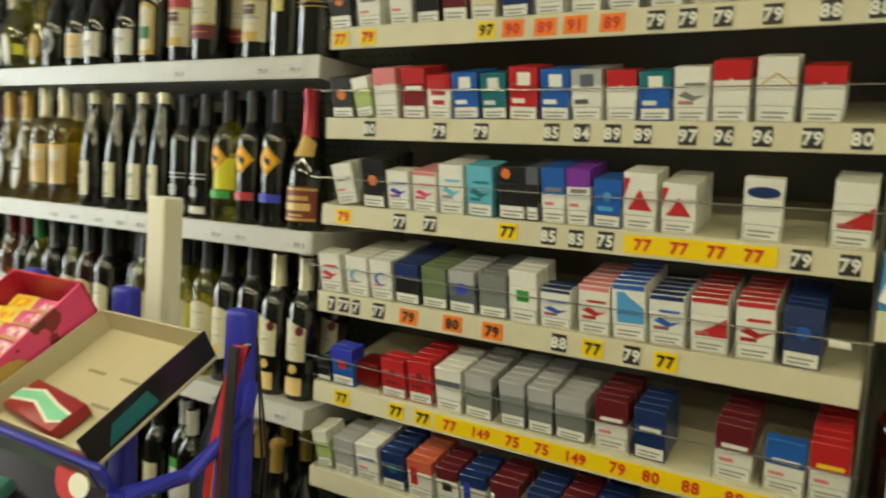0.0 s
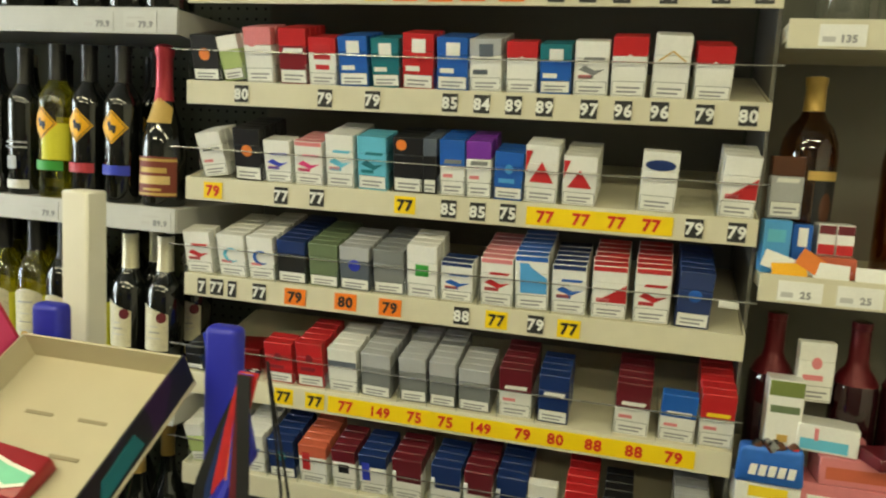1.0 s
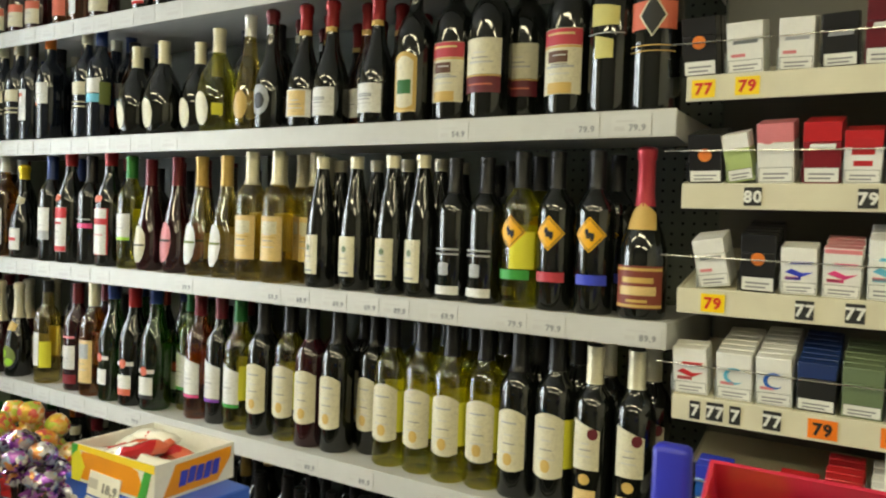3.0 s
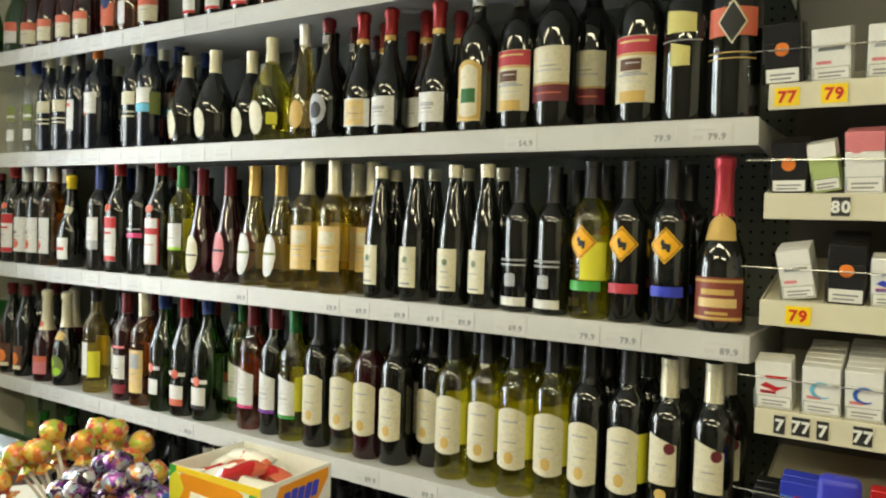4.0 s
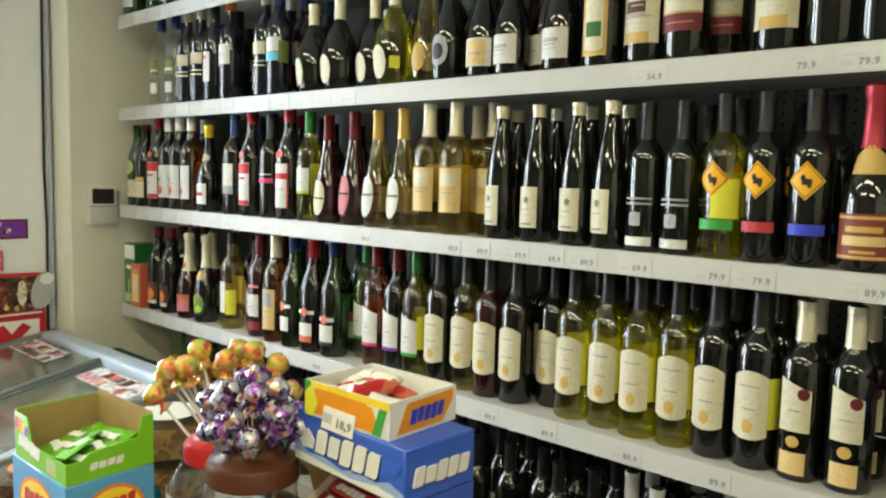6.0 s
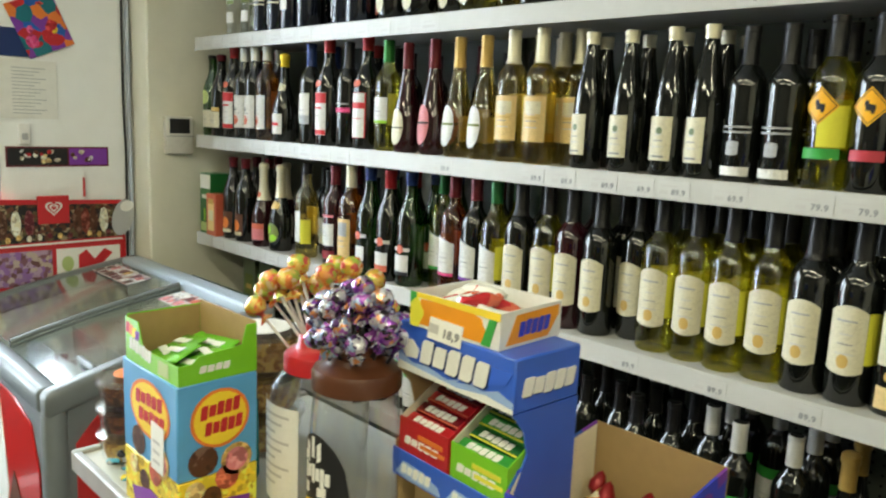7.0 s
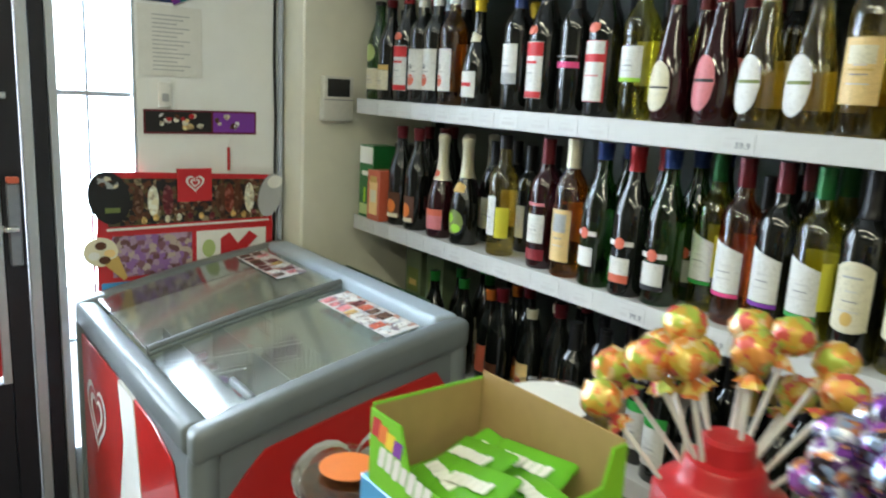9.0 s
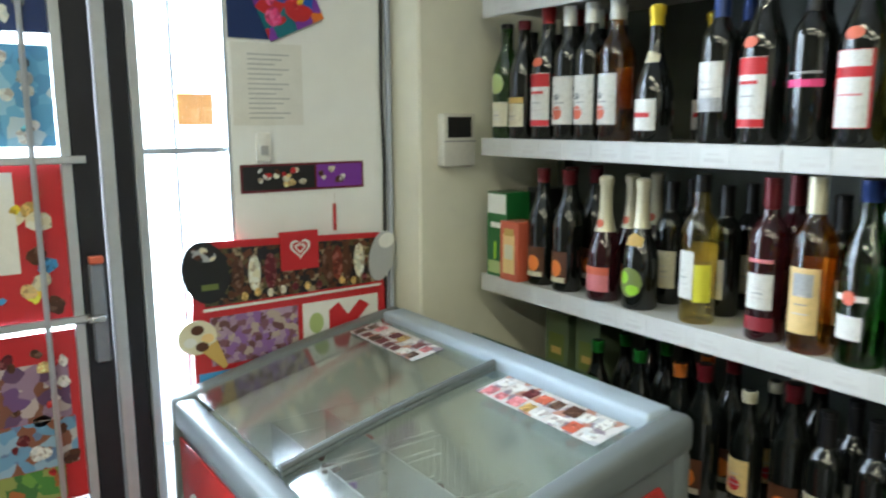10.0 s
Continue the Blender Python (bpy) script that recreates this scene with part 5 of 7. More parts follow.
rp = random.Random(21)
backing = tagged(new("cigarette_back_panel"), "dark grey back panel behind the cigarette shelves", "back panel", kind="structure")
part("sheet", box(-1.03, 0.0, 1.66, 1.668, 0.3, 2.45), mat("dim_grey_panel", (0.16, 0.155, 0.135), 0.6, 0, 0.1, 14, 0.05), backing, smooth=False)
for si, zt in enumerate(CIG_TOPS):
    sh = thing("cigarette_shelf", "sloping cream steel cigarette shelf with price tags on its lip", "shelf", pose(0, CY, zt), "cigarette shelves")
    part("lip", box(CX0, CX1, 0, 0.004, -0.043, 0.001, 0.0012), SHELF_CREAM, sh)
    tray = part("tray", box(CX0 + 0.004, CX1 - 0.004, 0.0, 0.3, -0.012, -0.002, 0.001), SHELF_CREAM, sh, at=pose(0, 0.004, 0, TILT_DEG))
    part("end_plate", slab([(0.004, -0.042), (0.29, 0.03), (0.29, 0.068), (0.004, 0.0)], 0.003, "yz"), SHELF_CREAM, sh, at=pose(CX1 - 0.003, 0, 0))
    part("end_plate", slab([(0.004, -0.042), (0.29, 0.03), (0.29, 0.068), (0.004, 0.0)], 0.003, "yz"), SHELF_CREAM, sh, at=pose(CX0, 0, 0))
    part("wire_rail", rod([(CX0 - 0.03, -0.006, 0.056), (-0.5, -0.006, 0.053), (CX1 + 0.01, -0.006, 0.056)], 0.0013, 6), STEEL, sh)
    strips = {}
    if si in (2, 4):
        s0, s1 = ((-0.366, -0.126), (-0.716, -0.054))[si // 4]
        strips[si] = part("price_strip", box(s0, s1, -0.0016, -0.0004, -0.037, -0.006), TAG_BACK["y"], sh, "yellow price strip")
    for words, px, style in TAGS[si]:
        wide = 0.0098 * len(words) + 0.008 if style[0] == "k" else 0.0115 * len(words) + (0.016 if style[0] == "y" else 0.02)
        if style == "yr" and si in (2, 4) and px > -0.7:
            lettered("digit", words, 0.027 if len(words) < 3 else 0.025, TAG_INK["r"], strips[si], pose(px, -0.002, -0.031))
            continue
        tag = part("price_tag", box(px - wide / 2, px + wide / 2, -0.0016, -0.0004, -0.037, -0.006), TAG_BACK[style[0]], sh, at=pose(0, 0, rp.uniform(-0.001, 0.001)))
        lettered("digit", words, 0.027 if len(words) < 3 else 0.025, TAG_INK[style[1]], tag, pose(px, -0.002, -0.031))
    base = pose(0, CY + 0.01, zt, TILT_DEG)
    for x0, x1, h, body, band, sign, signc, deep in PACKS[si]:
        w = min(x1 - x0, 0.0575)
        lean = rp.uniform(-1.5, 1.5)
        if (si, body) == (2, "white") and x0 < -0.99 or body == "palegreen":
            lean = -9
        for k in range(deep):
            pack(w, h, body, band, sign, signc, k == 0, base @ pose(x0 + rp.uniform(-0.001, 0.001), 0.004 + 0.0226 * k, 0.0, 0, lean, rp.uniform(-1, 1)))
        part("divider", box(x0 - 0.0032, x0 - 0.0016, -0.002, 0.12, 0, 0.036, 0.0004), ACRYLIC, tray)
# a crumpled red pack and a knotted tag on a wire
crump = thing("crumpled_red_pack", "crumpled red soft pack lying on the cream shelf", "cigarette pack", pose(-0.9, CY + 0.05, 1.075, TILT_DEG))
bm = box(-0.03, 0.03, -0.03, 0.03, 0, 0.05, 0.004, 2)
for v in bm.verts:
    v.co += 0.012 * noise.noise_vector(v.co * 45)
part("wrapper", bm, foil("red"), crump)
knot = thing("paper_tag", "white crumpled paper tag on the shelf wire", "tag", pose(-0.03, CY - 0.008, 1.306))
bm = box(-0.015, 0.015, -0.002, 0.002, -0.008, 0.006, 0.001, 2)
for v in bm.verts:
    v.co += 0.006 * noise.noise_vector(v.co * 90)
part("paper", bm, paper("white"), knot)

# ---- third unit: spirits and boxes ----
RX0, RX1 = 0.014, 0.62
for zb in (1.708, 1.318, 0.94, 0.5):
    sh = thing("spirit_shelf", "cream steel wall shelf with price rail beside the cigarettes", "shelf", pose(0, 1.335, zb), "spirit shelves")
    part("plate", box(RX0, RX1, 0.003, 0.33, 0.017, 0.042, 0.002), SHELF_CREAM, sh)
    part("price_rail", box(RX0 - 0.002, RX1, -0.002, 0.0025, 0, 0.044, 0.001), SHELF_CREAM, sh)
    for words, px in (("135", 0.09), ("125", 0.19)) if zb > 1.6 else (("25", 0.075), ("25", 0.16), ("425", 0.235)):
        tag = part("price_tag", box(px - 0.035, px + 0.03, -0.0032, -0.0021, 0.004, 0.036), paper("white"), sh)
        lettered("digit", words, 0.015, INK, tag, pose(px + 0.006, -0.0034, 0.01))
        part("small_print", slab(rect(px - 0.03, px - 0.012, 0.01, 0.018), 0.0002), PALE_INK, tag, at=pose(0, -0.0033, 0))
part_wall = solid("spirit_back_panel", box(0.012, 0.62, 1.672, 1.68, 0.3, 2.45), mat("pale_panel", (0.22, 0.215, 0.18), 0.6, 0, 0.08, 12, 0.04), "pale steel back panel behind the spirits", "back panel")
solid("cigarette_side_panel", box(0.0045, 0.0105, 1.4, 1.66, 0.3, 2.45), mat("dim_grey_panel"), "dark side panel between cigarettes and spirits", "panel")
for design, x, y, z in (("whisky", 0.082, 1.45, 1.361), ("rum_white", 0.235, 1.44, 1.361), ("rum_white", 0.35, 1.44, 1.361), ("vodka", 0.1, 1.42, 1.751), ("vodka", 0.19, 1.42, 1.751), ("vodka", 0.28, 1.42, 1.751),
                        ("pink_spirit", 0.062, 1.43, 0.983), ("pink_spirit", 0.19, 1.42, 0.983), ("pink_spirit", 0.265, 1.42, 0.983), ("pink_spirit", 0.35, 1.43, 0.983)):
    bottle(design, pose(x, y, z, 0, 0, 8), "the spirits shelf")
carton("small_blue_box", "small bright blue box on the spirits shelf", 0.033, 1.37, 1.361, 0.042, 0.03, 0.085, "sky", [(-0.015, 0.012, 0.05, 0.07, "cyan")], "small blue boxes", 6)
carton("small_blue_box", "small blue box with a white code on the spirits shelf", 0.073, 1.378, 1.361, 0.03, 0.03, 0.08, "blue", [(-0.006, 0.008, 0.045, 0.075, "white")], "small blue boxes", -4)
pack(0.05, 0.1, "silver", "brown", "bar", "white", True, pose(0.02, 1.385, 1.447, 0, 0, 5))
for i in range(2):
    carton("cigarette_carton", "red and white cigarette pack standing on the spirits shelf", 0.108 + 0.027 * i, 1.39, 1.395, 0.026, 0.05, 0.05, "white", [(-0.012, 0.012, 0.002, 0.018, "red"), (-0.012, 0.012, 0.034, 0.048, "maroon")], "red and white packs")
carton("red_box", "red box lying on the spirits shelf", 0.122, 1.38, 1.361, 0.06, 0.06, 0.033, "salmon", [(-0.025, 0.025, 0.008, 0.014, "pink")])
tags = thing("loose_price_cards", "loose white and orange price cards heaped on the shelf edge", "card", pose(0.06, 1.345, 1.375))
for i, (dx, dz, rot, c) in enumerate(((-0.02, 0.004, 18, "white"), (0.012, 0.0, -14, "white"), (0.03, 0.006, 30, "orange"), (0.055, -0.004, 3, "white"), (-0.005, -0.008, -4, "signyellow"), (0.115, -0.006, 0, "white"))):
    part("card", slab(rect(-0.026, 0.026, -0.013, 0.014), 0.0008), paper(c), tags, at=pose(dx, -0.0012 * i, dz, -12, rot, 0))
green = carton("olive_carton", "white carton with dark green top on the spirits shelf", 0.076, 1.372, 1.075, 0.055, 0.04, 0.115, "white", [(-0.026, 0.026, 0.088, 0.113, "olive"), (-0.022, 0.022, 0.06, 0.072, "greygreen"), (-0.008, 0.008, 0.012, 0.024, "gold")])
pack(0.056, 0.1, "white", "white", "crest", "pink", True, pose(0.094, 1.385, 1.15, 0, 0, 4))
carton("pink_box", "flat pink box stacked on the spirits shelf", 0.19, 1.37, 0.983, 0.16, 0.07, 0.05, "pink", [(-0.07, 0.07, 0.018, 0.03, "white")])
carton("pink_box", "flat pink box stacked on another box", 0.2, 1.37, 1.0335, 0.14, 0.065, 0.045, "pink", [(-0.06, 0.06, 0.01, 0.03, "salmon")], turn=4)
carton("pale_blue_packet", "pale blue and white packet on the pink boxes", 0.145, 1.37, 1.079, 0.09, 0.05, 0.045, "white", [(-0.04, 0.03, 0.004, 0.022, "cyan"), (-0.02, -0.014, 0.02, 0.04, "pink")], turn=-6)
carton("dark_red_wallet", "dark red wallet lying on the boxes", 0.235, 1.34, 1.079, 0.08, 0.06, 0.02, "maroon", [], turn=20)
carton("carton_base", "white carton supporting small goods", 0.062, 1.365, 0.983, 0.1, 0.06, 0.035, "white", [(-0.03, 0.03, 0.012, 0.03, "yellow")])
bag = thing("sweet_bag", "open blue and white bag of sweets on the shelf", "bag", pose(0.062, 1.345, 1.018))
bm = box(-0.05, 0.05, -0.02, 0.02, 0, 0.062, 0.008, 3)
for v in bm.verts:
    v.co += 0.006 * noise.noise_vector(v.co * 40)
part("wrapper", bm, mat("blue_foil_bag", (0.03, 0.16, 0.6), 0.3, 0.2, 0.15, 80, 0.2), bag)
bm = bmesh.new()
for i in range(5):
    slab(rect(-0.036 + 0.0145 * i, -0.025 + 0.0145 * i, 0.02, 0.038, 0.003), 0.001, "xz", bm)
part("emblem", bm, paper("white"), bag, at=pose(0, -0.0265, 0))
bm = bmesh.new()
for i in range(9):
    lathe([(0.002, 0), (0.009, 0.004), (0.01, 0.012), (0.003, 0.02)], 7, bm, (rp.uniform(-0.035, 0.035), rp.uniform(-0.01, 0.012)))
tagged(part("sweets", bm, patchwork("dark_sweets", [PAL["brown"], PAL["red"], PAL["grey"], PAL["black"]], 60), bag, at=pose(0, 0, 0.052)), kind="stuff")

# ---- counter ----
CT = 0.84
counter = thing("shop_counter", "pale grey shop counter with a white raised edge", "counter", pose(0, 0, 0))
part("top", box(-2.235, 1.2, 0.362, 0.86, CT - 0.03, CT, 0.003), mat("pale_counter_top", (0.5, 0.52, 0.47), 0.4, 0, 0.08, 20, 0.03), counter)
part("front_panel", box(-2.205, 1.19, 0.39, 0.41, 0.05, CT - 0.031, 0.002), mat("counter_panel", (0.4, 0.38, 0.33), 0.5, 0, 0.08, 16), counter)
part("side_panel", box(-2.21, -2.19, 0.411, 0.84, 0.0, CT - 0.031, 0.002), mat("counter_panel"), counter)
part("side_panel", box(1.16, 1.18, 0.411, 0.84, 0.0, CT - 0.031, 0.002), mat("counter_panel"), counter)
EDGE = mat("dull_white_edge", (0.31, 0.31, 0.29), 0.5, 0, 0.15, 30, 0.06)
part("edge_strip", box(-2.237, 1.2, 0.347, 0.3615, CT - 0.035, CT + 0.006, 0.003), EDGE, counter)
part("edge_strip", box(-2.252, -2.2355, 0.347, 0.86, CT - 0.035, CT + 0.006, 0.003), EDGE, counter)


def tray_walls(ob, w, d, h, t, material, front=1.0, z0=0.0, at=None, label=""):
    """An open box of thin boards under ob; front is the front board's share of the height."""
    part("base", box(0, w, 0, d, z0, z0 + t), material, ob, label, at=at)
    for x0 in (0, w - t):
        part("side_wall", box(x0, x0 + t, 0, d, z0 + t, z0 + h), material, ob, label, at=at)
    part("front_wall", box(t, w - t, 0, t, z0 + t, z0 + h * front), material, ob, label, at=at)
    part("back_wall", box(t, w - t, d - t, d, z0 + t, z0 + h), material, ob, label, at=at)


KRAFT = mat("raw_cardboard", (0.36, 0.24, 0.1), 0.8, 0, 0.1, 70, 0.15)
# tall box of sweets with a small open green box on it
cb = thing("tall_sweet_box", "tall blue and yellow printed box of chewing sweets on the counter", "box", pose(-2.025, 0.358, CT + 0.001))
part("box", box(0, 0.19, 0, 0.13, 0.095, 0.242, 0.002), mat("print_sky_blue", (0.1, 0.36, 0.68), 0.35, 0, 0.2, 14, 0, coat=0.3), cb)
part("lower_print", box(0, 0.19, 0, 0.13, 0, 0.0945, 0.002), mat("print_yellow", (0.8, 0.55, 0.03), 0.35, 0, 0.15, 14, 0, coat=0.3), cb)
for face, w, m in (("front", 0.19, pose(0, -0.0005, 0)), ("side", 0.13, pose(0.1905, 0, 0, 0, 0, 90))):
    part("emblem", slab(oval(w * 0.52, 0.182, w * 0.37, 0.046, 20), 0.0004), paper("orange"), cb, at=m)
    part("emblem", slab(oval(w * 0.52, 0.182, w * 0.33, 0.041, 20), 0.0007), paper("yellow"), cb, at=m)
    part("emblem_bars", marks(w * 0.27, 0.184, w * 0.5, 0.022, (2, 3, 1, 4, 2), 0.0012, 0.1, -0.0012), paper("red"), cb, at=m)
    part("emblem_bars", marks(w * 0.32, 0.157, w * 0.48, 0.022, (1, 3, 2, 0, 4), 0.0012, 0.1, -0.001), paper("red"), cb, at=m)
    for cx, cz, r, c in ((0.3, 0.12, 0.024, "brown"), (0.72, 0.11, 0.026, "gold"), (0.72, 0.11, 0.019, "pink"), (0.6, 0.085, 0.02, "salmon"), (0.2, 0.075, 0.016, "peach"), (0.4, 0.06, 0.017, "brown")):
        part("printed_shape", slab(oval(w * cx, cz, min(r, w * 0.2), r, 14), 0.0012 if c in ("pink",) else 0.0008), printed(c), cb, at=m)
    part("printed_band", slab([(w * 0.2, 0.012), (w * 0.85, 0.022), (w * 0.9, 0.045), (w * 0.5, 0.052), (w * 0.15, 0.034)], 0.0009), paper("purple"), cb, at=m)
tagp = part("price_tag", box(0.1, 0.142, -0.003, -0.0015, 0.1, 0.175), paper("white"), cb, at=pose(0, 0, 0, 0, 3, 0))
for i in range(3):
    part("printed_line", slab(rect(0.107, 0.13, 0.112 + 0.016 * i, 0.117 + 0.016 * i), 0.0003), PALE_INK, tagp, at=pose(0, -0.003, 0))

LIME = mat("lime_print", (0.2, 0.56, 0.02), 0.35, 0, 0.1, 30, 0, coat=0.3)
sk = thing("green_sweet_box", "open lime green box of small sweet bags", "box", pose(-2.01, 0.36, CT + 0.2435, 0, 0, 1))
bm = bmesh.new()
slab([(0, 0), (0.175, 0), (0.175, 0.03), (0.06, 0.03), (0.045, 0.068), (0, 0.068)], 0.002, "xz", bm)
part("front_wall", bm, LIME, sk)
bm = bmesh.new()
slab([(0, 0), (0.125, 0), (0.125, 0.075), (0.108, 0.075), (0.1, 0.045), (0.03, 0.04), (0.02, 0.03), (0, 0.03)], 0.002, "yz", bm)
part("side_wall", bm, LIME, sk, at=pose(0.173, 0, 0))
part("side_wall", slab(rect(0, 0.125, 0, 0.072), 0.002, "yz"), LIME, sk)
part("back_wall", box(0.002, 0.173, 0.123, 0.125, 0.002, 0.078), KRAFT, sk, "bare cardboard inside")
part("base", box(0.0022, 0.1728, 0.0002, 0.1228, 0, 0.002), LIME, sk)
part("inner_wall", box(0.0022, 0.003, 0.001, 0.122, 0.0022, 0.07), KRAFT, sk)
part("emblem_bars", marks(0.014, 0.02, 0.075, 0.02, (4, 1, 2, 3, 2, 0, 4), 0.0006, 0.2, 0.0012), paper("white"), sk, at=pose(0, -0.0022, 0))
part("emblem_bars", marks(0.03, 0.014, 0.05, 0.011, (4, 0, 1, 2), 0.0006, 0.2), paper("white"), sk, at=pose(0.1752, 0, 0, 0, 0, 90))
for i, c in enumerate(("red", "orange", "yellow", "purple")):
    part("printed_shape", slab(rect(0.002 + 0.011 * i, 0.014 + 0.011 * i, 0.045 - 0.002 * i, 0.062 - 0.003 * i, 0.003), 0.0006), paper(c), sk, at=pose(0, -0.002, 0))
part("printed_shape", slab(rect(0.112, 0.145, 0.004, 0.026), 0.0005), paper("palegreen"), sk, at=pose(0, -0.0022, 0))
rq = random.Random(9)
for i in range(8):
    bg = thing("small_sweet_bag", "small lime green sweet bag with white lettering shapes in the box", "sweet bag", sk.matrix_basis @ pose(0.06 + 0.035 * (i % 3), 0.035 + 0.03 * (i // 3), 0.015 + 0.01 * (i % 2), rq.uniform(10, 25), rq.uniform(-12, 12), rq.uniform(-20, 20)), "small bags in the green box")
    bm = box(-0.04, 0.04, -0.025, 0.025, -0.006, 0.006, 0.0045, 2)
    for v in bm.verts:
        v.co.z *= max(0.25, 1 - (v.co.x / 0.042) ** 4)
        v.co += 0.0015 * noise.noise_vector(v.co * 70 + Vector((i, 0, 0)))
    part("wrapper", bm, mat("lime_foil", (0.15, 0.48, 0.025), 0.25, 0.15, 0.15, 60, 0.15), bg)
    part("emblem_bars", marks(-0.026, -0.006, 0.052, 0.013, (4, 1, 2, 3, 0, 2), 0.0008, 0.15, 0, "xy"), paper("white"), bg, at=pose(0, 0, 0.0062))

# jars with lollipops
JAR = thin_clear("clear_jar_plastic", (0.95, 0.95, 0.95), 1.7, 0.05)


def jar(name, label, x, y, r, lid_r, h, lid_c, m_lid, dome):
    ob = thing(name, label, "jar", pose(x, y, CT + 0.001))
    part("body", lathe([(r * 0.8, 0.0), (r * 0.97, 0.01), (r, 0.03), (r * 0.96, h * 0.35), (r, h * 0.62), (r * 0.93, h * 0.8), (lid_r * 0.95, h * 0.93), (lid_r * 0.92, h - 0.002)], 28), JAR, ob)
    part("lid", lathe([(lid_r, h - 0.026), (lid_r * 1.03, h - 0.024), (lid_r * 1.03, h - 0.003), (lid_r * 0.98, h + 0.003), (lid_r * 0.7, h + 0.01), (lid_r * 0.64, h + 0.014), (lid_r * 0.61, h + 0.5 * dome), (lid_r * 0.56, h + 0.58 * dome), (lid_r * 0.44, h + 0.62 * dome), (lid_r * 0.4, h + 0.94 * dome), (lid_r * 0.34, h + dome), (0.004, h + dome + 0.001)], 28), m_lid, ob, f"{lid_c} plastic lid")
    return ob


red_jar = jar("lollipop_jar", "large clear jar with a red lid full of lollipop sticks", -1.812, 0.588, 0.082, 0.056, 0.258, "red", plastic("red"), 0.052)
brown_jar = jar("lollipop_jar", "large clear jar with a brown lid and printed black label", -1.643, 0.53, 0.066, 0.061, 0.29, "brown", plastic("brown"), 0.036)


def jar_label(ob, r, a0, a1, outline, material, name, lift, label=""):
    """A printed sheet on a jar's side: outline in parts of the sheet's width and height in metres."""
    bm = bmesh.new()
    n = 14
    cols = []
    for i in range(n + 1):
        u = i / n
        lo, hi = outline(u)
        a = radians(a0 + (a1 - a0) * u)
        cols.append([bm.verts.new(((r + lift) * math.cos(a), (r + lift) * math.sin(a), lo + (hi - lo) * j / 3)) for j in range(4)])
    for a, b in zip(cols, cols[1:]):
        for j in range(3):
            bm.faces.new((a[j], b[j], b[j + 1], a[j + 1]))
    bmesh.ops.remove_doubles(bm, verts=bm.verts, dist=1e-6)
    return part(name, bm, material, ob, label)


sheet = jar_label(red_jar, 0.082, 230, 303, lambda u: (0.03, 0.19), paper("white"), "label", 0.0015, "white sheet with grey print")
for i in range(9):
    za = 0.172 - 0.014 * i
    jar_label(red_jar, 0.082, 238, 292 - 10 * (i % 3), lambda u: (za, za + 0.0045), PALE_INK, "printed_line", 0.0022)
ARC = lambda u: math.sqrt(max(0.0, 1 - (2 * u - 1) ** 2))
jar_label(brown_jar, 0.066, 222, 318, lambda u: (0.03, 0.12 + 0.09 * ARC(u)), paper("black"), "label", 0.0012, "black label with a rounded top")
jar_label(brown_jar, 0.066, 224, 316, lambda u: (0.012, 0.07 + 0.045 * ARC(u)), paper("yellow"), "label_arch", 0.0018)
jar_label(brown_jar, 0.066, 227, 313, lambda u: (0.01, 0.062 + 0.044 * ARC(u)), paper("purple"), "label_arch", 0.0024, "purple label arch")
jar_label(brown_jar, 0.066, 258, 284, lambda u: (0.009, 0.04 + 0.03 * ARC(u)), paper("yellow"), "label_arch", 0.003)
jar_label(brown_jar, 0.066, 261, 281, lambda u: (0.008, 0.033 + 0.03 * ARC(u)), paper("black"), "label_arch", 0.0036)
for a0, a1, z0, z1, skew in ((240, 247, 0.172, 0.2, -0.006), (251, 257, 0.176, 0.206, 0), (261, 268, 0.17, 0.196, 0.006), (234, 240, 0.168, 0.182, 0), (236, 243, 0.142, 0.166, 0), (244, 251, 0.145, 0.163, 0.002), (252, 258, 0.14, 0.167, 0),
                             (259, 266, 0.145, 0.163, 0), (267, 273, 0.138, 0.165, 0), (274, 281, 0.142, 0.16, 0), (236, 246, 0.12, 0.136, 0.002), (262, 276, 0.122, 0.136, 0.003)):
    jar_label(brown_jar, 0.066, a0 + 12, a1 + 12, lambda u: (z0 + skew * u, z1 + skew * u), paper("white"), "emblem_shape", 0.0024)

ORANGE_FOIL = patchwork("orange_lolly_foil", [(0.72, 0.3, 0.06), (0.7, 0.52, 0.12), (0.4, 0.5, 0.07), (0.75, 0.58, 0.34), (0.68, 0.2, 0.04), (0.62, 0.4, 0.05), (0.6, 0.1, 0.08)], 105, 0.25, 0.2, 0.3, 0.5)
PURPLE_FOIL = patchwork("purple_lolly_foil", [PAL["purple"], (0.4, 0.38, 0.44), (0.06, 0.02, 0.1), (0.34, 0.1, 0.42), (0.66, 0.68, 0.74), (0.03, 0.02, 0.03), (0.3, 0.4, 0.6), (0.62, 0.25, 0.1)], 120, 0.22, 0.45, 0.3, 0.5)


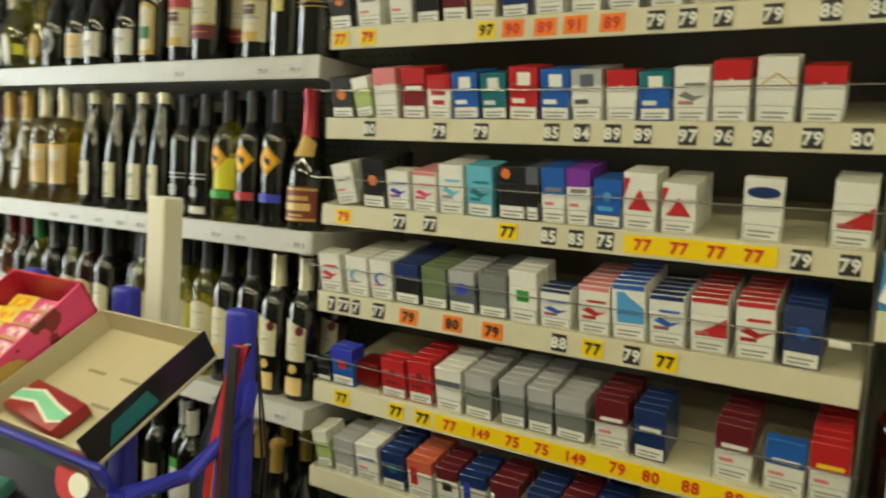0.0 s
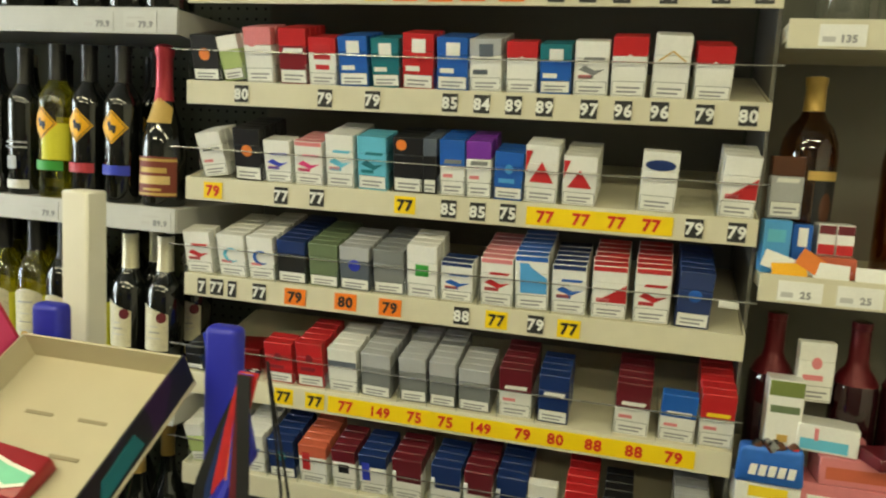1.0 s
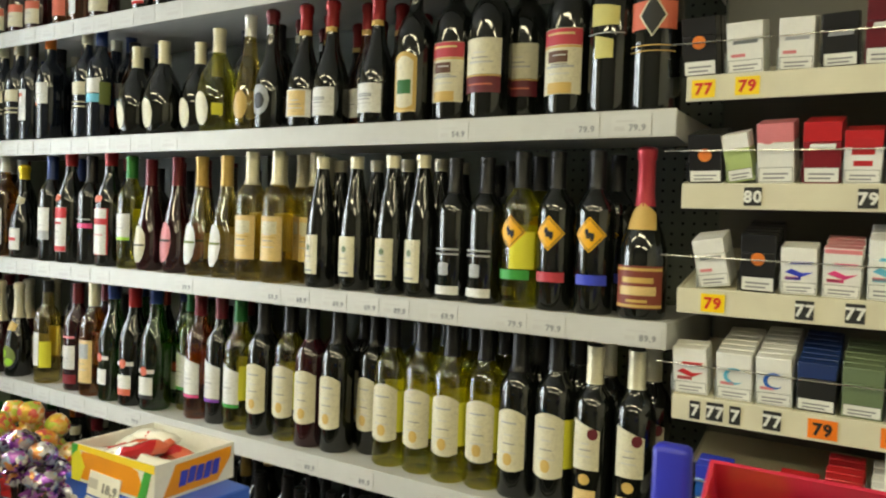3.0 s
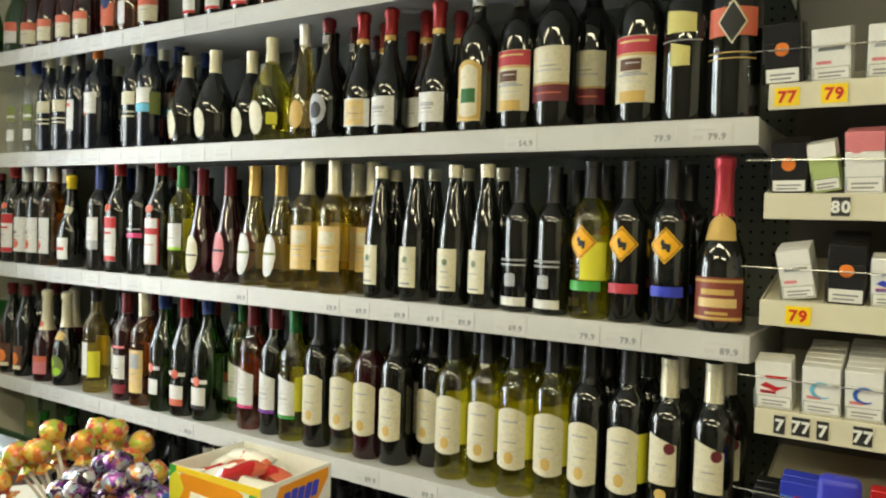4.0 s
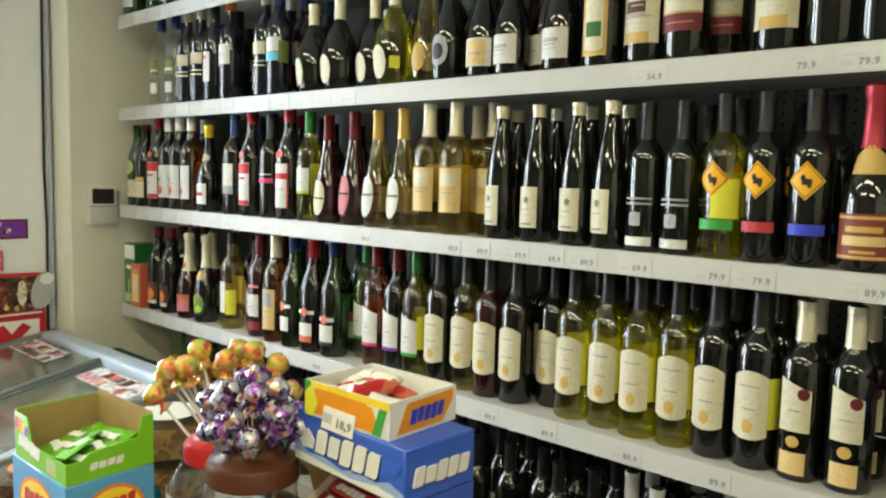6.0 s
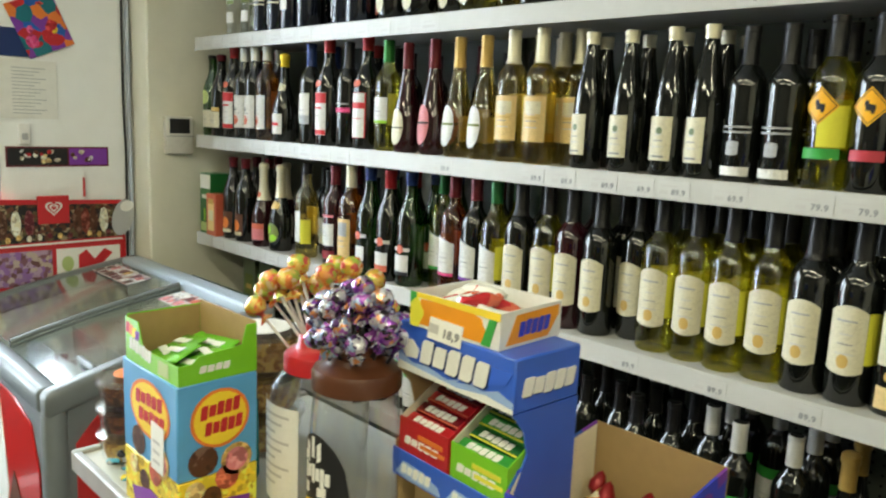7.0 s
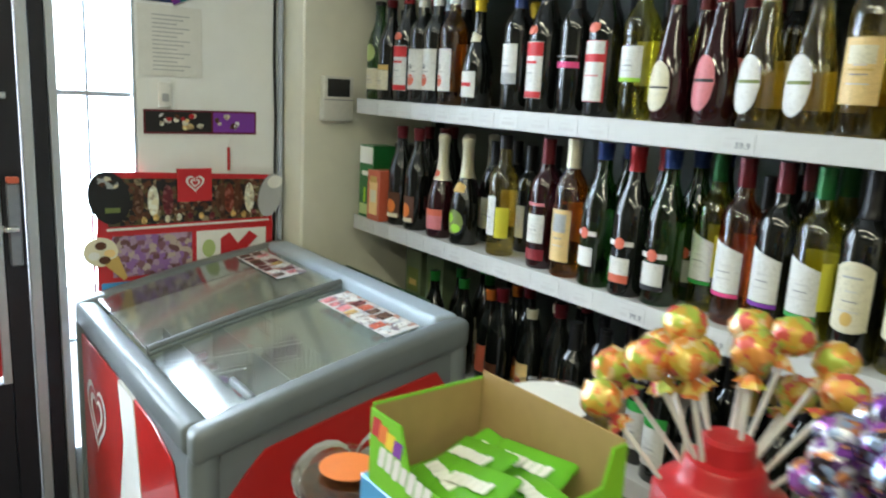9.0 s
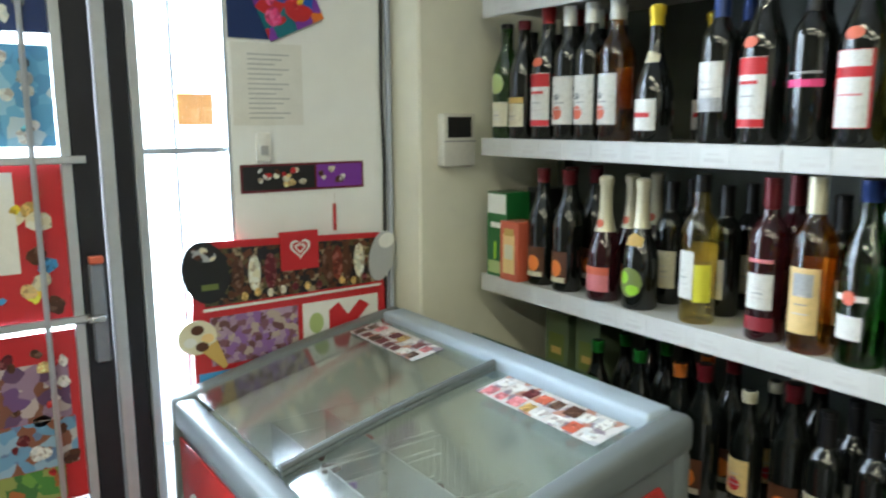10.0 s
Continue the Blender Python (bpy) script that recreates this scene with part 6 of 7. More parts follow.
def lolly_meshes(seed, size=1.0):
    r = random.Random(seed)
    bm = bmesh.new()
    bmesh.ops.create_uvsphere(bm, u_segments=14, v_segments=9, radius=0.0185)
    for v in bm.verts:
        v.co += 0.0034 * noise.noise_vector(v.co * 120 + Vector((seed, 0, 0)))
        v.co.z *= 0.94
        v.co *= size
    ball = mesh_of(bm, "wrapped_ball", True)
    bm = bmesh.new()
    n = 12
    top = [bm.verts.new((0.008 * math.cos(2 * math.pi * i / n), 0.008 * math.sin(2 * math.pi * i / n), -0.013)) for i in range(n)]
    low = [bm.verts.new(((0.009 + 0.005 * (i % 2)) * math.cos(2 * math.pi * i / n), (0.009 + 0.005 * (i % 2)) * math.sin(2 * math.pi * i / n), -0.027 - 0.004 * r.random())) for i in range(n)]
    waist = [bm.verts.new((0.0035 * math.cos(2 * math.pi * i / n), 0.0035 * math.sin(2 * math.pi * i / n), -0.0185)) for i in range(n)]
    for a, b in ((top, waist), (waist, low)):
        for i in range(n):
            bm.faces.new((a[i], a[(i + 1) % n], b[(i + 1) % n], b[i]))
    return ball, mesh_of(bm, "twist", True), mesh_of(rod([(0, 0, -0.115), (0, 0, -0.01)], 0.0024, 7), "stick", True)


def lolly_set(ob_jar, h, rings, foil_m, stick_m, word, seed, bare=0.0, size=1.0):
    """Lollipops in rings round the lid; bare leaves a gap of that many radians towards the shop."""
    r = random.Random(seed)
    kinds = [lolly_meshes(seed * 10 + i, size) for i in range(3)]
    cx, cy, _ = ob_jar.matrix_basis.translation
    for rad, z, n, tilt, a0 in rings:
        for i in range(n):
            a = a0 + 2 * math.pi * i / n + r.uniform(-0.3, 0.3)
            if bare and rad > 0.03 and abs((a - 5.55 + math.pi) % (2 * math.pi) - math.pi) < bare:
                continue
            ball, twist, stick = kinds[r.randrange(3)]
            reach = rad * r.uniform(0.86, 1.12)
            top = Vector((cx + reach * math.cos(a), cy + reach * math.sin(a), CT + h + z + r.uniform(-0.014, 0.012)))
            m = Matrix.Translation(top) @ Matrix.Rotation(a, 4, "Z") @ Matrix.Rotation(radians(tilt + r.uniform(-5, 5)), 4, "Y") @ Matrix.Rotation(r.uniform(0, 6), 4, "Z")
            ob = thing("lollipop", f"{word} wrapped lollipop stuck in the jar lid", "lollipop", m, word + " lollipops in a jar")
            part("wrapped_ball", ball, foil_m, ob)
            part("twist", twist, foil_m, ob)
            part("stick", stick, stick_m, ob)


lolly_set(red_jar, 0.258, [(0.098, 0.082, 12, 44, 0.2), (0.078, 0.108, 10, 32, 0.5), (0.048, 0.128, 6, 20, 0.1), (0.012, 0.136, 1, 0, 0)], ORANGE_FOIL, plastic("white"), "orange and yellow", 3, 0.95)
lolly_set(brown_jar, 0.297, [(0.062, 0.05, 10, 36, 0.0), (0.056, 0.074, 10, 28, 0.3), (0.036, 0.092, 7, 16, 0.2), (0.008, 0.1, 1, 0, 0)], PURPLE_FOIL, plastic("black"), "purple and silver", 5, 0.0, 0.84)

# tubs of biscuits
TUB = thin_clear("thin_clear_tub", (0.95, 0.95, 0.94), 1.7, 0.08)


def tub(x, y, z, r, h, fill, label):
    ob = thing("biscuit_tub", label, "tub", pose(x, y, z), "clear biscuit tubs")
    part("body", lathe([(r * 0.88, 0), (r * 0.9, 0.003), (r * 0.97, h - 0.006), (r * 1.04, h - 0.005), (r * 1.04, h)], 24), TUB, ob)
    part("lid", lathe([(r * 1.05, h + 0.0005), (r * 1.05, h + 0.006), (r * 0.9, h + 0.008), (r * 0.86, h + 0.004), (0.004, h + 0.004)], 24), TUB, ob)
    bm = lathe([(r * 0.8, 0.006), (r * 0.88, h * 0.5), (r * 0.88, h * 0.92), (0.004, h * 0.95)], 22)
    for v in bm.verts:
        v.co += 0.006 * noise.noise_vector(v.co * 60)
    part("biscuits", bm, fill, ob)
    return ob


CHOC = patchwork("chocolate_biscuits", [PAL["brown"], (0.16, 0.06, 0.02), (0.05, 0.02, 0.01)], 90, 0.6, 0, 0.6)
TAN = patchwork("golden_biscuits", [PAL["gold"], (0.42, 0.24, 0.07), (0.3, 0.15, 0.04)], 90, 0.7, 0, 0.6)
for i in range(3):
    t = tub(-2.178, 0.436, CT + 0.001 + 0.052 * i, 0.062, 0.042, TAN if i == 0 else CHOC, "clear plastic tub of brown biscuits in a stack on the counter")
part("lid_sticker", lathe([(0.034, 0.052), (0.034, 0.0525), (0.003, 0.053)], 18), paper("orange"), t, "orange round sticker")
for i in range(3):
    t = tub(-2.07, 0.64, CT + 0.001 + 0.078 * i, 0.078, 0.068, TAN, "clear plastic tub of golden biscuits stacked behind the boxes")
part("lid_sticker", lathe([(0.055, 0.079), (0.055, 0.0795), (0.003, 0.08)], 18), paper("white"), t, "white round sticker")
tb = thing("teal_bag", "crumpled teal snack bag standing on the counter", "bag", pose(-1.985, 0.54, CT + 0.001))
bm = box(-0.045, 0.045, -0.02, 0.02, 0, 0.16, 0.015, 3)
for v in bm.verts:
    v.co += 0.012 * noise.noise_vector(v.co * 28)
part("wrapper", bm, mat("teal_foil", (0.01, 0.25, 0.3), 0.25, 0.3, 0.2, 50, 0.3), tb)

# menthol sweet stand with the open gum box on it
STAND = mat("blue_print_board", (0.035, 0.12, 0.6), 0.35, 0, 0.15, 9, 0.02, coat=0.3)
hs = thing("sweet_display_stand", "blue cardboard display stand of throat sweets on the counter", "display stand", pose(-1.597, 0.566, CT + 0.001, 0, 0, -3))
part("top_box", box(0, 0.216, 0, 0.12, 0.297, 0.364, 0.002), STAND, hs)
for x, m in ((0.213, STAND), (0.0, KRAFT)):
    part("side_wall", slab([(0.02, 0.0), (0.12, 0.0), (0.12, 0.2965), (0.0, 0.2965), (0.022, 0.27), (0.03, 0.24), (0.012, 0.2), (0.0, 0.19), (0.0, 0.15)], 0.003, "yz"), m, hs, at=pose(x, 0, 0))
part("back_wall", box(0.0032, 0.2128, 0.117, 0.12, 0, 0.2965), KRAFT, hs)
part("shelf", box(0.0032, 0.2128, 0.001, 0.1168, 0.152, 0.155), STAND, hs)
part("shelf_lip", box(-0.003, 0.219, -0.003, -0.0002, 0.142, 0.182, 0.0008), STAND, hs)
part("base", box(0.02, 0.196, 0.02, 0.115, 0.0, 0.1515, 0.002), KRAFT, hs)
PALE_WAVE = mat("pale_blue_print", (0.32, 0.46, 0.74), 0.4, 0, 0.2, 26)
part("printed_shape", slab([(0.0, 0.0005), (0.216, 0.0005), (0.216, 0.014), (0.19, 0.022), (0.165, 0.014), (0.13, 0.018), (0.1, 0.01), (0.06, 0.017), (0.03, 0.014), (0.0, 0.026)], 0.0006), PALE_WAVE, hs, at=pose(0, -0.0004, 0.297))
part("printed_shape", slab([(0.0, 0.0005), (0.216, 0.0005), (0.216, 0.006), (0.17, 0.011), (0.12, 0.005), (0.05, 0.009), (0.0, 0.012)], 0.0009), paper("white"), hs, at=pose(0, -0.0004, 0.297))
part("printed_shape", slab([(0.118, 0.012), (0.15, 0.018), (0.205, 0.034), (0.213, 0.05), (0.18, 0.05), (0.15, 0.032)], 0.0008), STAND, hs, at=pose(0, -0.0006, 0.297))
part("printed_shape", slab([(0.008, 0.03), (0.018, 0.02), (0.04, 0.022), (0.044, 0.034), (0.03, 0.046), (0.014, 0.044)], 0.0012), paper("white"), hs, at=pose(0, -0.0005, 0.297))
for m, x, w, h in ((pose(0, -0.0006, 0.297), 0.046, 0.128, 0.034), (pose(0.2166, 0, 0.297, 0, 0, 90), 0.012, 0.096, 0.024)):
    part("emblem_bars", marks(x + 0.002, 0.016, w, h, (1, 3, 2, 2, 4), 0.0012, 0.2), paper("navy"), hs, at=m)
    part("emblem_bars", marks(x, 0.018, w, h, (1, 3, 2, 2, 4), 0.0022, 0.2), paper("white"), hs, at=m)
for x in (0.012, 0.116):
    part("printed_shape", slab([(x - 0.006, 0.147), (x + 0.02, 0.144), (x + 0.088, 0.146), (x + 0.082, 0.156), (x + 0.05, 0.166), (x + 0.01, 0.168)], 0.0006), PALE_WAVE, hs, at=pose(0, -0.0032, 0))
    part("emblem_bars", marks(x + 0.006, 0.15, 0.062, 0.015, (1, 3, 2, 2, 4), 0.0012, 0.15), paper("white"), hs, at=pose(0, -0.0032, 0))
for name, x0, bodyc, rolls, turn in (("red_sweet_box", 0.005, "red", ("red", "darkred"), 0), ("green_sweet_box", 0.111, "lime", ("green", "bottlegreen"), 0)):
    ob = thing(name, f"small open {'red' if bodyc == 'red' else 'green'} box of wrapped sweet rolls on the stand", "box", hs.matrix_basis @ pose(x0, 0.004, 0.1556, 0, 0, turn), "small sweet boxes on the stand")
    face = card("red") if bodyc == "red" else LIME
    part("front_wall", slab(rect(0, 0.1, 0, 0.072), 0.002), face, ob)
    for x, m in ((0.098, face), (0.0, card("cream"))):
        part("side_wall", slab([(0, 0), (0.106, 0), (0.106, 0.125), (0.08, 0.12), (0, 0.072)], 0.002, "yz"), m, ob, at=pose(x, 0, 0))
    part("base", box(0.0022, 0.0978, 0.0002, 0.106, 0, 0.002), card("cream"), ob)
    part("emblem_bars", marks(0.012, 0.036, 0.07, 0.012, (1, 3, 2, 2, 4), 0.0006, 0.15), paper("white"), ob, at=pose(0, -0.002, 0))
    part("printed_band", slab(rect(0.04, 0.09, 0.05, 0.057), 0.0006), paper("orange" if bodyc == "red" else "lemon"), ob, at=pose(0, -0.002, 0))
    part("printed_band", slab(rect(0.045, 0.094, 0.039, 0.045), 0.0006), paper("orange" if bodyc == "red" else "lemon"), ob, at=pose(0, -0.0021, 0))
    for i in range(5):
        roll = thing("sweet_roll", f"{rolls[0]} wrapped roll of sweets in its box", "sweet roll", ob.matrix_basis @ pose(0.05 + rq.uniform(-0.002, 0.002), 0.014 + 0.0192 * i, 0.063 + 0.011 * i, 28, 0, rq.uniform(-2, 2)), "wrapped sweet rolls")
        part("wrapper", box(-0.045, 0.045, -0.0105, 0.0105, -0.009, 0.009, 0.003, 2), mat("roll_" + rolls[i % 2], PAL[rolls[i % 2]], 0.28, 0.15, 0.2, 70, 0.15), roll)
        part("emblem_bars", marks(-0.03, -0.0055, 0.058, 0.0115, (1, 3, 2, 2, 4), 0.0006, 0.15, 0, "xy"), paper("white"), roll, at=pose(0, 0, 0.0091))
        part("stripe", slab(rect(-0.042, 0.042, -0.0098, -0.0075), 0.0006, "xy"), paper("lemon" if bodyc != "red" else "salmon"), roll, at=pose(0, 0, 0.0091))

ORANGE_CARD = mat("orange_print", (0.8, 0.3, 0.01), 0.35, 0, 0.12, 20, 0, coat=0.3)
gb = thing("gum_box", "open white and orange gum box with price tag", "box", pose(-1.57, 0.56, CT + 0.3655, 0, 0, 1))
tray_walls(gb, 0.155, 0.122, 0.046, 0.002, card("white"))
part("printed_shape", slab([(0.008, 0.004), (0.14, 0.004), (0.125, 0.034), (0.1, 0.04), (0.02, 0.038)], 0.0006), ORANGE_CARD, gb)
part("printed_shape", slab([(0.0, 0.04), (0.155, 0.036), (0.155, 0.046), (0.0, 0.046)], 0.0009), paper("yellow"), gb)
part("printed_shape", slab([(0.0, 0.03), (0.012, 0.04), (0.012, 0.046), (0.0, 0.046)], 0.0012), paper("green"), gb)
part("printed_shape", slab([(0.012, 0.004), (0.095, 0.004), (0.116, 0.03), (0.116, 0.042), (0.03, 0.04)], 0.0006), ORANGE_CARD, gb, at=pose(0.1552, 0, 0, 0, 0, 90))
part("emblem_bars", marks(0.034, 0.012, 0.062, 0.02, (0, 1, 4, 2, 1), 0.0012, 0.2), paper("royal"), gb, at=pose(0.1552, 0, 0, 0, 0, 90))
part("printed_shape", slab([(0.0, 0.0), (0.016, 0.0), (0.026, 0.02), (0.014, 0.04), (0.0, 0.046)], 0.001), paper("lemon"), gb)
part("printed_shape", slab([(0.126, 0.002), (0.14, 0.002), (0.15, 0.036), (0.138, 0.036)], 0.0011), paper("green"), gb)
tag = part("price_tag", box(0.038, 0.096, -0.006, -0.0045, 0.002, 0.03), paper("white"), gb, at=pose(0, 0, -0.01, -8, 2, 0))
lettered("digit", "18,9", 0.015, INK, tag, pose(0.078, -0.0063, 0.009))
part("small_print", slab(rect(0.038, 0.056, 0.01, 0.022), 0.0003), PALE_INK, tag, at=pose(0, -0.006, 0))
for i in range(7):
    gx, gy = 0.03 + 0.03 * (i % 4) + rq.uniform(-0.005, 0.005), 0.035 + 0.045 * (i // 4)
    gm = thing("gum_pack", "red and white wrapped gum pack in the gum box", "gum pack", gb.matrix_basis @ pose(gx, gy, 0.03 + 0.006 * (i % 3), rq.uniform(-15, 15), rq.uniform(-15, 15), rq.uniform(0, 90)), "gum packs in the box")
    bm = rod([(-0.032, 0, 0), (-0.026, 0, 0), (-0.012, 0, 0), (0.0, 0, 0), (0.012, 0, 0), (0.026, 0, 0), (0.032, 0, 0)], 0.0135, 10)
    for v in bm.verts:
        v.co.z *= 0.75 if abs(v.co.x) < 0.03 else 0.2
        v.co += 0.004 * noise.noise_vector(v.co * 60 + Vector((0, i, 0)))
    part("wrapper", bm, patchwork("gum_bag_print", [PAL["white"], PAL["red"], PAL["salmon"], PAL["white"], PAL["red"]], 30, 0.25, 0, 0.1, 0.5), gm)

# open cardboard box of wrapped sticks
BLUEBOX = patchwork("blue_purple_print", [PAL["royal"], PAL["blue"], PAL["royal"], PAL["purple"]], 26, 0.4, 0, 0, 0.3)
ob = thing("open_sweet_carton", "open blue printed carton of clear wrapped sweet sticks on the counter", "box", pose(-1.385, 0.555, CT + 0.001))
part("base", box(0.003, 0.182, 0.003, 0.182, 0.0, 0.13), KRAFT, ob)
part("back_wall", box(0, 0.185, 0.182, 0.185, 0, 0.243), KRAFT, ob)
part("side_wall", slab([(0, 0), (0.182, 0), (0.182, 0.243), (0.02, 0.222), (0, 0.2)], 0.003, "yz"), BLUEBOX, ob, at=pose(0.182, 0, 0))
part("side_wall", slab([(0, 0), (0.182, 0), (0.182, 0.243), (0.02, 0.222), (0, 0.2)], 0.003, "yz"), BLUEBOX, ob)
part("inner_wall", slab([(0.003, 0.131), (0.18, 0.131), (0.18, 0.24), (0.02, 0.219), (0.003, 0.198)], 0.001, "yz"), card("cream"), ob, at=pose(0.0032, 0, 0))
part("front_wall", slab([(0, 0), (0.185, 0), (0.185, 0.19), (0.16, 0.16), (0.03, 0.16), (0.022, 0.2), (0, 0.2)], 0.003), BLUEBOX, ob)
part("sticker", slab(rect(0.004, 0.016, 0.165, 0.19), 0.0006), paper("white"), ob, at=pose(0, -0.0032, 0))
box_m = ob.matrix_basis
CANDY = patchwork("wrapped_stick_print", [PAL["salmon"], PAL["gold"], PAL["pink"], PAL["orange"], PAL["cream"]], 40, 0.2, 0.1, 0.2, 0.7)
for i in range(13):
    st = thing("sweet_stick", "clear wrapped red and yellow sweet stick in the carton", "sweet stick", box_m @ pose(0.02 + 0.0125 * i, 0.085 + rq.uniform(-0.01, 0.01), 0.143 + 0.008 * (i % 3), rq.uniform(4, 10), 0, rq.uniform(-14, 10)), "sweet sticks in the carton")
    bm = rod([(0, -0.075, 0), (0, -0.07, 0), (0, 0.06, 0), (0, 0.068, 0)], 0.0065, 8)
    for v in bm.verts:
        v.co += 0.002 * noise.noise_vector(v.co * 60 + Vector((i, 0, 0)))
    part("wrapper", bm, CANDY, st)
    if i % 3 == 0:
        part("cap", lathe([(0.004, 0.0), (0.011, 0.006), (0.012, 0.014), (0.006, 0.028), (0.001, 0.032)], 9), foil("red"), st, "red twisted cap", at=pose(0, 0.06, 0.006, -35))

# small things by the counter's edge
strip = thing("yellow_gum_box", "open yellow box of gum sticks at the counter's edge", "box", pose(-1.83, 0.365, CT + 0.001, 0, 0, 6))
tray_walls(strip, 0.12, 0.1, 0.03, 0.002, card("yellow"))
part("contents", box(0.004, 0.116, 0.004, 0.096, 0.0022, 0.026, 0.003), patchwork("yellow_sticks", [PAL["yellow"], PAL["signyellow"], PAL["cream"]], 40), strip)
heap = thing("wrapped_sweets_heap", "heap of small dark and gold wrapped sweets at the counter's edge", "sweets", pose(-2.08, 0.372, CT + 0.001), kind="")
bm = bmesh.new()
for i in range(16):
    b2 = box(-0.011, 0.011, -0.007, 0.007, -0.005, 0.005, 0.003)
    b2.transform(pose(rq.uniform(-0.06, 0.045), rq.uniform(-0.0, 0.05), 0.006 + 0.008 * (i % 4), rq.uniform(-30, 30), rq.uniform(-30, 30), rq.uniform(0, 180)))
    me = bpy.data.meshes.new("t")
    b2.to_mesh(me)
    b2.free()
    bm.from_mesh(me)
    bpy.data.meshes.remove(me)
part("sweets", bm, patchwork("wrapped_mix", [PAL["gold"], PAL["black"], PAL["silver"], PAL["cyan"], PAL["yellow"]], 50, 0.3, 0.3), heap)

side_shelf = thing("front_shelf", "narrow pale shelf fixed to the counter's front", "shelf", pose(-2.2, 0.347, 0.69))
part("board", box(0, 0.3, -0.13, -0.001, 0, 0.012, 0.002), EDGE, side_shelf)
pb = thing("purple_sweet_box", "purple and pink printed sweet box on the narrow shelf", "box", pose(-2.185, 0.225, 0.7025, 0, 0, 3))
part("box", box(0, 0.17, 0, 0.105, 0, 0.055, 0.002), patchwork("purple_pink_print", [PAL["purple"], PAL["maroon"], PAL["hotpink"], PAL["purple"], PAL["navy"], PAL["pink"]], 26, 0.35, 0, 0, 0.4), pb)
part("emblem_bars", marks(0.02, 0.03, 0.12, 0.03, (3, 1, 2, 0, 4), 0.0006, 0.1, 0, "xy"), paper("white"), pb, at=pose(0, 0, 0.0551))

# ---- blue gum rack on the counter ----
BLUEP = mat("blue_rack_plastic", (0.02, 0.025, 0.38), 0.38, 0, 0.12, 40, 0.04)
rack = thing("gum_rack", "blue plastic tiered gum rack on the counter", "rack", pose(-0.9, 0.62, CT + 0.001))
for ux, foot in ((0.058, 0.24), (0.231, 0.24), (0.404, 0.0)):
    part("upright", bevelled(slab([(-0.015, foot), (0.015, foot), (0.015, 0.532), (-0.015, 0.532)], 0.02), 0.006), BLUEP, rack, at=pose(ux, 0, 0))
part("base", box(0.02, 0.44, -0.2, 0.02, 0, 0.02, 0.004), BLUEP, rack)
part("side_arm", slab([(-0.17, 0.02), (-0.145, 0.02), (-0.15, 0.365), (-0.02, 0.44), (-0.02, 0.46), (-0.17, 0.375)], 0.006, "yz"), BLUEP, rack, at=pose(0.027, 0, 0))
part("side_arm", rod([(0.425, -0.15, 0.4), (0.44, -0.1, 0.405), (0.445, -0.04, 0.44), (0.42, -0.01, 0.46)], 0.007, 8), BLUEP, rack)
part("front_leg", rod([(0.415, -0.16, 0.02), (0.415, -0.152, 0.2), (0.415, -0.148, 0.4)], 0.008, 8), BLUEP, rack)
TIERS = ((-0.02, 0.487), (-0.05, 0.33))
CREAMB = mat("cream_board", (0.52, 0.47, 0.34), 0.6, 0, 0.06, 40, 0.05)
for ty, tz in TIERS:
    # lower tier is coloured dark to paint the shade under the tray
    tier = part("tier", box(0.04, 0.384, -0.15, 0.0, -0.006, 0.0, 0.002), CREAMB if tz > 0.4 else mat("dark_print_and_shade", (0.03, 0.015, 0.025), 0.4), rack, "cream tier board" if tz > 0.4 else "tier board coloured dark for shade", at=pose(0, ty, tz, 30))
    part("front_rail", box(0.036, 0.414, -0.158, -0.1502, -0.012, 0.016, 0.004, 2), BLUEP, tier)
    part("rail_print", box(0.05, 0.4, -0.1595, -0.1582, -0.009, 0.012), mat("dark_print_and_shade", (0.03, 0.015, 0.025), 0.4), tier)
fr = rack.matrix_basis @ pose(0, TIERS[0][0], TIERS[0][1], 30)
# pink gum box
PINK = mat("pink_red_print", (0.46, 0.018, 0.05), 0.4, 0, 0.12, 24, 0.02, coat=0.2)
MAGENTA = patchwork("pink_berry_print", [PAL["hotpink"], PAL["maroon"], PAL["hotpink"], PAL["pink"], PAL["darkred"]], 45, 0.4, 0, 0, 0.3)
pk = thing("pink_gum_box", "open pink box of yellow and pink gum packs on the rack", "box", fr @ pose(0.096, -0.146, 0.001))
part("back_wall", box(0.0, 0.126, 0.138, 0.141, 0, 0.062), PINK, pk)
part("side_wall", slab([(0, 0), (0.138, 0), (0.138, 0.062), (0.0, 0.04)], 0.003, "yz"), PINK, pk)
part("side_wall", slab([(0, 0), (0.138, 0), (0.138, 0.062), (0.0, 0.04)], 0.003, "yz"), MAGENTA, pk, at=pose(0.123, 0, 0))
part("front_wall", box(0, 0.126, -0.003, 0.0, 0, 0.02), PINK, pk)
part("base", box(0.003, 0.123, 0.0, 0.138, 0, 0.002), PINK, pk)
part("printed_shape", slab(oval(0.035, 0.022, 0.022, 0.016), 0.0006, "yz"), paper("gold"), pk, at=pose(0.126, 0, 0))
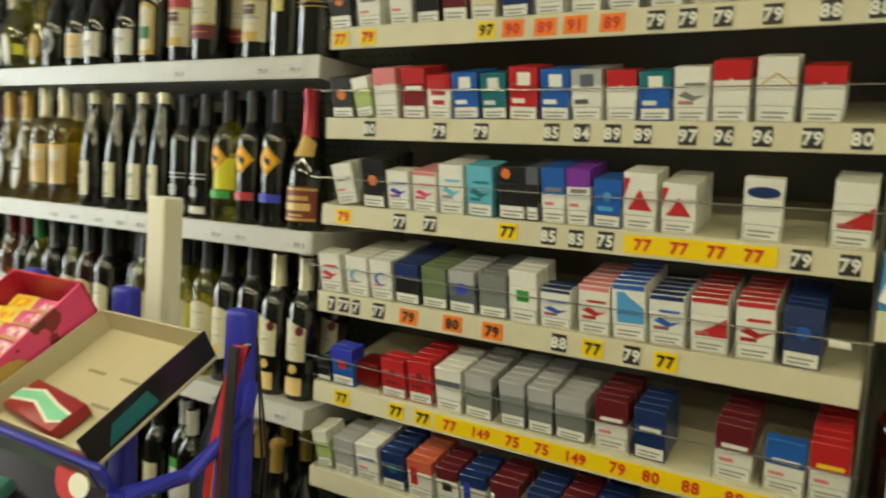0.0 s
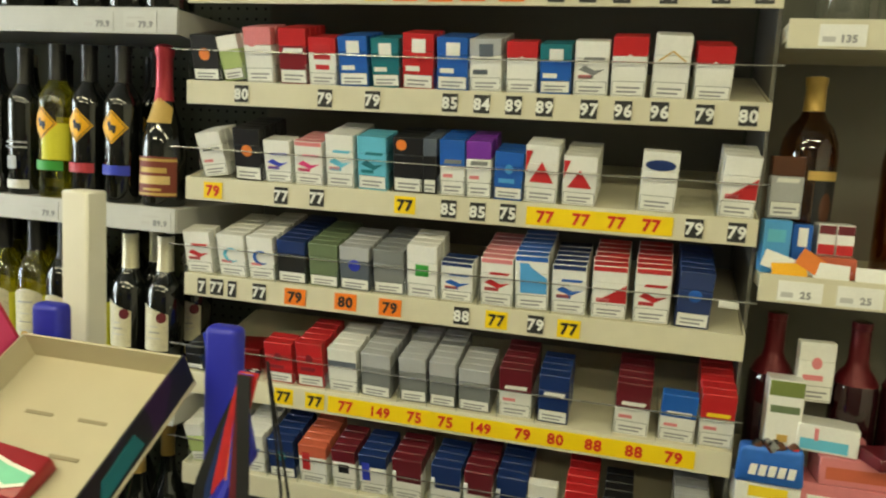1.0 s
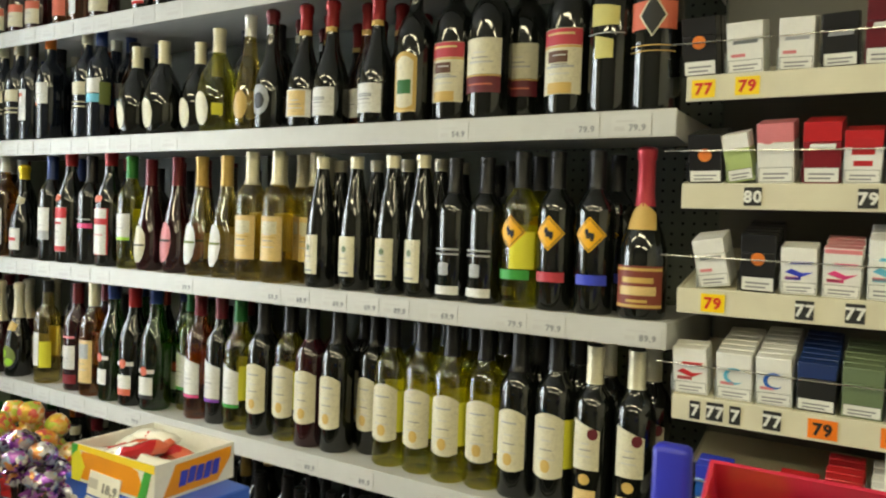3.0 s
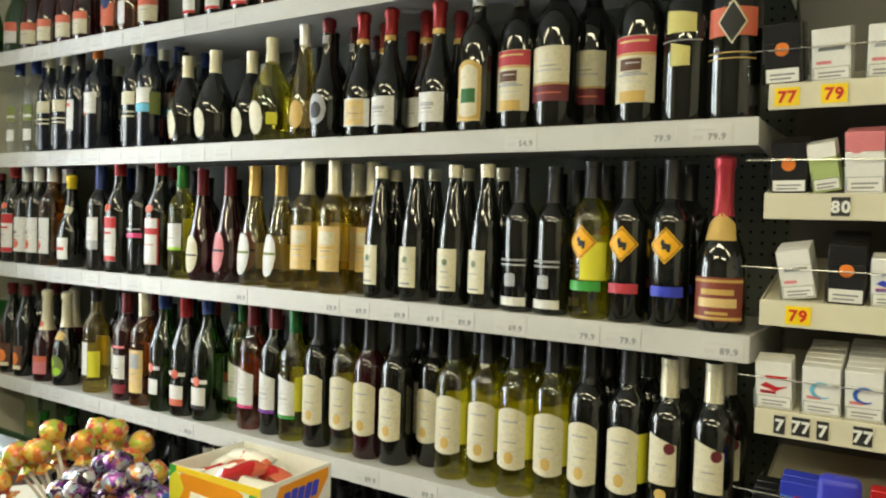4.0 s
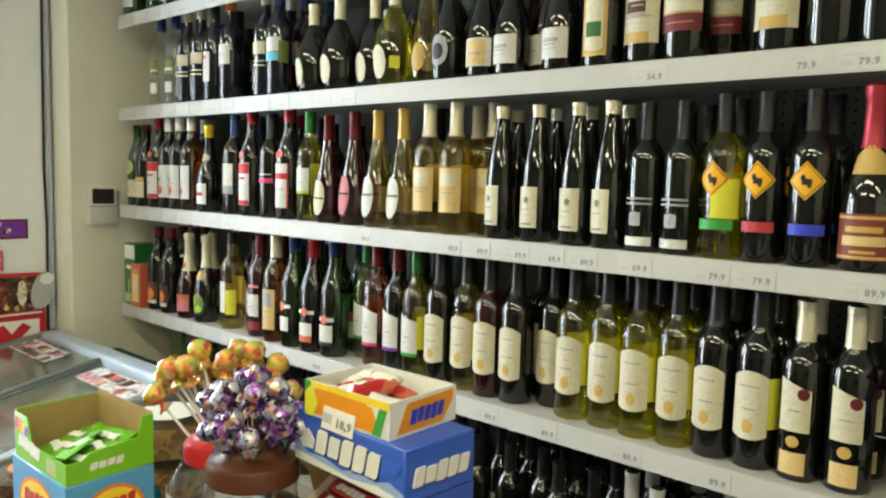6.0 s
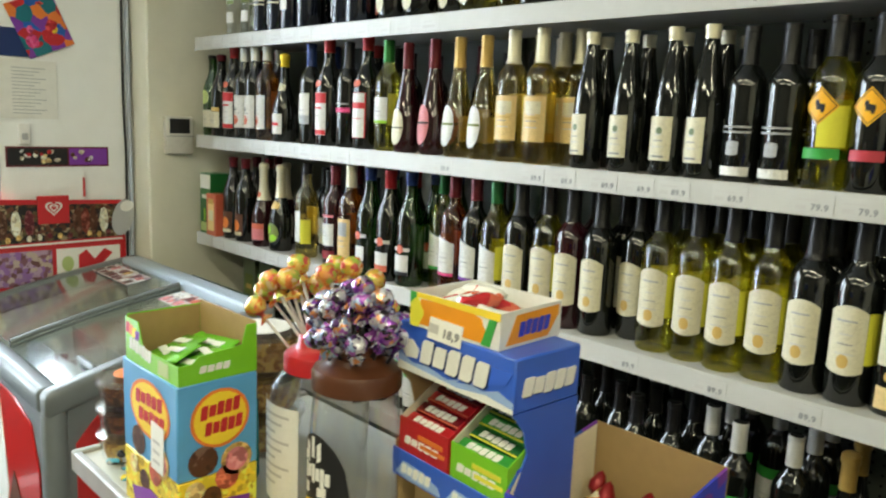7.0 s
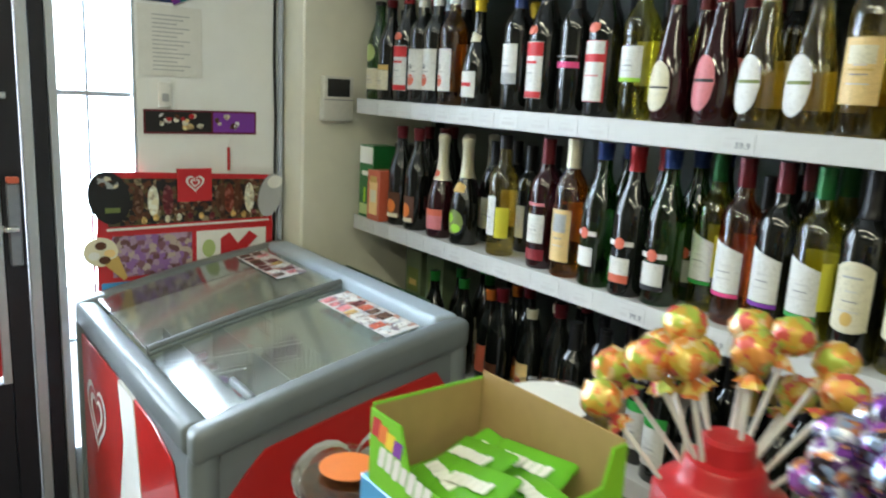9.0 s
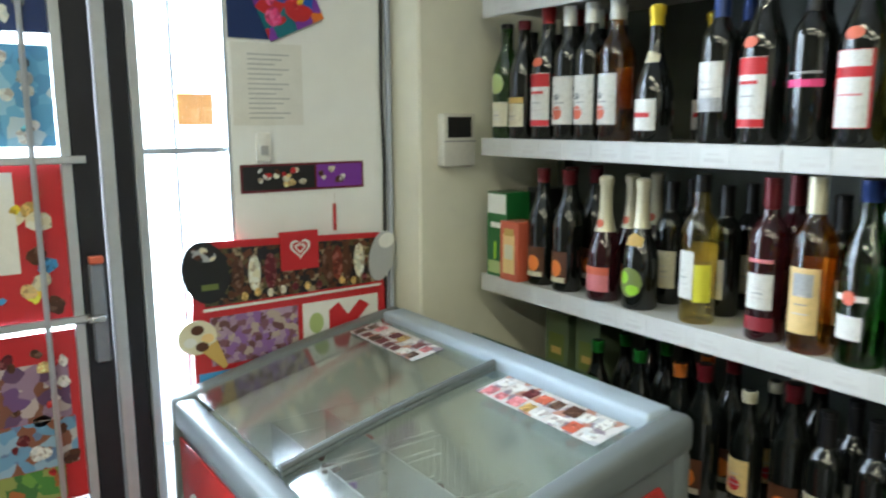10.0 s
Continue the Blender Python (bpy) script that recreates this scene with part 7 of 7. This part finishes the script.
for i in range(6):
    g = thing("pink_gum_pack", "pink gum pack with a yellow end in the pink box", "gum pack", fr @ pose(0.16, -0.13 + 0.0215 * i, 0.024, 14, 0, 2), "pink gum packs")
    part("wrapper", box(-0.056, 0.056, -0.01, 0.01, -0.014, 0.014, 0.003, 2), mat("pink_wrapper", (0.66, 0.07, 0.24), 0.35, 0, 0.2, 50, 0.05), g)
    part("end_print", box(-0.057, -0.012, -0.0106, 0.0106, -0.0146, 0.0146, 0.003, 2), mat("yellow_wrapper", (0.82, 0.6, 0.1), 0.35, 0, 0.2, 50, 0.05), g)
    part("stripe", slab(rect(-0.01, 0.05, -0.0092, -0.0066), 0.0006, "xy"), paper("gold"), g, at=pose(0, 0, 0.0141))
    part("emblem", slab([(0.0, -0.005), (0.036, -0.006), (0.04, 0.004), (0.018, 0.007), (0.002, 0.004)], 0.0006, "xy"), patchwork("pale_pink_print", [(0.7, 0.4, 0.5), (0.66, 0.1, 0.26), (0.75, 0.6, 0.64)], 160), g, at=pose(0, 0, 0.0143))
    part("emblem", slab(oval(-0.034, 0, 0.014, 0.007), 0.0006, "xy"), patchwork("sun_print", [PAL["signyellow"], PAL["yellow"], (0.75, 0.3, 0.02)], 170), g, at=pose(0, 0, 0.0148))
# cream tray with one gum pack
ct = thing("cream_gum_tray", "nearly empty cream card gum tray on the rack", "tray", fr @ pose(0.225, -0.148, 0.001))
tray_walls(ct, 0.156, 0.146, 0.026, 0.002, CREAMB, 0.6)
part("outer_print", box(0.1562, 0.158, 0.0, 0.146, -0.004, 0.028), patchwork("dark_tray_print", [PAL["black"], (0.02, 0.02, 0.03), PAL["black"], (0.03, 0.01, 0.04)], 30), ct)
part("printed_shape", slab([(0.02, 0.002), (0.075, 0.004), (0.07, 0.02), (0.03, 0.018)], 0.001, "yz"), paper("teal"), ct, at=pose(0.158, 0, 0))
for i in range(4):
    part("slot", box(0.04 + 0.05 * (i % 2), 0.066 + 0.05 * (i % 2), 0.05 + 0.035 * (i // 2), 0.053 + 0.035 * (i // 2), 0.0021, 0.0028), mat("slot_shadow", (0.3, 0.26, 0.18), 0.8), ct)
gp = thing("striped_gum_pack", "red, green and white striped gum pack in the tray", "gum pack", fr @ pose(0.285, -0.12, 0.011, 0, 0, -6))
part("wrapper", box(-0.045, 0.045, -0.019, 0.019, -0.007, 0.007, 0.003, 2), mat("dark_red_wrapper", (0.3, 0.02, 0.03), 0.3, 0, 0.15, 50), gp)
part("stripe", slab([(-0.044, -0.012), (-0.01, -0.004), (0.03, -0.014), (0.044, -0.008), (0.044, 0.004), (0.02, 0.006), (-0.015, 0.012), (-0.044, 0.003)], 0.0006, "xy"), paper("white"), gp, at=pose(0, 0, 0.0071))
part("stripe", slab([(-0.044, -0.009), (-0.01, -0.001), (0.03, -0.011), (0.044, -0.005), (0.044, 0.001), (0.02, 0.003), (-0.015, 0.009), (-0.044, 0.0)], 0.0009, "xy"), mat("mint_print", (0.2, 0.6, 0.42), 0.4), gp, at=pose(0, 0, 0.0071))
fr2 = rack.matrix_basis @ pose(0, TIERS[1][0], TIERS[1][1], 30)
for i in range(6):
    g = thing("mint_gum_pack", "mint green and white gum pack on the lower rack tier", "gum pack", fr2 @ pose(0.08 + 0.06 * i, -0.1 + 0.02 * (i % 2), 0.01, 0, 0, rq.uniform(-8, 8)), "mint gum packs")
    part("wrapper", box(-0.025, 0.025, -0.04, 0.04, -0.008, 0.008, 0.003, 2), mat("mint_wrapper", (0.12, 0.42, 0.36), 0.3, 0.1, 0.2, 40), g)
    part("stripe", slab(rect(-0.024, 0.024, -0.012, 0.006), 0.0006, "xy"), paper("white"), g, at=pose(0, 0, 0.0081))
sticker = part("red_sticker", slab(oval(0.372, 0.0, 0.02, 0.02, 14), 0.001), paper("red"), rack, at=pose(0, -0.16, 0.405, -12))
part("sticker_print", slab(oval(0.385, -0.004, 0.013, 0.01, 12), 0.0015), paper("white"), sticker)

# lanyards hanging on the last upright
lan = thing("hanging_lanyards", "bundle of red, black and white lanyard straps hanging on the rack", "lanyard", pose(-0.452, 0.574, CT + 0.371))
STRAPS = (("white", -0.03, 0.0025), ("black", -0.024, 0.0065), ("white", -0.014, 0.0016), ("navy", -0.01, 0.006), ("red", 0.001, 0.008), ("orange", 0.009, 0.0035), ("royal", 0.015, 0.005), ("maroon", 0.022, 0.006), ("black", 0.03, 0.005))
for i, (c, dx, half) in enumerate(STRAPS):
    bm, prev = bmesh.new(), None
    for k in range(13):
        z = 0.142 - 0.045 * k
        spread = math.sin(min(1.0, k / 3.5) * math.pi / 2)
        cx, cy = 0.006 * (1 - spread) + dx * spread - 0.016 * math.sin(min(k, 7) * math.pi / 7), -0.004 - 0.0022 * i - 0.012 * math.sin(min(k, 8) * math.pi / 8)
        cur = [bm.verts.new((cx + a * half, cy + q, z)) for a, q in ((-1, 0), (1, 0), (1, 0.0014), (-1, 0.0014))]
        if prev:
            for a in range(4):
                bm.faces.new((prev[a], prev[(a + 1) % 4], cur[(a + 1) % 4], cur[a]))
        prev = cur
    part("strap", bm, mat("strap_" + c, PAL[c], 0.7, 0, 0.3, 120, 0.2), lan, f"{c} woven strap")
for dx in (0.034, 0.04):
    part("cord", rod([(0.016, -0.004, 0.15), (dx, -0.01, 0.05), (dx - 0.006, -0.012, -0.1), (dx + 0.004, -0.01, -0.3)], 0.0013, 6), plastic("black"), lan, "thin black cord")

# white post clamped behind the tiers
POSTP = mat("white_post_paint", (0.7, 0.68, 0.6), 0.45, 0, 0.06, 30)
post_part = part("price_post", box(-0.0145, 0.0145, -0.012, 0.016, 0.43, 0.628, 0.002), POSTP, rack, "square white painted post", at=pose(0.218, 0.044, 0))
part("clamp", box(-0.02, 0.02, -0.03, -0.0122, 0.44, 0.47, 0.002), BLUEP, post_part)

# ---- ice cream freezer ----
FX0, FX1, FY0, FY1 = -3.9, -2.83, 0.475, 1.15
FRAMEP = mat("grey_freezer_plastic", (0.16, 0.178, 0.182), 0.38, 0, 0.08, 24, 0.04)
FRED = mat("freezer_red", (0.5, 0.015, 0.012), 0.3, 0, 0.1, 14, 0.02, coat=0.3)
LINER = mat("white_liner", (0.78, 0.8, 0.76), 0.4, 0, 0.06, 16)


def ftop(y):
    """The height of the freezer's curved top."""
    u = (y - FY0) / (FY1 - FY0)
    return 0.735 + 0.185 * u - 0.045 * u * u


fz = thing("ice_cream_freezer", "red and grey ice cream chest freezer with sloping glass lids", "freezer", pose(0, 0, 0))
YS = [FY0 + (FY1 - FY0) * i / 12 for i in range(13)]


def arch(y0, y1, over, under):
    ys = [y0 + (y1 - y0) * i / 12 for i in range(13)]
    return [(y, ftop(y) + over) for y in ys] + [(y, ftop(y) + under) for y in reversed(ys)]


part("end_wall", slab([(FY0 + 0.02, 0.06)] + [(y, ftop(y) - 0.03) for y in YS[1:-1]][::1] + [(FY1 - 0.02, 0.06)], 0.03, "yz"), FRAMEP, fz, at=pose(FX1 - 0.035, 0, 0))
part("end_wall", slab([(FY0 + 0.02, 0.06)] + [(y, ftop(y) - 0.03) for y in YS[1:-1]] + [(FY1 - 0.02, 0.06)], 0.03, "yz"), FRAMEP, fz, at=pose(FX0 + 0.005, 0, 0))
part("front_wall", box(FX0 + 0.036, FX1 - 0.036, FY0 + 0.012, FY0 + 0.04, 0.06, ftop(FY0) - 0.03, 0.004), FRAMEP, fz)
part("back_wall", box(FX0 + 0.036, FX1 - 0.036, FY1 - 0.04, FY1 - 0.012, 0.06, ftop(FY1) - 0.03, 0.004), FRAMEP, fz)
part("plinth", box(FX0 + 0.03, FX1 - 0.03, FY0 + 0.03, FY1 - 0.03, 0.0, 0.0595), plastic("black"), fz)
part("liner_floor", box(FX0 + 0.036, FX1 - 0.036, FY0 + 0.041, FY1 - 0.041, 0.3, 0.32), LINER, fz)
for x in (FX0 + 0.0355, FX1 - 0.042):
    part("liner_wall", slab([(FY0 + 0.045, 0.321)] + [(y, ftop(y) - 0.04) for y in YS[1:-1]] + [(FY1 - 0.045, 0.321)], 0.006, "yz"), LINER, fz, at=pose(x, 0, 0))
part("liner_wall", box(FX0 + 0.044, FX1 - 0.044, FY1 - 0.05, FY1 - 0.0405, 0.321, ftop(FY1) - 0.04), LINER, fz)
part("liner_wall", box(FX0 + 0.044, FX1 - 0.044, FY0 + 0.0405, FY0 + 0.05, 0.321, ftop(FY0) - 0.04), LINER, fz)


for x in (FX0 - 0.002, FX1 - 0.058):
    part("end_rim", bevelled(slab(arch(FY0, FY1, 0.012, -0.062), 0.06, "yz"), 0.018), FRAMEP, fz, at=pose(x, 0, 0))
part("front_rim", box(FX0 + 0.05, FX1 - 0.05, FY0 - 0.004, FY0 + 0.055, ftop(FY0) - 0.055, ftop(FY0) + 0.014, 0.016, 3), FRAMEP, fz)
part("back_rim", box(FX0 + 0.05, FX1 - 0.05, FY1 - 0.075, FY1, ftop(FY1) - 0.055, ftop(FY1) + 0.012, 0.012, 3), mat("pale_freezer_rim", (0.42, 0.5, 0.58), 0.35, 0, 0.06, 20), fz)
# corner posts and red side panels
for cx, cy in ((FX1 - 0.03, FY0 + 0.03), (FX0 + 0.03, FY0 + 0.03), (FX1 - 0.03, FY1 - 0.03)):
    part("corner_post", lathe([(0.032, 0.06), (0.034, 0.1), (0.034, ftop(cy) - 0.07), (0.03, ftop(cy) - 0.05)], 20, None, (cx, cy)), FRAMEP, fz)
ys = [FY0 + 0.07 + (FY1 - FY0 - 0.13) * i / 14 for i in range(15)]
curve = [(y, min(ftop(y) - 0.09, 0.52 + 0.33 * math.sin(math.pi * min(1, 0.12 + 1.1 * (y - ys[0]) / (ys[-1] - ys[0])) * 0.62))) for y in ys]
curve[-1] = (curve[-1][0], curve[-1][1] - 0.06)
side = part("side_panel", slab([(ys[0], 0.1)] + curve + [(ys[-1], 0.1)], 0.006, "yz"), FRED, fz, "red side panel", at=pose(FX1 - 0.004, 0, 0))
front = part("front_panel", bevelled(slab([(FX0 + 0.05, 0.1), (FX1 - 0.1, 0.1), (FX1 - 0.1, 0.5), (FX1 - 0.16, 0.62), (FX1 - 0.3, 0.655), (FX0 + 0.05, 0.655)], 0.006), 0.003, 1), FRED, fz, "red front panel", at=pose(0, FY0 + 0.012, 0))


def heart(scale, n=36):
    pts = []
    for i in range(n):
        t = 2 * math.pi * i / n
        pts.append((scale * 16 * math.sin(t) ** 3 / 17, scale * (13 * math.cos(t) - 5 * math.cos(2 * t) - 2 * math.cos(3 * t) - math.cos(4 * t)) / 17))
    return pts


def ribbon(outer, inner, depth, plane):
    bm = bmesh.new()
    n = len(outer)
    put = (lambda p, d: (d, p[0], p[1])) if plane == "yz" else (lambda p, d: (p[0], -d, p[1]))
    a = [bm.verts.new(put(p, depth)) for p in outer]
    b = [bm.verts.new(put(p, depth)) for p in inner]
    for i in range(n):
        bm.faces.new((a[i], a[(i + 1) % n], b[(i + 1) % n], b[i]))
    return bm


for k, (s0, s1) in enumerate(((0.16, 0.132), (0.1, 0.07))):
    part("heart_emblem", ribbon(heart(s0), heart(s1), 0.0075, "yz"), paper("white"), side, at=pose(0, 0.83, 0.56))
    part("heart_emblem", ribbon(heart(s0 * 0.75), heart(s1 * 0.75), 0.0075, "xz"), paper("white"), front, at=pose(-3.68, 0, 0.46))
part("white_curve", slab([(-3.42, 0.1), (-3.3, 0.1), (-3.22, 0.35), (-3.28, 0.655), (-3.42, 0.655), (-3.38, 0.5), (-3.44, 0.3)], 0.0085), paper("white"), front)
part("ice_cream_print", slab([(-3.2, 0.1), (-3.02, 0.1), (-3.05, 0.3), (-3.16, 0.42), (-3.22, 0.3)], 0.0085), paper("brown"), front)

# glass lids with their slides and stickers
LIDGLASS = thin_clear("lid_glass", (0.93, 0.98, 0.95), 4.6, 0.12)
MID = -3.33


def lid(x0, x1, lift):
    bm = bmesh.new()
    y0, y1 = FY0 + 0.056, FY1 - 0.08
    rows = []
    for i in range(13):
        y = y0 + (y1 - y0) * i / 12
        rows.append([bm.verts.new((x, y, ftop(y) + lift + d)) for x, d in ((x0, 0), (x1, 0), (x1, 0.004), (x0, 0.004))])
    for a, b in zip(rows, rows[1:]):
        for k in range(4):
            bm.faces.new((a[k], a[(k + 1) % 4], b[(k + 1) % 4], b[k]))
    bm.faces.new(rows[0])
    bm.faces.new(rows[-1][::-1])
    return bm


for x0, x1, lift in ((FX0 + 0.06, MID + 0.01, 0.0), (MID - 0.01, FX1 - 0.06, -0.012)):
    g = part("glass_lid", lid(x0, x1, lift), LIDGLASS, fz)
    g.visible_shadow = False
    y0, y1 = FY0 + 0.056, FY1 - 0.08
    bar = rod([(x1 - 0.01 if lift == 0 else x0 + 0.01, y0 + (y1 - y0) * i / 10, ftop(y0 + (y1 - y0) * i / 10) + lift + 0.008) for i in range(11)], 0.009, 8)
    part("lid_frame", bar, FRAMEP, g, "grey lid frame")
part("handle", box(-3.0, -2.88, 0.61, 0.625, ftop(0.62) - 0.006, ftop(0.62) + 0.012, 0.004, 2), FRAMEP, fz)
for sx0, sx1 in ((-3.82, -3.5), (-3.25, -2.9)):
    st = thing("lid_sticker", "printed ice cream sticker strip on the freezer lid", "sticker", pose((sx0 + sx1) / 2, 1.0, ftop(1.0) + 0.006, 8.5, 0, 0), "stickers on the freezer lid")
    part("sheet", box(-(sx1 - sx0) / 2, (sx1 - sx0) / 2, -0.048, 0.048, 0, 0.0008), patchwork("sticker_photo", [(0.66, 0.64, 0.62), (0.5, 0.5, 0.52), (0.66, 0.64, 0.62), (0.25, 0.2, 0.24), (0.45, 0.22, 0.16), (0.6, 0.58, 0.55)], 46), st)
    rr = random.Random(int(-sx0 * 100))
    for i in range(16):
        x0 = (sx1 - sx0) * (-0.47 + 0.118 * (i % 8))
        o = rect(x0, x0 + (sx1 - sx0) * rr.uniform(0.07, 0.11), -0.042 + 0.044 * (i // 8), -0.006 + 0.044 * (i // 8) - rr.uniform(0, 0.01), rr.uniform(-0.004, 0.004))
        part("printed_shape", slab(o, 0.0012 + 0.0001 * i, "xy"), printed(rr.choice(["brown", "pink", "maroon", "gold", "silver", "white", "salmon", "slate", "white"])), st)
# baskets and ice creams inside
for i, bx in enumerate((-3.83, -3.5, -3.18)):
    bk = thing("freezer_basket", "white wire basket with ice creams in the freezer", "basket", pose(bx, 0.555, 0.44), "baskets in the freezer")
    w, d, h = 0.3, 0.48, 0.2
    for z in (0.0, 0.075, 0.15, h):
        part("wire_ring", rod([(0, 0, z), (w, 0, z), (w, d, z), (0, d, z), (0, 0, z)], 0.0025, 5), mat("white_wire", (0.7, 0.72, 0.72), 0.4), bk)
    for k in range(11):
        part("wire", rod([(w * k / 10, 0, h), (w * k / 10, 0, 0), (w * k / 10, d, 0), (w * k / 10, d, h)], 0.0018, 5), mat("white_wire"), bk)
    for k in range(1, 3):
        part("partition", box(0.004, w - 0.004, d * k / 3 - 0.002, d * k / 3 + 0.002, 0.004, h), mat("frosty_partition", (0.7, 0.74, 0.76), 0.4, trans=0.5), bk)
    for k in range(9):
        ic = thing("ice_cream_pack", "wrapped ice cream lying in the freezer basket", "ice cream", pose(bx + 0.06 + 0.09 * (k % 3), 0.63 + 0.16 * (k // 3), 0.53 + 0.02 * rq.random(), rq.uniform(-20, 20), rq.uniform(-20, 20), rq.uniform(0, 180)), "ice creams in the freezer")
        bm = box(-0.045, 0.045, -0.024, 0.024, -0.012, 0.012, 0.009, 2)
        for v in bm.verts:
            v.co += 0.003 * noise.noise_vector(v.co * 50 + Vector((k, i, 0)))
        cc = rq.choice(["navy", "purple", "brown", "white", "sky", "pink", "silver", "maroon"])
        part("wrapper", bm, mat("ice_wrap_" + cc, PAL[cc], 0.3, 0.1, 0.2, 60, 0.15), ic)
# picture boards standing at the freezer's far end
bd = thing("ice_cream_sign_board", "tall red sign board with ice cream pictures at the freezer's end", "sign board", pose(FX0 - 0.004, 0, 0))
part("back_board", slab([(0.545, 0.5), (1.115, 0.5), (1.115, 0.94), (1.1, 1.11), (0.58, 1.13), (0.56, 1.12), (0.545, 0.92)], 0.004, "yz"), card("red"), bd)
part("upper_picture", slab([(0.58, 0.96), (1.1, 0.965), (1.1, 1.095), (0.58, 1.11)], 0.0055, "yz"), patchwork("dark_picture_print", [PAL["black"], PAL["brown"], PAL["black"], (0.12, 0.04, 0.02), (0.1, 0.08, 0.03), (0.3, 0.24, 0.14), PAL["black"]], 75), bd, "dark strip of ice cream pictures")
part("frame_line", slab([(0.575, 0.948), (1.1, 0.952), (1.1, 0.958), (0.575, 0.955)], 0.009, "yz"), paper("white"), bd)
part("lower_picture", slab(rect(0.59, 0.835, 0.8, 0.93), 0.0055, "yz"), patchwork("lilac_print", [(0.26, 0.14, 0.32), (0.14, 0.06, 0.06), (0.4, 0.28, 0.4), (0.45, 0.36, 0.3), (0.25, 0.12, 0.35), (0.2, 0.09, 0.12), (0.36, 0.24, 0.34)], 60), bd)
part("lower_picture", slab(rect(0.85, 1.09, 0.82, 0.93), 0.0055, "yz"), paper("white"), bd)
part("lower_picture", slab(rect(0.555, 0.75, 0.68, 0.785), 0.0055, "yz"), paper("sky"), bd)
part("printed_shape", slab([(0.93, 0.83), (1.0, 0.84), (1.06, 0.9), (1.03, 0.92), (0.99, 0.88), (0.96, 0.92), (0.93, 0.9)], 0.007, "yz"), paper("red"), bd)
part("printed_shape", slab(oval(0.89, 0.87, 0.022, 0.03), 0.007, "yz"), paper("palegreen"), bd)
dark_end = part("cut_out", slab(oval(0.585, 1.05, 0.06, 0.082, 18, 0.2), 0.011, "yz"), paper("black"), bd, "dark rounded ice cream cut-out")
part("cut_out_top", slab(oval(0.58, 1.098, 0.034, 0.018, 14, -0.3), 0.0125, "yz"), patchwork("pale_brown_print", [PAL["cream"], PAL["black"], PAL["brown"], PAL["silver"], PAL["black"]], 60), dark_end)
part("printed_shape", slab(rect(0.572, 0.615, 1.005, 1.02), 0.0125, "yz"), paper("olive"), dark_end)
grey_end = part("cut_out", slab(oval(1.105, 1.04, 0.042, 0.075, 18, -0.25), 0.011, "yz"), paper("silver"), bd, "grey rounded ice cream cut-out")
part("cut_out_top", slab(oval(1.12, 1.085, 0.028, 0.022, 12, 0.3), 0.0125, "yz"), paper("white"), grey_end)
cone = part("cut_out", slab(oval(0.555, 0.885, 0.05, 0.045, 16), 0.011, "yz"), paper("cream"), bd, "ice cream cone cut-out")
for dx, dz, c in ((0.0, 0.02, "brown"), (-0.02, -0.01, "white"), (0.025, -0.005, "peach"), (0.01, -0.025, "brown")):
    part("printed_shape", slab(oval(0.555 + dx, 0.885 + dz, 0.017, 0.013, 10), 0.0125, "yz"), paper(c), cone)
part("cone", slab([(0.56, 0.85), (0.605, 0.87), (0.63, 0.8), (0.62, 0.79)], 0.0115, "yz"), paper("gold"), bd)
logo = part("logo_plate", slab(rect(0.79, 0.9, 1.03, 1.135), 0.012, "yz"), paper("red"), bd, "red plate with white heart lines", at=pose(0, 0, 0))
part("heart_emblem", ribbon(heart(0.032), heart(0.024), 0.0135, "yz"), paper("white"), logo, at=pose(0, 0.845, 1.09))
part("heart_emblem", ribbon(heart(0.017), heart(0.01), 0.0135, "yz"), paper("white"), logo, at=pose(0, 0.845, 1.09))
rr = random.Random(2)
for i, y in enumerate((0.67, 0.715, 0.76, 0.93, 0.96, 0.99, 1.03)):
    part("ice_cream_print", slab(oval(y, 1.035, 0.017, 0.05, 12), 0.0075, "yz"), printed(("brown", "cream", "maroon", "brown", "russet", "brown", "cream")[i]), bd)
for i in range(12):
    part("printed_shape", slab(oval(0.65 + 0.036 * i, 0.978 + rr.uniform(-0.004, 0.006), 0.009, 0.012, 9), 0.0085, "yz"), printed(rr.choice(["brown", "cream", "gold", "maroon"])), bd)

# dark green crates on the floor behind the freezer
for i, (x, w) in enumerate(((-3.62, 0.22), (-3.36, 0.24))):
    cr = thing("green_crate", "low dark green crate between freezer and shelves", "crate", pose(x, 1.24, 0.55), "green crates")
    tray_walls(cr, w, 0.16, 0.24, 0.006, mat("crate_green", (0.02, 0.06, 0.02), 0.5, 0, 0.2, 30, 0.05), at=pose(-w / 2, -0.08, 0))
    for x0, x1, y0, y1 in ((-w / 2 - 0.006, w / 2 + 0.006, -0.086, -0.076), (-w / 2 - 0.006, w / 2 + 0.006, 0.076, 0.086), (-w / 2 - 0.006, -w / 2 + 0.004, -0.0758, 0.0758), (w / 2 - 0.004, w / 2 + 0.006, -0.0758, 0.0758)):
        part("rim", box(x0, x1, y0, y1, 0.2405, 0.256, 0.002), mat("crate_green"), cr)
    stand = solid("crate_stand", box(x - w / 2, x + w / 2, 1.165, 1.315, 0, 0.549, 0.003), mat("crate_green"), "dark green stacked crate below", "crate", kind="")
